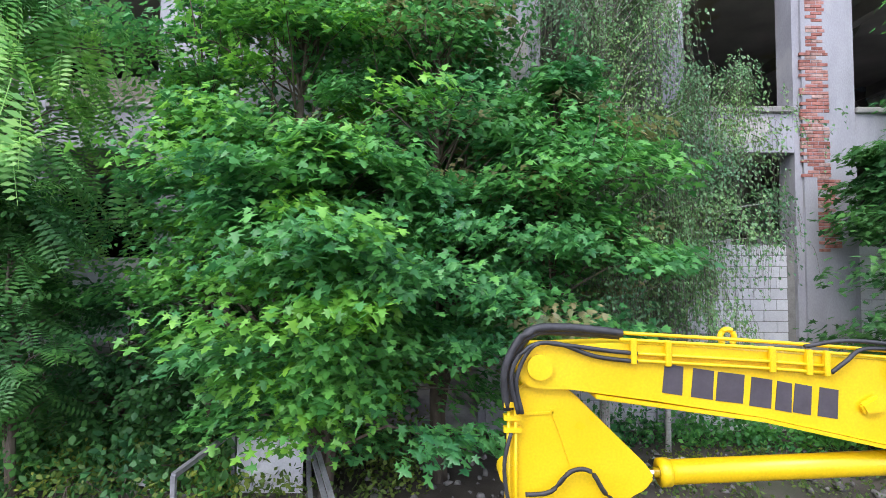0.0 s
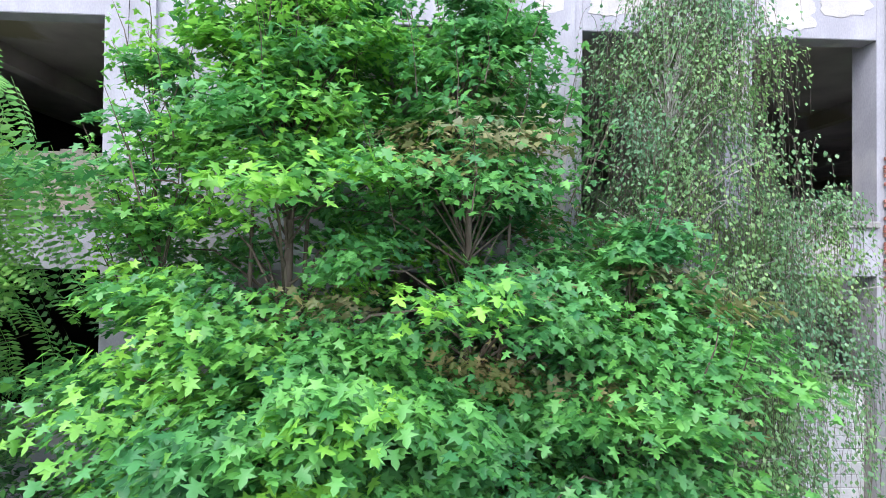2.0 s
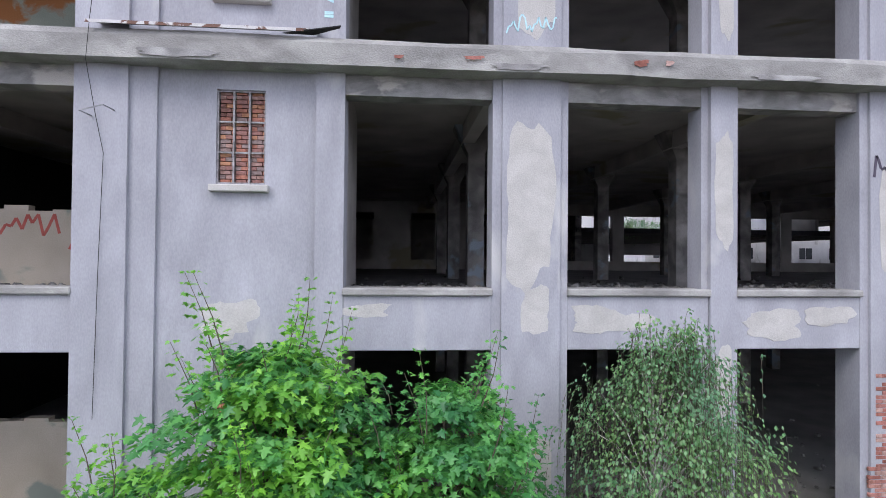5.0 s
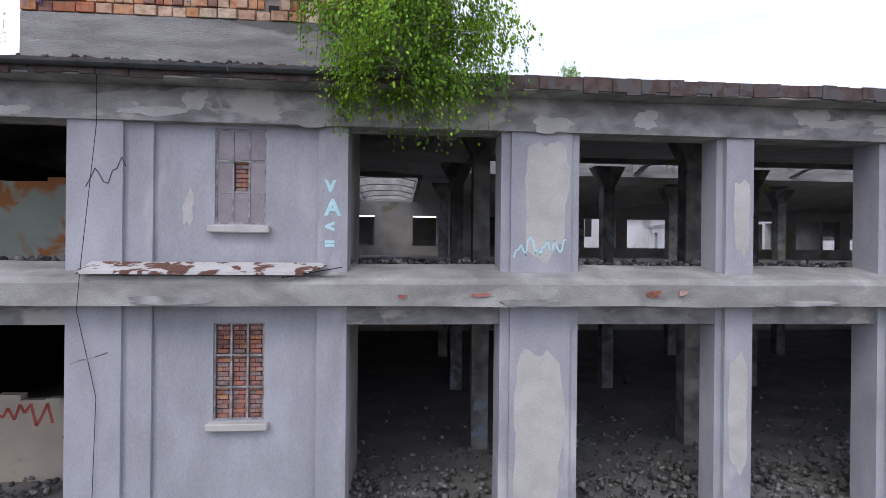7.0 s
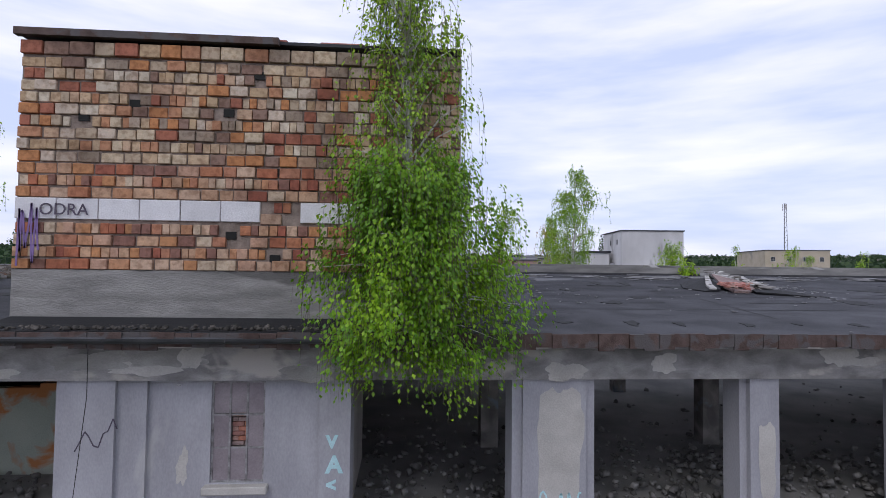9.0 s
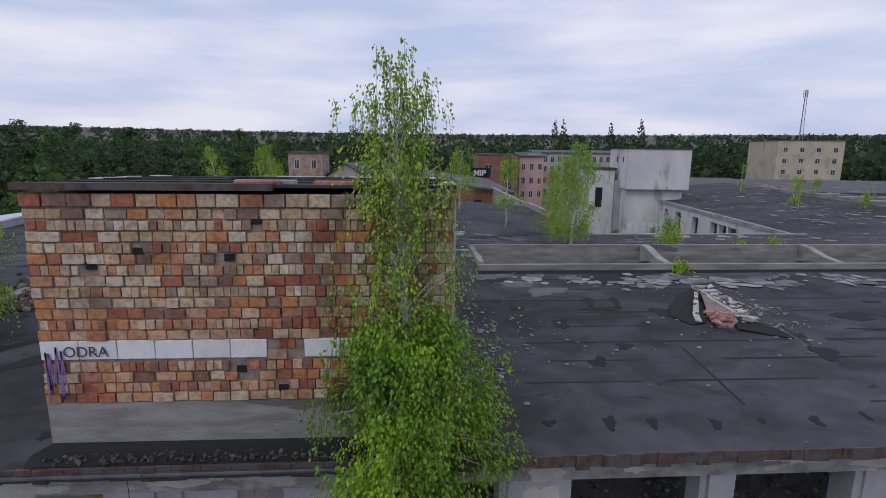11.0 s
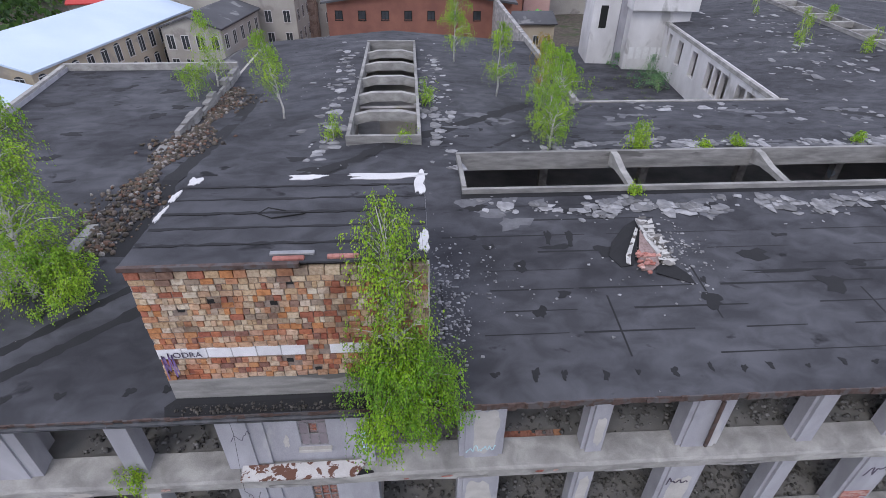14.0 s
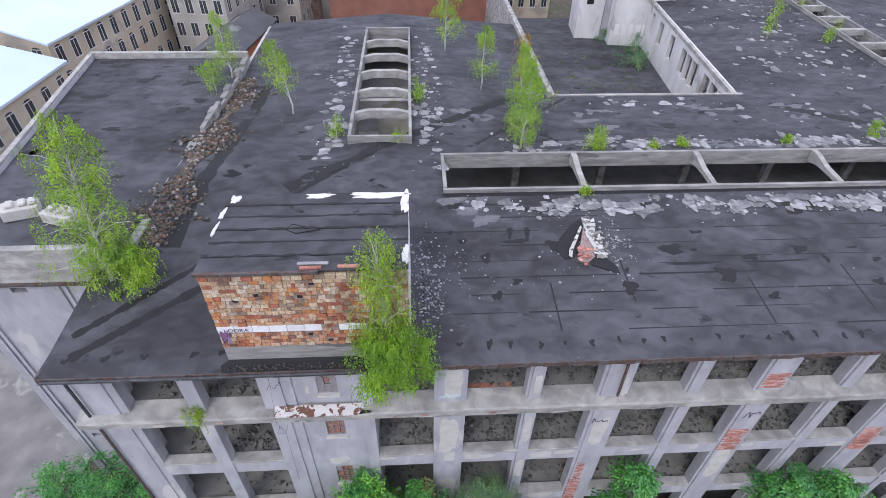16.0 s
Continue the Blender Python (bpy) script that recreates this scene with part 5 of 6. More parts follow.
pin_v += [(-0.006, -0.7, 0.01), (0.006, -0.7, 0.01), (0.004, 0.55, -0.02), (-0.004, 0.55, -0.02)]
pin_f.append((n0, n0 + 1, n0 + 2, n0 + 3))
PINNATE = (np.array(pin_v), np.array(pin_f))


def leaf_turns(g, out, droop, spread):
    """Leaves whose tips point outwards (unit headings out) and hang by about droop radians, tipped at random by spread."""
    n = len(out)
    a = np.arctan2(out[:, 1], out[:, 0]) + g.normal(0, 0.75, n)
    d = droop + g.normal(0, 0.55 * spread, n)
    r = g.normal(0, 0.7 * spread, n)
    tip = np.stack([np.cos(a) * np.cos(d), np.sin(a) * np.cos(d), -np.sin(d)], 1)
    side = np.stack([np.sin(a), -np.cos(a), np.zeros(n)], 1)
    up = np.cross(side, tip)
    x = side * np.cos(r)[:, None] + up * np.sin(r)[:, None]
    return np.stack([x, tip, np.cross(x, tip)], 2)


def hanging_twigs(g, c, r, count, per, hang):
    """Points along thin twigs that leave a clump outwards, bend over and hang down; twigs as (count, per, 3)."""
    start = np.array(c) + g.normal(0, 0.45, (count, 3)) * r
    a = g.uniform(0, 2 * np.pi, count)
    reach, drop = g.uniform(0.25, 0.9, count) * r, (0.35 + g.uniform(0, 1, count) ** 1.4) * hang
    u = np.linspace(0.05, 1, per)[None]
    w = reach[:, None] * (1 - np.exp(-2.2 * u))
    return np.stack([start[:, :1] + np.cos(a)[:, None] * w, start[:, 1:2] + np.sin(a)[:, None] * w, start[:, 2:] + 0.35 * reach[:, None] * np.sin(2.6 * u) - drop[:, None] * u ** 1.7], 2)


def twig_mesh(name, paths, thick):
    """Thin three-sided twigs along many paths of equal length: (count, per, 3)."""
    n, m, _ = paths.shape
    ring = thick * np.array([(1, 0, 0), (-0.5, 0.87, 0), (-0.5, -0.87, 0)])
    v = (paths[:, :, None] + ring * np.linspace(1, 0.4, m)[None, :, None, None]).reshape(-1, 3)
    f = []
    for k in range(m - 1):
        for j in range(3):
            f.append((3 * k + j, 3 * k + (j + 1) % 3, 3 * k + 3 + (j + 1) % 3, 3 * k + 3 + j))
    f = (np.array(f)[None] + (np.arange(n) * 3 * m)[:, None, None]).reshape(-1, 4)
    return array_mesh(name, v, f)


def tree(name, label, base, lean, height, radius, profile, clumps, per, leaf, size, mat, bark, seed, flat=0.36, clump=(0.45, 0.85),
         droop=0.5, spread=0.55, hang=0.0, extra=None, stems=1, group="", bias=(0, 0), shoots=0, young=None):
    """A tree: tapered trunk, limbs to every clump of the crown, and a crown of single leaves.
    profile: (share of the height, crown radius) from low to high."""
    g = np.random.default_rng(seed)
    t = tagged(new(name), label, "tree", group)
    t.location = base
    hs, rs = zip(*profile)
    top = Vector((lean[0], lean[1], height))
    trunk = bmesh.new()
    for s in range(stems):
        off = Vector((g.uniform(-0.5, 0.5), g.uniform(-0.3, 0.3), 0)) * (s > 0)
        pts = [Vector((0, 0, -0.15)) + off * 0.2]
        for k in range(1, 8):
            u = k / 7 * (1 if s == 0 else g.uniform(0.7, 0.9))
            pts.append(Vector((top.x * max(u, 0) ** 1.3, top.y * max(u, 0) ** 1.3, height * 0.97 * u)) + off * u * 2 + Vector((g.normal(0, 0.05), g.normal(0, 0.05), 0)))
        tube(trunk, pts, [radius * (1 - 0.9 * k / 7) * (1 if s == 0 else 0.7) for k in range(8)], 7)
    part("trunk", trunk, bark, t, smooth=True)
    limbs = bmesh.new()
    centres, places, twigs = [], [], []
    for k in range(clumps):
        u = g.uniform(hs[0], hs[-1])
        r = float(np.interp(u, hs, rs))
        a = g.uniform(0, 2 * math.pi)
        rr = r * math.sqrt(g.uniform(0.05, 1.0)) * g.uniform(0.5, 1.45)
        c = Vector((top.x * max(u, 0) ** 1.3 + bias[0] * u + rr * math.cos(a), top.y * max(u, 0) ** 1.3 + bias[1] * u + rr * math.sin(a), height * u))
        centres.append((c, g.uniform(*clump) * (0.4 + 0.6 * min(1, r / max(rs)))))
    for c, r in centres:
        u = max(0.05, c.z / height - g.uniform(0.03, 0.12))
        root = Vector((top.x * max(u, 0) ** 1.3, top.y * max(u, 0) ** 1.3, height * 0.97 * u))
        mid = root.lerp(c, 0.55) + Vector((0, 0, 0.12 * (c - root).length))
        tube(limbs, [root, mid, c], [radius * 0.32 * (1 - u) + 0.006, radius * 0.2 * (1 - u) + 0.005, 0.004], 4)
        if hang:
            tw = hanging_twigs(g, c, r, per // 10, 10, hang)
            twigs.append(tw)
            places.append(tw.reshape(-1, 3) + g.normal(0, 0.028, (per // 10 * 10, 3)))
        else:
            d = g.normal(0, 0.56, (per, 3)).clip(-1.1, 1.1)
            places.append(d * r * np.array((1, 1, flat)) + np.array(c))
    # Thin leafy shoots standing out of the top of the crown.
    tips = []
    for k in range(shoots):
        u, a = g.uniform(0.62, 1.0), g.uniform(0, 2 * math.pi)
        r = float(np.interp(u, hs, rs)) * g.uniform(0.3, 1.15)
        c = Vector((top.x * u ** 1.3 + r * math.cos(a), top.y * u ** 1.3 + r * math.sin(a), height * u))
        l = g.uniform(0.45, 1.15)
        d = Vector((0.35 * math.cos(a), 0.35 * math.sin(a), 1.0)) * l
        tube(limbs, [c, c + d * 0.5 + Vector((0.04, 0, 0)), c + d], [0.011, 0.007, 0.003], 4)
        for j in range(8):
            f = j / 7
            for e in range(5):
                w = g.uniform(0, 2 * math.pi)
                tips.append((*(c + d * f + Vector((math.cos(w), math.sin(w), 0.2)) * (0.26 - 0.17 * f) * g.uniform(0.4, 1)), 0.95 - 0.5 * f))
    part("branchwork", limbs, bark, t)["kind"] = "stuff"
    if tips:
        q = np.array(tips)
        ob = placed("shoot_leaves", scatter("shoot_leaves", *leaf, q[:, :3], leaf_turns(g, g.normal(0, 1, (len(q), 2)), droop, spread), q[:, 3:] * size), young or mat, t)
        ob["kind"] = "stuff"
    p = np.concatenate(places)
    n = len(p)
    sz = g.uniform(0.65, 1.25, (n, 1)) * size
    axis = np.clip(p[:, 2:] / height, 0, 1) ** 1.3 * np.array((top.x, top.y))
    tw = leaf_turns(g, p[:, :2] - axis, droop, spread)
    each = n // clumps
    cut = np.zeros(n, bool) if not extra else np.repeat(g.random(clumps) < extra[1], each) & (g.random(n) < 0.8)
    if twigs:
        ob = placed("twig_work", twig_mesh("twig_work", np.concatenate(twigs), 0.004 if size < 0.2 else 0.02), BARK, t)
        ob["kind"] = "stuff"
    for sel, m, nm in ((~cut, mat, "crown"), (cut, extra[0] if extra else None, "paler_leaves")):
        if sel.any():
            ob = placed(nm, scatter(nm, *leaf, p[sel], tw[sel], sz[sel]), m, t)
            ob["kind"] = "stuff"
    return t


maple_profile = [(0.2, 1.8), (0.3, 2.5), (0.5, 2.4), (0.72, 1.75), (0.86, 1.15), (0.98, 0.85)]
tree("maple_tree", "tall green maple growing against a derelict facade", (-0.75, -2.7, GROUND), (0.0, 1.3), 10.7, 0.13, maple_profile, 175, 165, MAPLE, 0.125, MAPLE_LEAF, BARK, 1, stems=3, extra=(YOUNG_LEAF, 0.55), shoots=60, young=YOUNG_LEAF, group="maples by the facade")
tree("maple_tree", "green maple with drying tan leaves before a facade", (1.7, -2.6, GROUND), (-0.1, 1.2), 9.9, 0.12, [(0.2, 1.7), (0.3, 2.3), (0.5, 2.1), (0.72, 1.7), (0.9, 1.25), (1.0, 0.8)], 150, 165, MAPLE, 0.122, MAPLE_LEAF, BARK, 2, stems=2, shoots=48, extra=(MAPLE_TAN, 0.2), group="maples by the facade")
tree("maple_tree", "slender young maple against a grey pilaster", (-2.1, -2.2, GROUND), (-0.5, 0.3), 8.9, 0.07, [(0.25, 1.1), (0.45, 1.0), (0.7, 0.7), (0.9, 0.5), (1.0, 0.3)], 38, 130, MAPLE, 0.12, MAPLE_LEAF, BARK, 3, shoots=34, young=YOUNG_LEAF, group="maples by the facade")
tree("maple_tree", "low spreading maple with large fresh leaves", (0.1, -3.5, GROUND), (0.0, -0.3), 5.2, 0.09, [(0.16, 1.6), (0.5, 2.1), (0.8, 1.6), (1.0, 0.5)], 105, 215, MAPLE, 0.135, MAPLE_LEAF, BARK, 4, stems=3, extra=(YOUNG_LEAF, 0.3), group="maples by the facade")
tree("maple_tree", "maple thicket with greyish leaves by a birch", (3.4, -3.0, GROUND), (0.2, 0.2), 6.6, 0.09, [(0.3, 1.4), (0.5, 1.7), (0.75, 1.3), (1.0, 0.4)], 70, 190, MAPLE, 0.122, MAPLE_LEAF, BARK, 5, stems=2, shoots=10, extra=(MAPLE_TAN, 0.22), group="maples by the facade")
tree("maple_tree", "dark maple growing before a brick pier", (10.6, -1.6, GROUND), (0.0, 0.0), 6.2, 0.1, [(0.1, 1.3), (0.5, 1.7), (0.8, 1.2), (1.0, 0.4)], 60, 180, MAPLE, 0.14, SHADED_LEAF, BARK, 6, group="maples by the facade")
tree("birch_tree", "slender birch with hanging twigs before a facade", (4.7, -1.6, GROUND), (0.1, 0.4), 10.9, 0.10, [(0.2, 1.1), (0.35, 1.6), (0.55, 1.7), (0.75, 1.5), (0.9, 1.1), (1.0, 0.4)], 150, 260, QUAD, 0.062, BIRCH_LEAF, BIRCH_BARK, 7, 0.6, (0.35, 0.7), 0.95, 0.6, 1.15, bias=(0.3, 0))
tree("birch_tree", "birch branches drooping over a sill beside a pier", (6.0, -1.2, GROUND), (1.0, 0.1), 7.2, 0.06, [(0.3, 0.8), (0.55, 1.5), (0.8, 1.7), (1.0, 0.7)], 90, 300, QUAD, 0.062, BIRCH_LEAF, BIRCH_BARK, 8, 0.7, (0.4, 0.75), 0.95, 0.6, 0.8)
tree("tree_of_heaven", "tree of heaven with long feathered leaves", (-5.2, -3.0, GROUND), (0.1, -0.2), 8.4, 0.1, [(0.4, 1.2), (0.6, 1.8), (0.85, 1.6), (1.0, 0.6)], 80, 14, PINNATE, 0.75, SUMAC_LEAF, BARK, 9, 0.6, (0.5, 0.9), 0.95, 0.5, stems=3, group="trees of heaven")
tree("tree_of_heaven", "young tree of heaven with feathered leaves", (-4.4, -3.4, GROUND), (-0.2, 0.0), 4.4, 0.07, [(0.3, 0.9), (0.6, 1.1), (1.0, 0.4)], 30, 12, PINNATE, 0.7, SHADED_LEAF, BARK, 10, 0.6, (0.4, 0.7), 0.5, 0.6, stems=2, group="trees of heaven")
tree("tree_of_heaven", "tree of heaven shading empty window bays", (-7.4, -2.2, GROUND), (0.0, 0.0), 7.4, 0.1, [(0.2, 1.3), (0.5, 1.8), (1.0, 0.6)], 70, 15, PINNATE, 0.75, SUMAC_LEAF, BARK, 11, 0.6, (0.5, 0.9), 0.95, 0.5, stems=2, group="trees of heaven")
for x, h, sd in ((12.3, 10.6, 20), (20.6, 9.6, 21), (23.5, 8.8, 22)):
    tree("maple_tree", "green maple growing close to the factory wall", (x, -1.7, GROUND), (0.0, 0.6), h, 0.11, [(0.25, 1.5), (0.5, 1.9), (0.75, 1.5), (0.92, 0.8), (1.0, 0.3)], 80, 110, SMALL, 0.17, MAPLE_LEAF, BARK, sd, group="maples by the facade")
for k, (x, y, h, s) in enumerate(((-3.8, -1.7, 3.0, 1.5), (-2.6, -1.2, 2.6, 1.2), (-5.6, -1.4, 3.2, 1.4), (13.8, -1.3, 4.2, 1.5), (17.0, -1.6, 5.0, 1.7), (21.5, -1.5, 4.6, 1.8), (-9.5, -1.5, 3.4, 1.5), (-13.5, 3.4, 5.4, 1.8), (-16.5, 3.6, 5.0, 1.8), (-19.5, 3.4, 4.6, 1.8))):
    tree("shrub", "dense dark green shrub at the foot of a wall", (x, y, GROUND), (0, 0), h, 0.05, [(0.15, s), (0.6, s), (1.0, 0.5 * s)], 34, 130, SMALL, 0.13, SHADED_LEAF if k < 3 else MAPLE_LEAF, BARK, 30 + k, 0.7, (0.35, 0.6), 0.4, 0.7, stems=3, group="shrubs by the wall")


def roof_tree(x, y, z, lean, h, r, n, seed, label, mat=ROOF_BIRCH_LEAF, low=0.2, size=0.07, per=110, hang=0.6):
    return tree("roof_birch", label, (x, y, z), lean, h, 0.012 + 0.011 * h, [(low, r * 0.9), (0.45, r * 1.1), (0.75, r * 0.9), (0.92, r * 0.6), (1.0, 0.25)], n, per, QUAD, size, mat, BIRCH_BARK, seed, 0.9, (0.25, 0.5), 1.0, 0.55, hang, group="birches on the roof")


roof_tree(0.85, -0.42, 17.35, (-0.1, -0.15), 6.5, 0.8, 100, 50, "slim bright birch rooted in a roof edge", per=105, size=0.06, hang=0.9)
tree("roof_birch", "bushy birch shoots hanging over a roof edge", (0.9, -0.5, 17.35), (0, -0.3), 2.5, 0.03, [(-0.1, 0.8), (0.05, 1.1), (0.3, 1.3), (0.7, 1.15), (1.0, 0.6)], 110, 320, QUAD, 0.063, BUSH_LEAF, BIRCH_BARK, 51, 0.8, (0.28, 0.55), 1.0, 0.55, 0.6, stems=3, group="birches on the roof")
roof_tree(-10.75, 4.0, 17.2, (-0.9, 2.6), 7.0, 1.6, 120, 52, "leaning birch at the corner of a roof parapet", per=160, hang=0.9)
roof_tree(-9.9, 3.8, 17.3, (0.5, 0.2), 2.3, 0.9, 40, 53, "low birch thicket at a roof parapet", per=230, low=0.1)
roof_tree(-10.9, 24.8, 17.9, (-0.2, 0), 4.6, 0.85, 34, 54, "young birch on rooftop rubble")
roof_tree(-11.4, 22.5, 17.9, (0, 0), 2.2, 0.7, 20, 55, "young birch on rooftop rubble")
roof_tree(-5.7, 19.1, 17.85, (-0.5, 0), 4.7, 0.95, 40, 56, "young two-stemmed birch on a bitumen roof", low=0.35)
roof_tree(6.7, 22.7, 17.85, (0.1, 0), 4.3, 0.8, 32, 57, "young birch on a bitumen roof", low=0.3)
roof_tree(8.1, 14.0, 18.1, (0.1, 0), 4.6, 0.85, 60, 58, "slim birch beside a roof light", low=0.15)
roof_tree(8.7, 17.1, 17.8, (0, 0), 4.4, 0.8, 44, 59, "slim birch beside a roof light", low=0.15)
roof_tree(9.8, 24.2, 17.55, (0, 0), 3.6, 0.6, 26, 60, "yellowing birch at a court edge", YELLOW_LEAF)
roof_tree(9.3, 21.6, 17.6, (0, 0), 3.8, 0.7, 30, 61, "young birch at a court edge")
roof_tree(4.6, 29.8, 18.0, (0.1, 0), 4.8, 1.0, 40, 62, "young birch on a bitumen roof", low=0.3)
roof_tree(12.4, 13.8, 18.1, (0, 0), 1.5, 0.38, 22, 63, "small dense birch seedling behind a roof light", low=0.08)
for k, (x, y, h) in enumerate(((-2.6, 15.6, 1.6), (2.3, 20.5, 1.5), (1.0, 14.8, 0.7), (17.6, 14.2, 0.7), (15.8, 13.9, 0.5), (10.5, 9.3, 0.35), (24.0, 14.2, 0.6), (30, 15, 1.2), (33, 33, 2.6), (35.5, 37, 2.4), (37, 31, 1.8), (36.4, 46, 3.0), (40, 40, 2.0))):
    roof_tree(x, y, roof_z(x, y) - 0.1, (0, 0), h, 0.22 * min(1.4, h), 9, 70 + k, "birch seedling rooted in roofing", low=0.1, per=120)
for k, (x, y, h) in enumerate(((26.2, 44, 2.2), (27.0, 48, 2.6), (25.2, 40, 1.6), (24, 48.5, 1.5), (17, 27, 1.0))):
    roof_tree(x, y, 12.45, (0, 0), h, 0.8, 22, 90 + k, "bushy birch in the court", low=0.1, mat=BIRCH_LEAF)
roof_tree(-7.1, -0.2, 14.2, (0, -0.1), 0.5, 0.25, 10, 96, "seedling rooted in a ledge", low=0.1, per=100)


def weeds(n, x0, x1, y0, y1, z, size, seed, mat, label, leaf=SMALL, rise=0.5):
    g = np.random.default_rng(seed)
    c = np.stack([g.uniform(x0, x1, n // 14 + 1), g.uniform(y0, y1, n // 14 + 1)], 1)
    p = c[g.integers(0, len(c), n)] + g.normal(0, 0.14, (n, 2))
    p = np.c_[p, z + g.uniform(0, rise, n) * g.uniform(0.3, 1, n)]
    ob = placed("weeds", scatter("weeds", *leaf, p, turned(g, n, 0.8), g.uniform(0.6, 1.2, (n, 1)) * size), mat)
    return tagged(ob, label, "weeds", kind="stuff")


weeds(9000, -9, 1.5, -4.0, -0.2, GROUND, 0.1, 1, GRASS_LEAF, "tangled weeds and grass by a wall", rise=0.7)
weeds(5000, -7, -1.2, -3.6, -1.6, GROUND, 0.14, 2, SHADED_LEAF, "weeds under the trees, darkened as if shaded", rise=1.1)
weeds(4200, 3.4, 12, -1.2, -0.05, GROUND, 0.12, 3, MAPLE_LEAF, "green weeds at the foot of a block wall", rise=0.75)
weeds(3200, 3, 12, -3.6, -1.2, GROUND, 0.07, 4, GRASS_LEAF, "sparse weeds on bare soil", rise=0.2)
weeds(7000, -24, -11.5, -1.5, 4.8, GROUND, 0.16, 5, MAPLE_LEAF, "weeds along a wall", rise=0.8)
weeds(1500, 23, 28, 40, 52, 12.5, 0.12, 6, MAPLE_LEAF, "weeds on a court roof", rise=0.6)
weeds(1800, 13, 25, 24, 44, 12.5, 0.1, 7, GRASS_LEAF, "thin weeds on a court roof", rise=0.3)


def strewn_soil(m):
    return np.stack([rng.uniform(-7, 12, m), rng.uniform(-5, -0.1, m), np.full(m, GROUND)], 1)


tagged(rocks("stones", RUBBLE, 900, strewn_soil, rng, 0.02, 0.14), "stones and broken mortar on bare soil", "stones")
for k in range(26):
    x, y, a, l = rng.uniform(-4.5, 0.5), rng.uniform(-3.2, -1.5), rng.uniform(0, 6.28), rng.uniform(0.6, 1.8)
    bm = bmesh.new()
    z = GROUND + rng.uniform(0.1, 0.35)
    tube(bm, [(x, y, z), (x + 0.5 * l * math.cos(a), y + 0.5 * l * math.sin(a), z + rng.uniform(0, 0.2)), (x + l * math.cos(a + 0.2), y + l * math.sin(a + 0.2), GROUND + 0.05)], [0.012, 0.009, 0.004], 4)
    tagged(part("dead_branch", bm, BARK), "dry broken branch lying on soil", "branch", "dead branches on the ground")
for x, y, w, h, mt, lb in ((-2.75, -2.9, 0.5, 0.3, BLOCK_WHITE, "crumpled white plastic sheet on soil"), (5.9, -2.0, 0.9, 0.35, BLOCK_WHITE, "dusty white board lying on soil"), (4.6, -0.9, 0.35, 0.3, BLOCK_WHITE, "white rubble piece by a wall")):
    bm = bmesh.new()
    bmesh.ops.create_grid(bm, x_segments=7, y_segments=6, size=0.5)
    for v in bm.verts:
        v.co = Vector((x + v.co.x * w, y + v.co.y * h, GROUND + 0.08 + 0.12 * noise.noise(Vector((v.co.x * 5, v.co.y * 5, x)))))
    ob = part("litter_sheet", bm, mt)
    ob.modifiers.new("thick", "SOLIDIFY").thickness = 0.01
    tagged(ob, lb, "litter")

tagged(box_part("pavement", PAVING, None, -70, -20.5, 4.0, 30.0, GROUND - 0.2, GROUND + 0.16), "worn grey paving with pale patches beside the wing", "pavement", kind="structure")

# ---------------------------------------------------------------- the yellow excavator arm
YELLOW = material("yellow_machine_paint", (0.78, 0.50, 0.006), (0.86, 0.58, 0.012), 2.0, 0.32, bump=0.03)
HOSE = material("black_rubber_hose", (0.02, 0.02, 0.022), (0.045, 0.045, 0.05), 10.0, 0.5, bump=0.2)
CHROME = material("chrome_rod", (0.6, 0.6, 0.6), (0.7, 0.7, 0.7), 5.0, 0.15, 1.0, bump=0)
DECAL = material("dark_grey_decal", (0.06, 0.05, 0.06), (0.08, 0.07, 0.08), 6.0, 0.5, bump=0)
digger = tagged(new("excavator_arm"), "bright yellow excavator boom and arm with black hoses", "excavator")


def plate(name, outline, y0, y1, mat=YELLOW, bevel=0.02, label=""):
    bm = bmesh.new()
    prism(bm, outline, Matrix(((1, 0, 0, 0), (0, 0, y1 - y0, y0), (0, 1, 0, 0), (0, 0, 0, 1))))
    if bevel:
        bmesh.ops.bevel(bm, geom=bm.edges[:], offset=bevel, segments=2, affect="EDGES")
    return part(name, bm, mat, digger, label)


elbow = [(2.74 + 0.24 * math.cos(a), 1.16 + 0.24 * math.sin(a)) for a in np.linspace(2.0, 4.6, 10)]
plate("boom", elbow + [(3.05, 0.93), (3.9, 0.82), (5.0, 0.66), (6.4, 0.36), (8.2, -0.25), (9.6, -1.0), (9.9, -0.5), (8.6, 0.6), (7.4, 1.08), (6.4, 1.22), (5.0, 1.32), (3.5, 1.40), (2.95, 1.38)], -5.78, -5.40)
plate("boom_flange", [(3.3, 0.885), (5.0, 0.655), (6.4, 0.355), (8.2, -0.26), (8.2, -0.30), (6.4, 0.32), (5.0, 0.62), (3.3, 0.845)], -5.82, -5.36, bevel=0.006)
plate("arm", [(2.46, 0.86), (2.62, 1.0), (2.9, 1.0), (3.12, 0.86), (3.86, 0.14), (3.93, 0.02), (3.84, -0.1), (3.6, -0.22), (3.2, -0.5), (2.95, -0.9), (2.8, -1.19), (2.4, -1.19), (2.42, -0.3)], -5.70, -5.46)
plate("arm_rib", [(2.86, 0.72), (2.9, 0.72), (3.12, 0.1), (3.08, 0.1)], -5.716, -5.702, bevel=0.003)
plate("arm_rib", [(2.56, 0.68), (2.9, 0.70), (2.9, 0.67), (2.56, 0.65)], -5.716, -5.702, bevel=0.003)
bm = bmesh.new()
tube(bm, [(2.74, -5.84, 1.16), (2.74, -5.34, 1.16)], 0.13, 20)
part("pivot_pin", bm, YELLOW, digger, smooth=False)
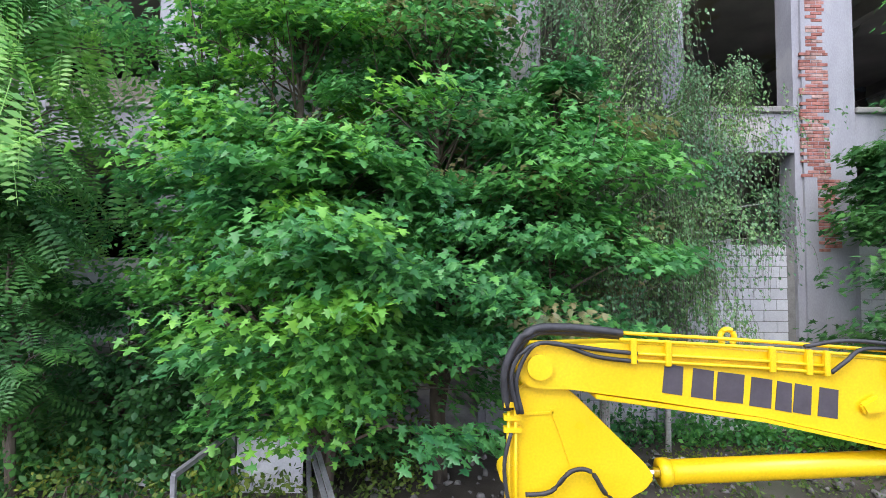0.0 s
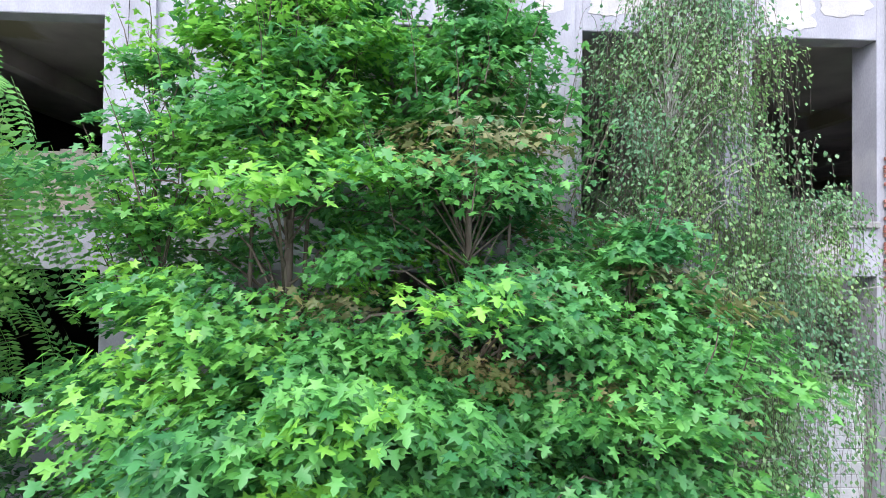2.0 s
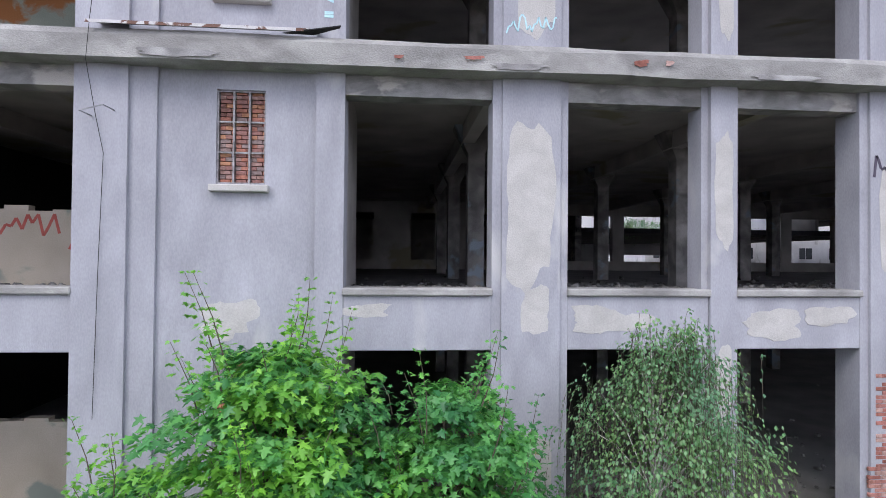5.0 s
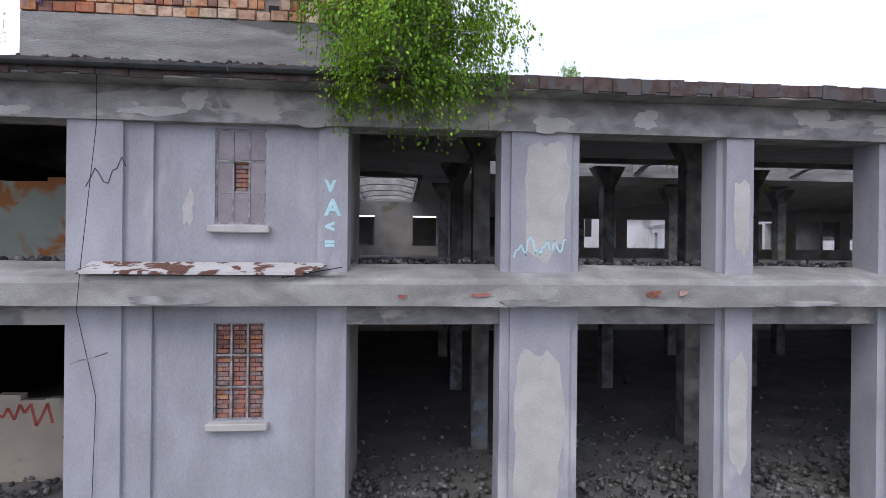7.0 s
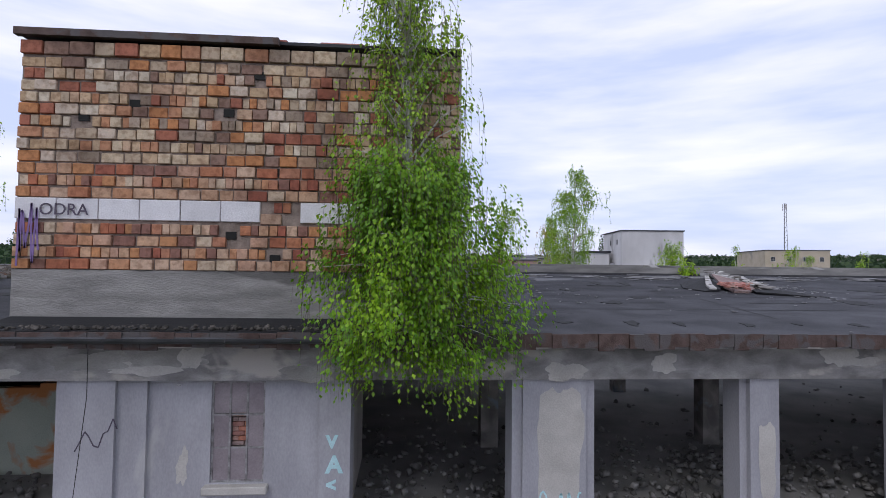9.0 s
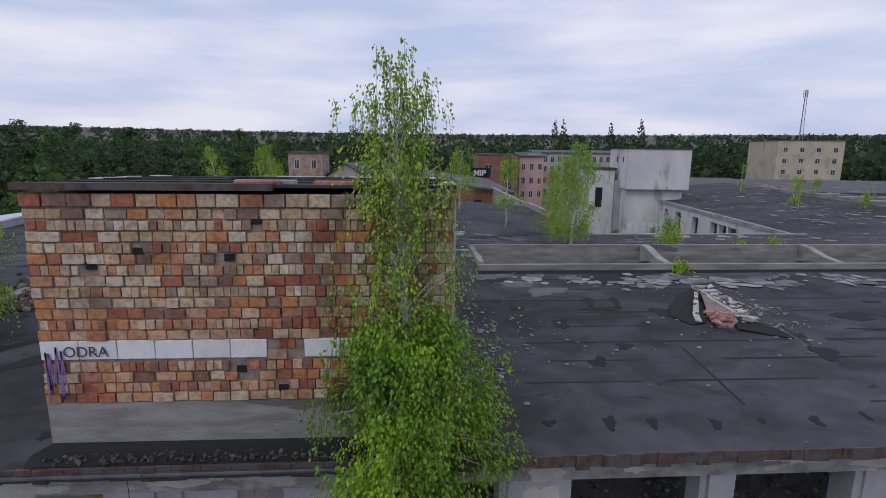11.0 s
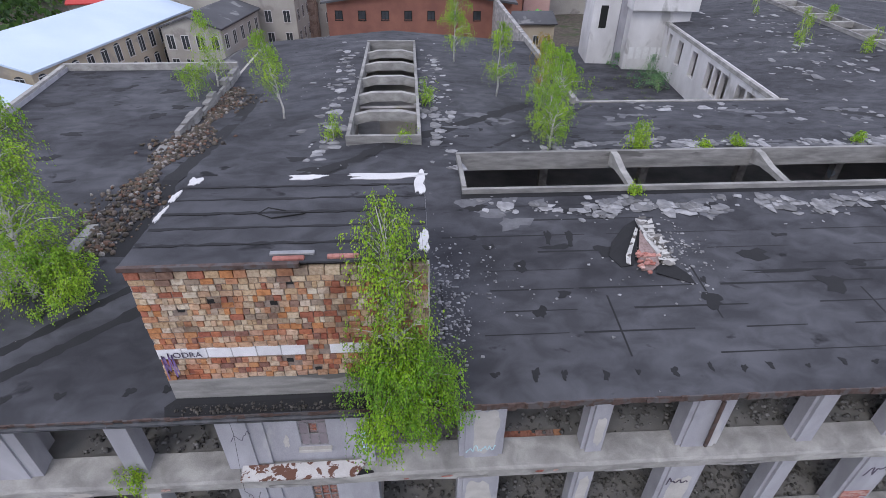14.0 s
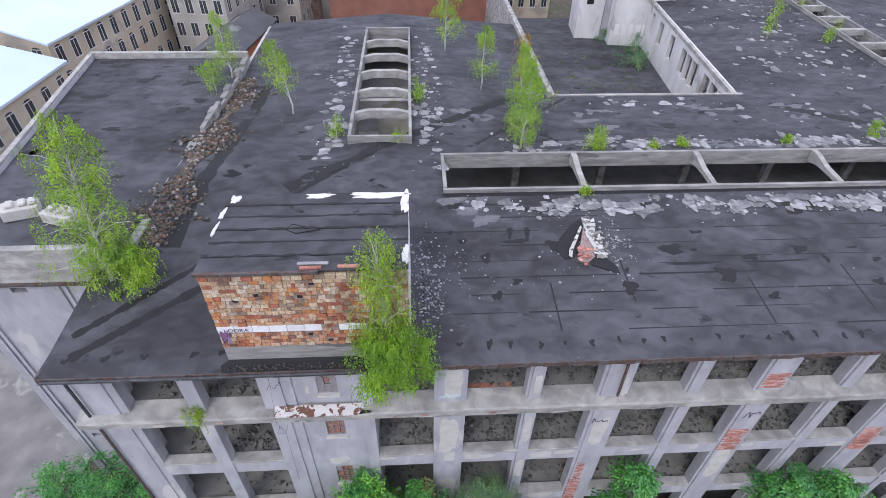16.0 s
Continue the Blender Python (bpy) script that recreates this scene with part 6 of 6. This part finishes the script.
bm = bmesh.new()
tube(bm, [(2.44, -5.72, 0.06), (2.44, -5.44, 0.06)], 0.1, 16)
part("pivot_pin", bm, YELLOW, digger)
bm = bmesh.new()
tube(bm, [(4.06, -5.58, 0.04), (9.3, -5.58, 0.28)], 0.125, 20)
tube(bm, [(4.02, -5.58, 0.038), (4.12, -5.58, 0.043)], 0.145, 20)
part("cylinder", bm, YELLOW, digger, smooth=True)
bm = bmesh.new()
tube(bm, [(3.8, -5.58, 0.028), (4.04, -5.58, 0.04)], 0.06, 14)
part("cylinder_rod", bm, CHROME, digger, "chrome piston rod", True)
bm = bmesh.new()
ring = [(4.75 + 0.075 * math.cos(a), -5.6, 1.44 + 0.085 * math.sin(a)) for a in np.linspace(-0.9, 4.05, 14)]
tube(bm, ring, 0.03, 8)
part("lifting_eye", bm, YELLOW, digger)
for dz, y in ((0.10, -5.72), (0.04, -5.80), (-0.09, -5.815), (-0.16, -5.815)):
    bm = bmesh.new()
    x0 = 3.55 if dz > 0 else 3.7
    x1 = 8.0 if dz > 0 else 5.6
    n = 8
    tube(bm, [(x0 + (x1 - x0) * k / n, y, float(np.interp(x0 + (x1 - x0) * k / n, (3.5, 5.0, 6.4, 7.4, 8.6), (1.40, 1.32, 1.22, 1.08, 0.6))) + dz) for k in range(n + 1)], 0.019, 8)
    part("oil_pipe", bm, YELLOW, digger, smooth=True)
for x in (3.65, 4.0, 5.05, 5.42, 5.6):
    z = float(np.interp(x, (3.5, 5.0, 6.4), (1.40, 1.32, 1.22)))
    bm = bmesh.new()
    box(bm, x, x + 0.06, -5.85, -5.785, z - 0.2, z + 0.06)
    bmesh.ops.bevel(bm, geom=bm.edges[:], offset=0.01, segments=1, affect="EDGES")
    part("pipe_clamp", bm, YELLOW, digger)
for pts, r in (([(2.42, -5.75, 0.72), (2.40, -5.78, 1.15), (2.62, -5.78, 1.50), (3.0, -5.75, 1.55), (3.6, -5.72, 1.49)], 0.045),
               ([(2.47, -5.72, 0.72), (2.46, -5.74, 1.15), (2.66, -5.74, 1.47), (3.0, -5.7, 1.50), (3.6, -5.68, 1.46)], 0.04),
               ([(2.52, -5.82, 0.70), (2.45, -5.84, 1.10), (2.62, -5.84, 1.36), (2.9, -5.83, 1.40), (3.3, -5.82, 1.27), (3.72, -5.82, 1.22)], 0.022),
               ([(2.56, -5.82, 0.70), (2.50, -5.84, 1.05), (2.68, -5.84, 1.38), (3.0, -5.83, 1.38), (3.4, -5.82, 1.33), (3.72, -5.82, 1.30)], 0.022),
               ([(2.45, -5.8, 0.5), (2.38, -5.82, 0.2), (2.42, -5.82, -0.15), (2.52, -5.8, -0.3)], 0.02),
               ([(2.6, -5.76, -0.12), (2.85, -5.78, -0.08), (3.05, -5.79, 0.12), (3.25, -5.79, 0.12), (3.4, -5.78, -0.1), (3.6, -5.76, -0.26)], 0.024),
               ([(5.66, -5.84, 1.12), (5.8, -5.86, 1.24), (6.0, -5.84, 1.36), (6.5, -5.8, 1.34)], 0.022),
               ([(5.4, -5.84, 1.38), (5.8, -5.84, 1.44), (6.3, -5.84, 1.40), (6.7, -5.82, 1.30)], 0.022),
               ([(6.36, -5.84, 1.30), (6.3, -5.86, 1.12), (6.4, -5.86, 0.95), (6.6, -5.84, 0.8)], 0.03)):
    bm = bmesh.new()
    fine = []
    P = [Vector(p) for p in pts]
    for i in range(len(P) - 1):
        p0, p1, p2, p3 = P[max(i - 1, 0)], P[i], P[i + 1], P[min(i + 2, len(P) - 1)]
        for s in range(5):
            u = s / 5
            fine.append(0.5 * (2 * p1 + (p2 - p0) * u + (2 * p0 - 5 * p1 + 4 * p2 - p3) * u * u + (3 * p1 - p0 - 3 * p2 + p3) * u ** 3))
    tube(bm, fine + [P[-1]], r, 8)
    part("hose", bm, HOSE, digger, "black hydraulic hose", True)
for x in (2.43, 2.50):
    bm = bmesh.new()
    tube(bm, [(x, -5.76, 0.78), (x, -5.76, -0.9)], 0.018, 8)
    part("oil_pipe", bm, YELLOW, digger, smooth=True)
bm = bmesh.new()
for z in (0.75, 0.62, 0.5):
    box(bm, 2.38, 2.56, -5.79, -5.70, z, z + 0.05)
part("pipe_clamp", bm, YELLOW, digger)
plate("hook_bracket", [(5.95, 0.80), (6.12, 0.90), (6.22, 0.84), (6.2, 0.72), (6.0, 0.70)], -5.85, -5.78, bevel=0.02)
# A row of plain dark shapes on the boom's side.
slope = math.radians(-7.5)
for k, (x, w) in enumerate(((3.98, 0.22), (4.27, 0.24), (4.52, 0.30), (4.86, 0.24), (5.12, 0.18), (5.30, 0.20), (5.55, 0.22))):
    z = 1.055 - (x - 3.98) * 0.145
    plate("decal_bar", [(x, z - 0.13 - 0.02), (x + w * 0.92, z - 0.15 - 0.03), (x + w, z + 0.11), (x + 0.03, z + 0.14)], -5.786, -5.781, DECAL, 0.0, "plain dark grey decal shape")

# A grey steel rack with a white board, standing on the soil.
rack = tagged(new("steel_rack"), "grey steel rack with a white board leaning on it", "rack")


def bar(a, b, r, mat=STEEL, name="rail"):
    bm = bmesh.new()
    tube(bm, [a, b], r, 4)
    return part(name, bm, mat, rack)


RX, RY, RT = -1.35, -3.2, -0.28
for a, b in (((-1.35, -3.1, GROUND), (-1.35, -3.1, RT)), ((-0.25, -3.0, GROUND), (-0.25, -3.0, RT + 0.08)), ((-1.5, -4.6, GROUND), (-1.5, -4.6, RT - 0.1)), ((0.55, -4.6, GROUND), (0.55, -4.6, RT - 0.75))):
    bar(a, b, 0.04, name="post")
for a, b in (((-1.35, -3.1, RT), (-0.25, -3.0, RT + 0.08)), ((-1.35, -3.1, RT), (-1.5, -4.6, RT - 0.1)), ((-0.25, -3.0, RT + 0.08), (0.55, -4.6, RT - 0.75)), ((-0.25, -3.0, RT - 0.2), (0.5, -4.6, RT - 0.9)), ((-0.25, -3.0, RT - 0.5), (0.2, -4.6, RT - 0.9))):
    bar(a, b, 0.045)
bm = bmesh.new()
prism(bm, [(-1.28, GROUND), (-0.30, GROUND), (-0.30, RT + 0.0), (-1.28, RT - 0.1)], Matrix(((1, 0, 0, 0), (0, 0, 0.03, -3.16), (0, 1, 0, 0), (0, 0, 0, 1))))
part("board", bm, BLOCK_WHITE, rack, "scuffed white board")

# ---------------------------------------------------------------- far buildings
GLASS = material("dark_window_glass", (0.03, 0.035, 0.04), (0.07, 0.08, 0.09), 0.6, 0.15, bump=0)
CREAM_WALL = material("cream_render", (0.42, 0.36, 0.27), (0.54, 0.47, 0.37), 0.3, 0.9, bump=0.1, stain=(0.34, 0.31, 0.27), stain_scale=0.25)
GREY_WALL = material("grey_render", (0.34, 0.32, 0.29), (0.46, 0.44, 0.40), 0.3, 0.9, bump=0.1, stain=(0.28, 0.26, 0.24), stain_scale=0.25)
BRICK_WALL = material("far_red_brick", (0.20, 0.085, 0.065), (0.28, 0.125, 0.09), 0.6, 0.9, bump=0.1)
PINK_WALL = material("pink_render", (0.46, 0.29, 0.27), (0.54, 0.36, 0.33), 0.4, 0.9, bump=0.1)
ORANGE_WALL = material("orange_render", (0.42, 0.16, 0.08), (0.52, 0.22, 0.11), 0.4, 0.9, bump=0.1)
BLUE_ROOF = material("pale_blue_sheet_roof", (0.46, 0.56, 0.68), (0.56, 0.65, 0.76), 0.15, 0.5, bump=0.05)
RED_ROOF = material("red_sheet_roof", (0.45, 0.03, 0.03), (0.55, 0.06, 0.05), 0.3, 0.6, bump=0.05)
DARK_ROOF = material("dark_felt_roof", (0.05, 0.05, 0.055), (0.10, 0.10, 0.11), 0.25, 0.8, bump=0.1, stain=(0.20, 0.20, 0.20), stain_scale=0.3, stain_at=0.6)


def house_block(name, label, wall, roof_mat, place, turn, w, d, z1, ridge=0.0, along="x", rows=(), columns=0, side_columns=0, win=(0.9, 1.4), over=0.4, pale=None, arch=False):
    """A building: walls, roof with overhang, and windows with frames on its front (-y) and its right side (+x)."""
    h = tagged(new(name), label, "building")
    h.matrix_world = pose(place[0], place[1], GROUND, 0, 0, turn)
    zt = z1 - GROUND
    box_part("wall", wall, h, 0, w, 0, d, -0.5, zt)
    bm = bmesh.new()
    o = over
    if ridge and along == "x":
        prism(bm, [(-o, zt - 0.02), (d * 0.5, zt + ridge), (d + o, zt - 0.02), (d + o, zt + 0.22), (d * 0.5, zt + ridge + 0.25), (-o, zt + 0.22)], Matrix(((0, 0, w + 2 * o, -o), (1, 0, 0, 0), (0, 1, 0, 0), (0, 0, 0, 1))))
        g = bmesh.new()
        prism(g, [(0, zt), (d, zt), (d * 0.5, zt + ridge)], Matrix(((0, 0, w - 0.02, 0.01), (1, 0, 0, 0), (0, 1, 0, 0), (0, 0, 0, 1))))
        part("gable", g, wall, h)
    elif ridge:
        prism(bm, [(-o, zt - 0.02), (w * 0.5, zt + ridge), (w + o, zt - 0.02), (w + o, zt + 0.22), (w * 0.5, zt + ridge + 0.25), (-o, zt + 0.22)], Matrix(((1, 0, 0, 0), (0, 0, d + 2 * o, -o), (0, 1, 0, 0), (0, 0, 0, 1))))
        g = bmesh.new()
        prism(g, [(0, zt), (w, zt), (w * 0.5, zt + ridge)], Matrix(((1, 0, 0, 0), (0, 0, d - 0.02, 0.01), (0, 1, 0, 0), (0, 0, 0, 1))))
        part("gable", g, wall, h)
    else:
        box(bm, -o * 0.5, w + o * 0.5, -o * 0.5, d + o * 0.5, zt, zt + 0.3)
    part("roof", bm, roof_mat, h)
    if not rows:
        return h
    bm = bmesh.new()
    ww, wh = win
    box(bm, 0, ww, -0.03, 0.02, 0, wh)
    if arch:
        prism(bm, [(ww * 0.5 + ww * 0.5 * math.cos(a), wh - 0.01 + 0.3 * math.sin(a)) for a in np.linspace(0, math.pi, 8)], Matrix(((1, 0, 0, 0), (0, 0, 0.05, -0.03), (0, 1, 0, 0), (0, 0, 0, 1))))
    pane = bpy.data.meshes.new("window")
    bm.to_mesh(pane)
    bm.free()
    pane.materials.append(GLASS)
    bm = bmesh.new()
    for a in ((-0.09, 0, -0.09, wh + 0.09), (ww, ww + 0.09, -0.09, wh + 0.09), (0, ww, wh, wh + 0.09), (-0.12, ww + 0.12, -0.17, -0.09), (ww * 0.5 - 0.03, ww * 0.5 + 0.03, 0, wh)):
        box(bm, a[0], a[1], -0.06, 0.02, a[2], a[3])
    fr = bpy.data.meshes.new("window_frame")
    bm.to_mesh(fr)
    bm.free()
    fr.materials.append(pale or WHITE_WALL)
    for z in rows:
        for n, span, side in ((columns, w, False), (side_columns, d, True)):
            for k in range(n):
                u = span * (k + 0.5) / n - ww * 0.5
                o1 = placed("window", pane, None, h)
                o1.location = (w, u, z) if side else (u, 0, z)
                o1.rotation_euler.z = math.pi / 2 if side else 0
                o2 = placed("window_frame", fr, None, o1)
    return h


house_block("long_works_building", "cream works building with arched windows and pale blue roof", CREAM_WALL, BLUE_ROOF, (-54.0, 51.0), -9, 16.0, 34.0, 12.0, 2.2, "y", (4.0, 7.6, 10.6,), 5, 13, (1.1, 1.9), arch=True)
house_block("works_building", "low cream works building with pale blue sheet roof", CREAM_WALL, BLUE_ROOF, (-53.2, 30.0), -3, 16.0, 17.5, 10.6, 2.0, "y", (1.3, 5.3, 8.8,), 4, 6, (1.2, 1.9), arch=True)
house_block("warehouse", "low warehouse with a red sheet roof", GREY_WALL, RED_ROOF, (-68.3, 112.0), 12, 26.0, 14.0, 7.4, 3.2, "x")
house_block("town_house", "grey four storey house with a dark hipped roof", GREY_WALL, DARK_ROOF, (-39.8, 86.0), -6, 14.0, 26.0, 13.5, 2.6, "y", (3.9, 7.5, 11.1,), 4, 8, (1.1, 1.7))
house_block("town_house", "derelict grey house with tall windows", GREY_WALL, DARK_ROOF, (-25.8, 84.0), -4, 9.0, 22.0, 13.5, 2.0, "y", (4.0, 7.6, 11.0,), 3, 7, (1.0, 1.7))
house_block("brick_stair_tower", "stair tower with striped red and white brick top", palette_material("striped_brick", [(0.34, 0.17, 0.13), (0.42, 0.31, 0.26)]), DARK_ROOF, (-21.4, 92.0), -4, 6.3, 6.0, 21.2, 0, "x", (8.9, 12.3, 19.7,), 2, 1, (0.8, 1.5))
house_block("long_house", "long grey house with a dark low roof", GREY_WALL, DARK_ROOF, (-14.8, 94.0), -8, 7.5, 30.0, 16.9, 2.4, "y", (0.9, 4.9, 8.9, 12.9, 15.5,), 2, 9, (1.0, 1.6))
house_block("orange_house", "orange rendered house with pale windows", ORANGE_WALL, DARK_ROOF, (-26.7, 56.0), -8, 6.0, 16.0, 7.5, 1.5, "y", (0.7, 4.1,), 3, 5, (1.1, 1.8))
house_block("grey_house", "grey derelict house above an orange one", GREY_WALL, DARK_ROOF, (-33.0, 70.0), -8, 8.5, 14.0, 11.8, 1.5, "y", (3.7, 7.1, 10.3,), 4, 5, (1.0, 1.8))
house_block("brick_hall", "wide red brick hall with a low dark roof", BRICK_WALL, DARK_ROOF, (-8.4, 59.5), -2, 22.3, 29.0, 16.8, 1.6, "y", (16.2,), 8, 6, (0.75, 0.9), 0.6, DARK)
house_block("ruined_house", "ruined brick house with an open wall", BRICK_WALL, DARK_ROOF, (17.5, 118.0), 0, 9.6, 10.0, 20.9, 0, "x", (13.3, 17.3,), 2, 2, (1.6, 2.6), 0.2, GREY_WALL)
house_block("pink_house", "pink rendered house with white windows", PINK_WALL, DARK_ROOF, (28.2, 122.0), 0, 6.2, 10.0, 20.6, 0.8, "x", (11.8, 15.2, 18.6,), 3, 2, (0.9, 1.5))
house_block("apartment_block", "long grey apartment block with rows of windows", GREY_WALL, DARK_ROOF, (35.3, 136.0), 3, 28.0, 12.0, 21.4, 0.6, "x", (8.3, 11.4, 14.5, 17.6, 20.2,), 14, 4, (1.0, 1.5))
house_block("office_block", "cream office block with few window strips", CREAM_WALL, DARK_ROOF, (129.5, 171.0), -14, 21.0, 26.5, 26.2, 0, "x", (16.0, 19.8, 23.6), 4, 5, (1.3, 1.5))
house_block("barn", "low brick shed with a blue-grey roof", BRICK_WALL, DARK_ROOF, (67.8, 122.0), 4, 20.0, 12.0, 12.6, 2.6, "x")
house_block("red_roof_house", "small house with a red tiled roof", CREAM_WALL, material("red_tiles", (0.38, 0.10, 0.06), (0.48, 0.16, 0.10), 1.0, 0.8), (64.0, 150.0), 8, 12.0, 10.0, 15.8, 4.0, "x")
house_block("flat_works_hall", "flat roofed works hall with dark felt roof", WHITE_WALL, DARK_ROOF, (37.0, 66.0), -8, 58.0, 34.0, 16.6, 0, "x", (11.9,), 14, 6, (1.8, 1.6))
house_block("flat_works_hall", "flat roofed works hall with pale walls", WHITE_WALL, DARK_ROOF, (62.8, 24.0), -8, 30.0, 36.0, 14.7, 0, "x")
house_block("small_house", "small cream house behind the court", CREAM_WALL, DARK_ROOF, (18.1, 84.0), 0, 8.0, 8.0, 9.1, 1.2, "x", (3.6, 7.1,), 4, 2, (0.9, 1.4))
house_block("far_house", "far white house among woods", WHITE_WALL, DARK_ROOF, (-114.7, 235.0), 5, 26.0, 12.0, 9.8, 0, "x", (4.8, 7.8,), 8, 2, (1.4, 1.6))
bm = bmesh.new()
prism(bm, [(14.6, 18.4), (18.6, 18.4), (18.6, 20.6), (14.6, 20.6)], Matrix(((1, 0, 0, 1.5), (0, 0, 0.2, 117.6), (0, 1, 0, -2.7), (0, 0, 0, 1))))
tagged(part("sign_board", bm, DARK), "dark board with white capitals on a ruined house", "sign")
letters("MIP", WHITE_PAINT, 16.3, 117.55, 16.1, 1.9, "white capitals on a dark board", "lettering", weight=0.05)
MX, MY = 141.0, 176.0
mast = tagged(new("radio_mast"), "tall slim steel lattice mast", "mast")
bm = bmesh.new()
for dx, dy in ((-0.5, -0.4), (0.5, -0.4), (0, 0.5)):
    tube(bm, [(MX + dx * 2.2, MY + dy * 2.2, GROUND), (MX + dx * 0.6, MY + dy * 0.6, 44)], 0.09, 4)
for k in range(23):
    z = 2 + 1.8 * k
    s = 2.2 - 1.6 * (z - GROUND) / 45
    tube(bm, [(MX - 0.5 * s, MY - 0.4 * s, z), (MX + 0.5 * s, MY - 0.4 * s, z + 1.8)], 0.05, 4)
part("lattice", bm, STEEL, mast)
bm = bmesh.new()
for a in (0, 2.1, 4.2):
    box(bm, MX + 0.7 * math.cos(a) - 0.12, MX + 0.7 * math.cos(a) + 0.12, MY + 0.7 * math.sin(a) - 0.1, MY + 0.7 * math.sin(a) + 0.1, 41.4, 43.8)
part("antenna", bm, WHITE_WALL, mast)


# ---------------------------------------------------------------- far woods
WOOD_LEAF = [leaf_material("wood_leaves_dark", (0.022, 0.060, 0.022), (0.060, 0.120, 0.042), 0.6),
             leaf_material("wood_leaves_green", (0.035, 0.090, 0.022), (0.090, 0.180, 0.045), 0.6),
             leaf_material("wood_leaves_fresh", (0.060, 0.140, 0.022), (0.140, 0.260, 0.050), 0.6)]


def woods(n, near, far, half_angle, low, high, card, per, seed, mat, label, skip=None):
    g = np.random.default_rng(seed)
    u = g.uniform(near ** 1.5, far ** 1.5, n) ** (1 / 1.5)
    a = g.uniform(-half_angle, half_angle, n)
    cx, cy = u * np.sin(a), u * np.cos(a) - 8
    ok = np.ones(n, bool) if skip is None else ~np.array([skip(x, y) for x, y in zip(cx, cy)])
    cx, cy = cx[ok], cy[ok]
    n = len(cx)
    h = g.uniform(low, high, n)
    rise = GROUND + 0.031 * np.maximum(0.0, np.hypot(cx, cy) - 170.0)
    r = h * g.uniform(0.26, 0.4, n)
    d = g.normal(0, 1, (n, per, 3))
    d /= np.linalg.norm(d, axis=2)[..., None]
    d *= g.uniform(0.65, 1.05, (n, per, 1))
    lump = 1 + 0.25 * np.sin(3 * np.arctan2(d[..., 1], d[..., 0]) + g.uniform(0, 6, (n, 1)))
    p = np.stack([cx[:, None] + d[..., 0] * r[:, None] * lump, cy[:, None] + d[..., 1] * r[:, None] * lump, rise[:, None] + h[:, None] * 0.58 + d[..., 2] * h[:, None] * 0.42], 2).reshape(-1, 3)
    m = len(p)
    ob = placed("woods", scatter("woods", *QUAD, p, turned(g, m, 0.9), np.repeat(r, per)[:, None] * g.uniform(0.6, 1.3, (m, 1)) * card), mat)
    return tagged(ob, label, "woods", kind="stuff")


def built_up(x, y):
    return (-62 < x < 95 and y < 118) or (-75 < x < -40 and 105 < y < 130) or (12 < x < 175 and 112 < y < 205 and not (60 < x < 92 and y > 165)) or (-122 < x < -88 and 215 < y < 250)


woods(70, 95, 190, 1.0, 12, 19, 0.22, 260, 11, WOOD_LEAF[0], "dense dark green trees behind the works", built_up)
woods(60, 90, 190, 1.0, 12, 20, 0.22, 260, 15, WOOD_LEAF[1], "green trees behind the works", built_up)
woods(22, 90, 180, 1.0, 9, 15, 0.22, 260, 16, WOOD_LEAF[2], "fresh green trees behind the works", built_up)
woods(900, 180, 520, 0.95, 14, 22, 0.5, 80, 12, FAR_LEAF, "wide dark woods", built_up)
woods(1500, 480, 2600, 0.95, 14, 22, 0.9, 22, 13, FAR_LEAF, "far woods to the skyline")
woods(60, 30, 130, 0.9, 6, 11, 0.3, 160, 14, MAPLE_LEAF, "green trees between the buildings", lambda x, y: not ((12 < x < 34 and 60 < y < 116) or (-70 < x < -56 and y > 60) or (56 < x < 62 and y > 110)))
for x, y, h in ((61, 210, 36), (65, 212, 36), (85, 211, 35), (97, 209, 36.5), (-30, 190, 26), (-8, 200, 25)):
    g = np.random.default_rng(int(x + 100))
    t = tagged(new("poplar"), "tall slim dark poplar", "tree", "poplars on the skyline")
    t.location = (x, y, GROUND)
    bm = bmesh.new()
    tube(bm, [(0, 0, 0), (0, 0, h * 0.95)], [0.35, 0.05], 6)
    part("trunk", bm, BARK, t)
    d = g.normal(0, 1, (420, 3))
    d /= np.linalg.norm(d, axis=1)[:, None]
    p = d * np.array((1.8, 1.8, h * 0.45)) * g.uniform(0.7, 1, (420, 1)) + np.array((0, 0, h * 0.55))
    ob = placed("crown", scatter("crown", *QUAD, p, turned(g, 420, 0.9), g.uniform(0.7, 1.4, (420, 1))), FAR_LEAF, t)
    ob["kind"] = "stuff"

# Tall single trees behind the works, in front of the woods.
WOOD_LABEL = ("tall dark broadleaf tree behind the works", "tall green broadleaf tree behind the works", "fresh light green broadleaf tree behind the works")
for k in range(46):
    x = -150 + 148 * ((k * 0.618) % 1.0)
    y = 124 + 95 * rng.random() + (14 if x > -45 else 0)
    tone = (0, 1, 0, 1, 0, 2)[k % 6]
    h = rng.uniform(19, 30) * (0.7 if tone == 2 else 1.0)
    r = h * rng.uniform(0.2, 0.28)
    tree("broadleaf_tree", WOOD_LABEL[tone], (x, y, GROUND + 0.031 * max(0.0, math.hypot(x, y) - 170.0) - 0.1), (rng.uniform(-1, 1), 0), h, 0.35,
         [(0.15, r * 0.8), (0.4, r), (0.65, r * 0.9), (0.85, r * 0.6), (1.0, r * 0.15)], 46, 46, QUAD, 0.75, WOOD_LEAF[tone], BARK, 300 + k, 0.7, (1.6, 3.0), group="tall trees behind the works")
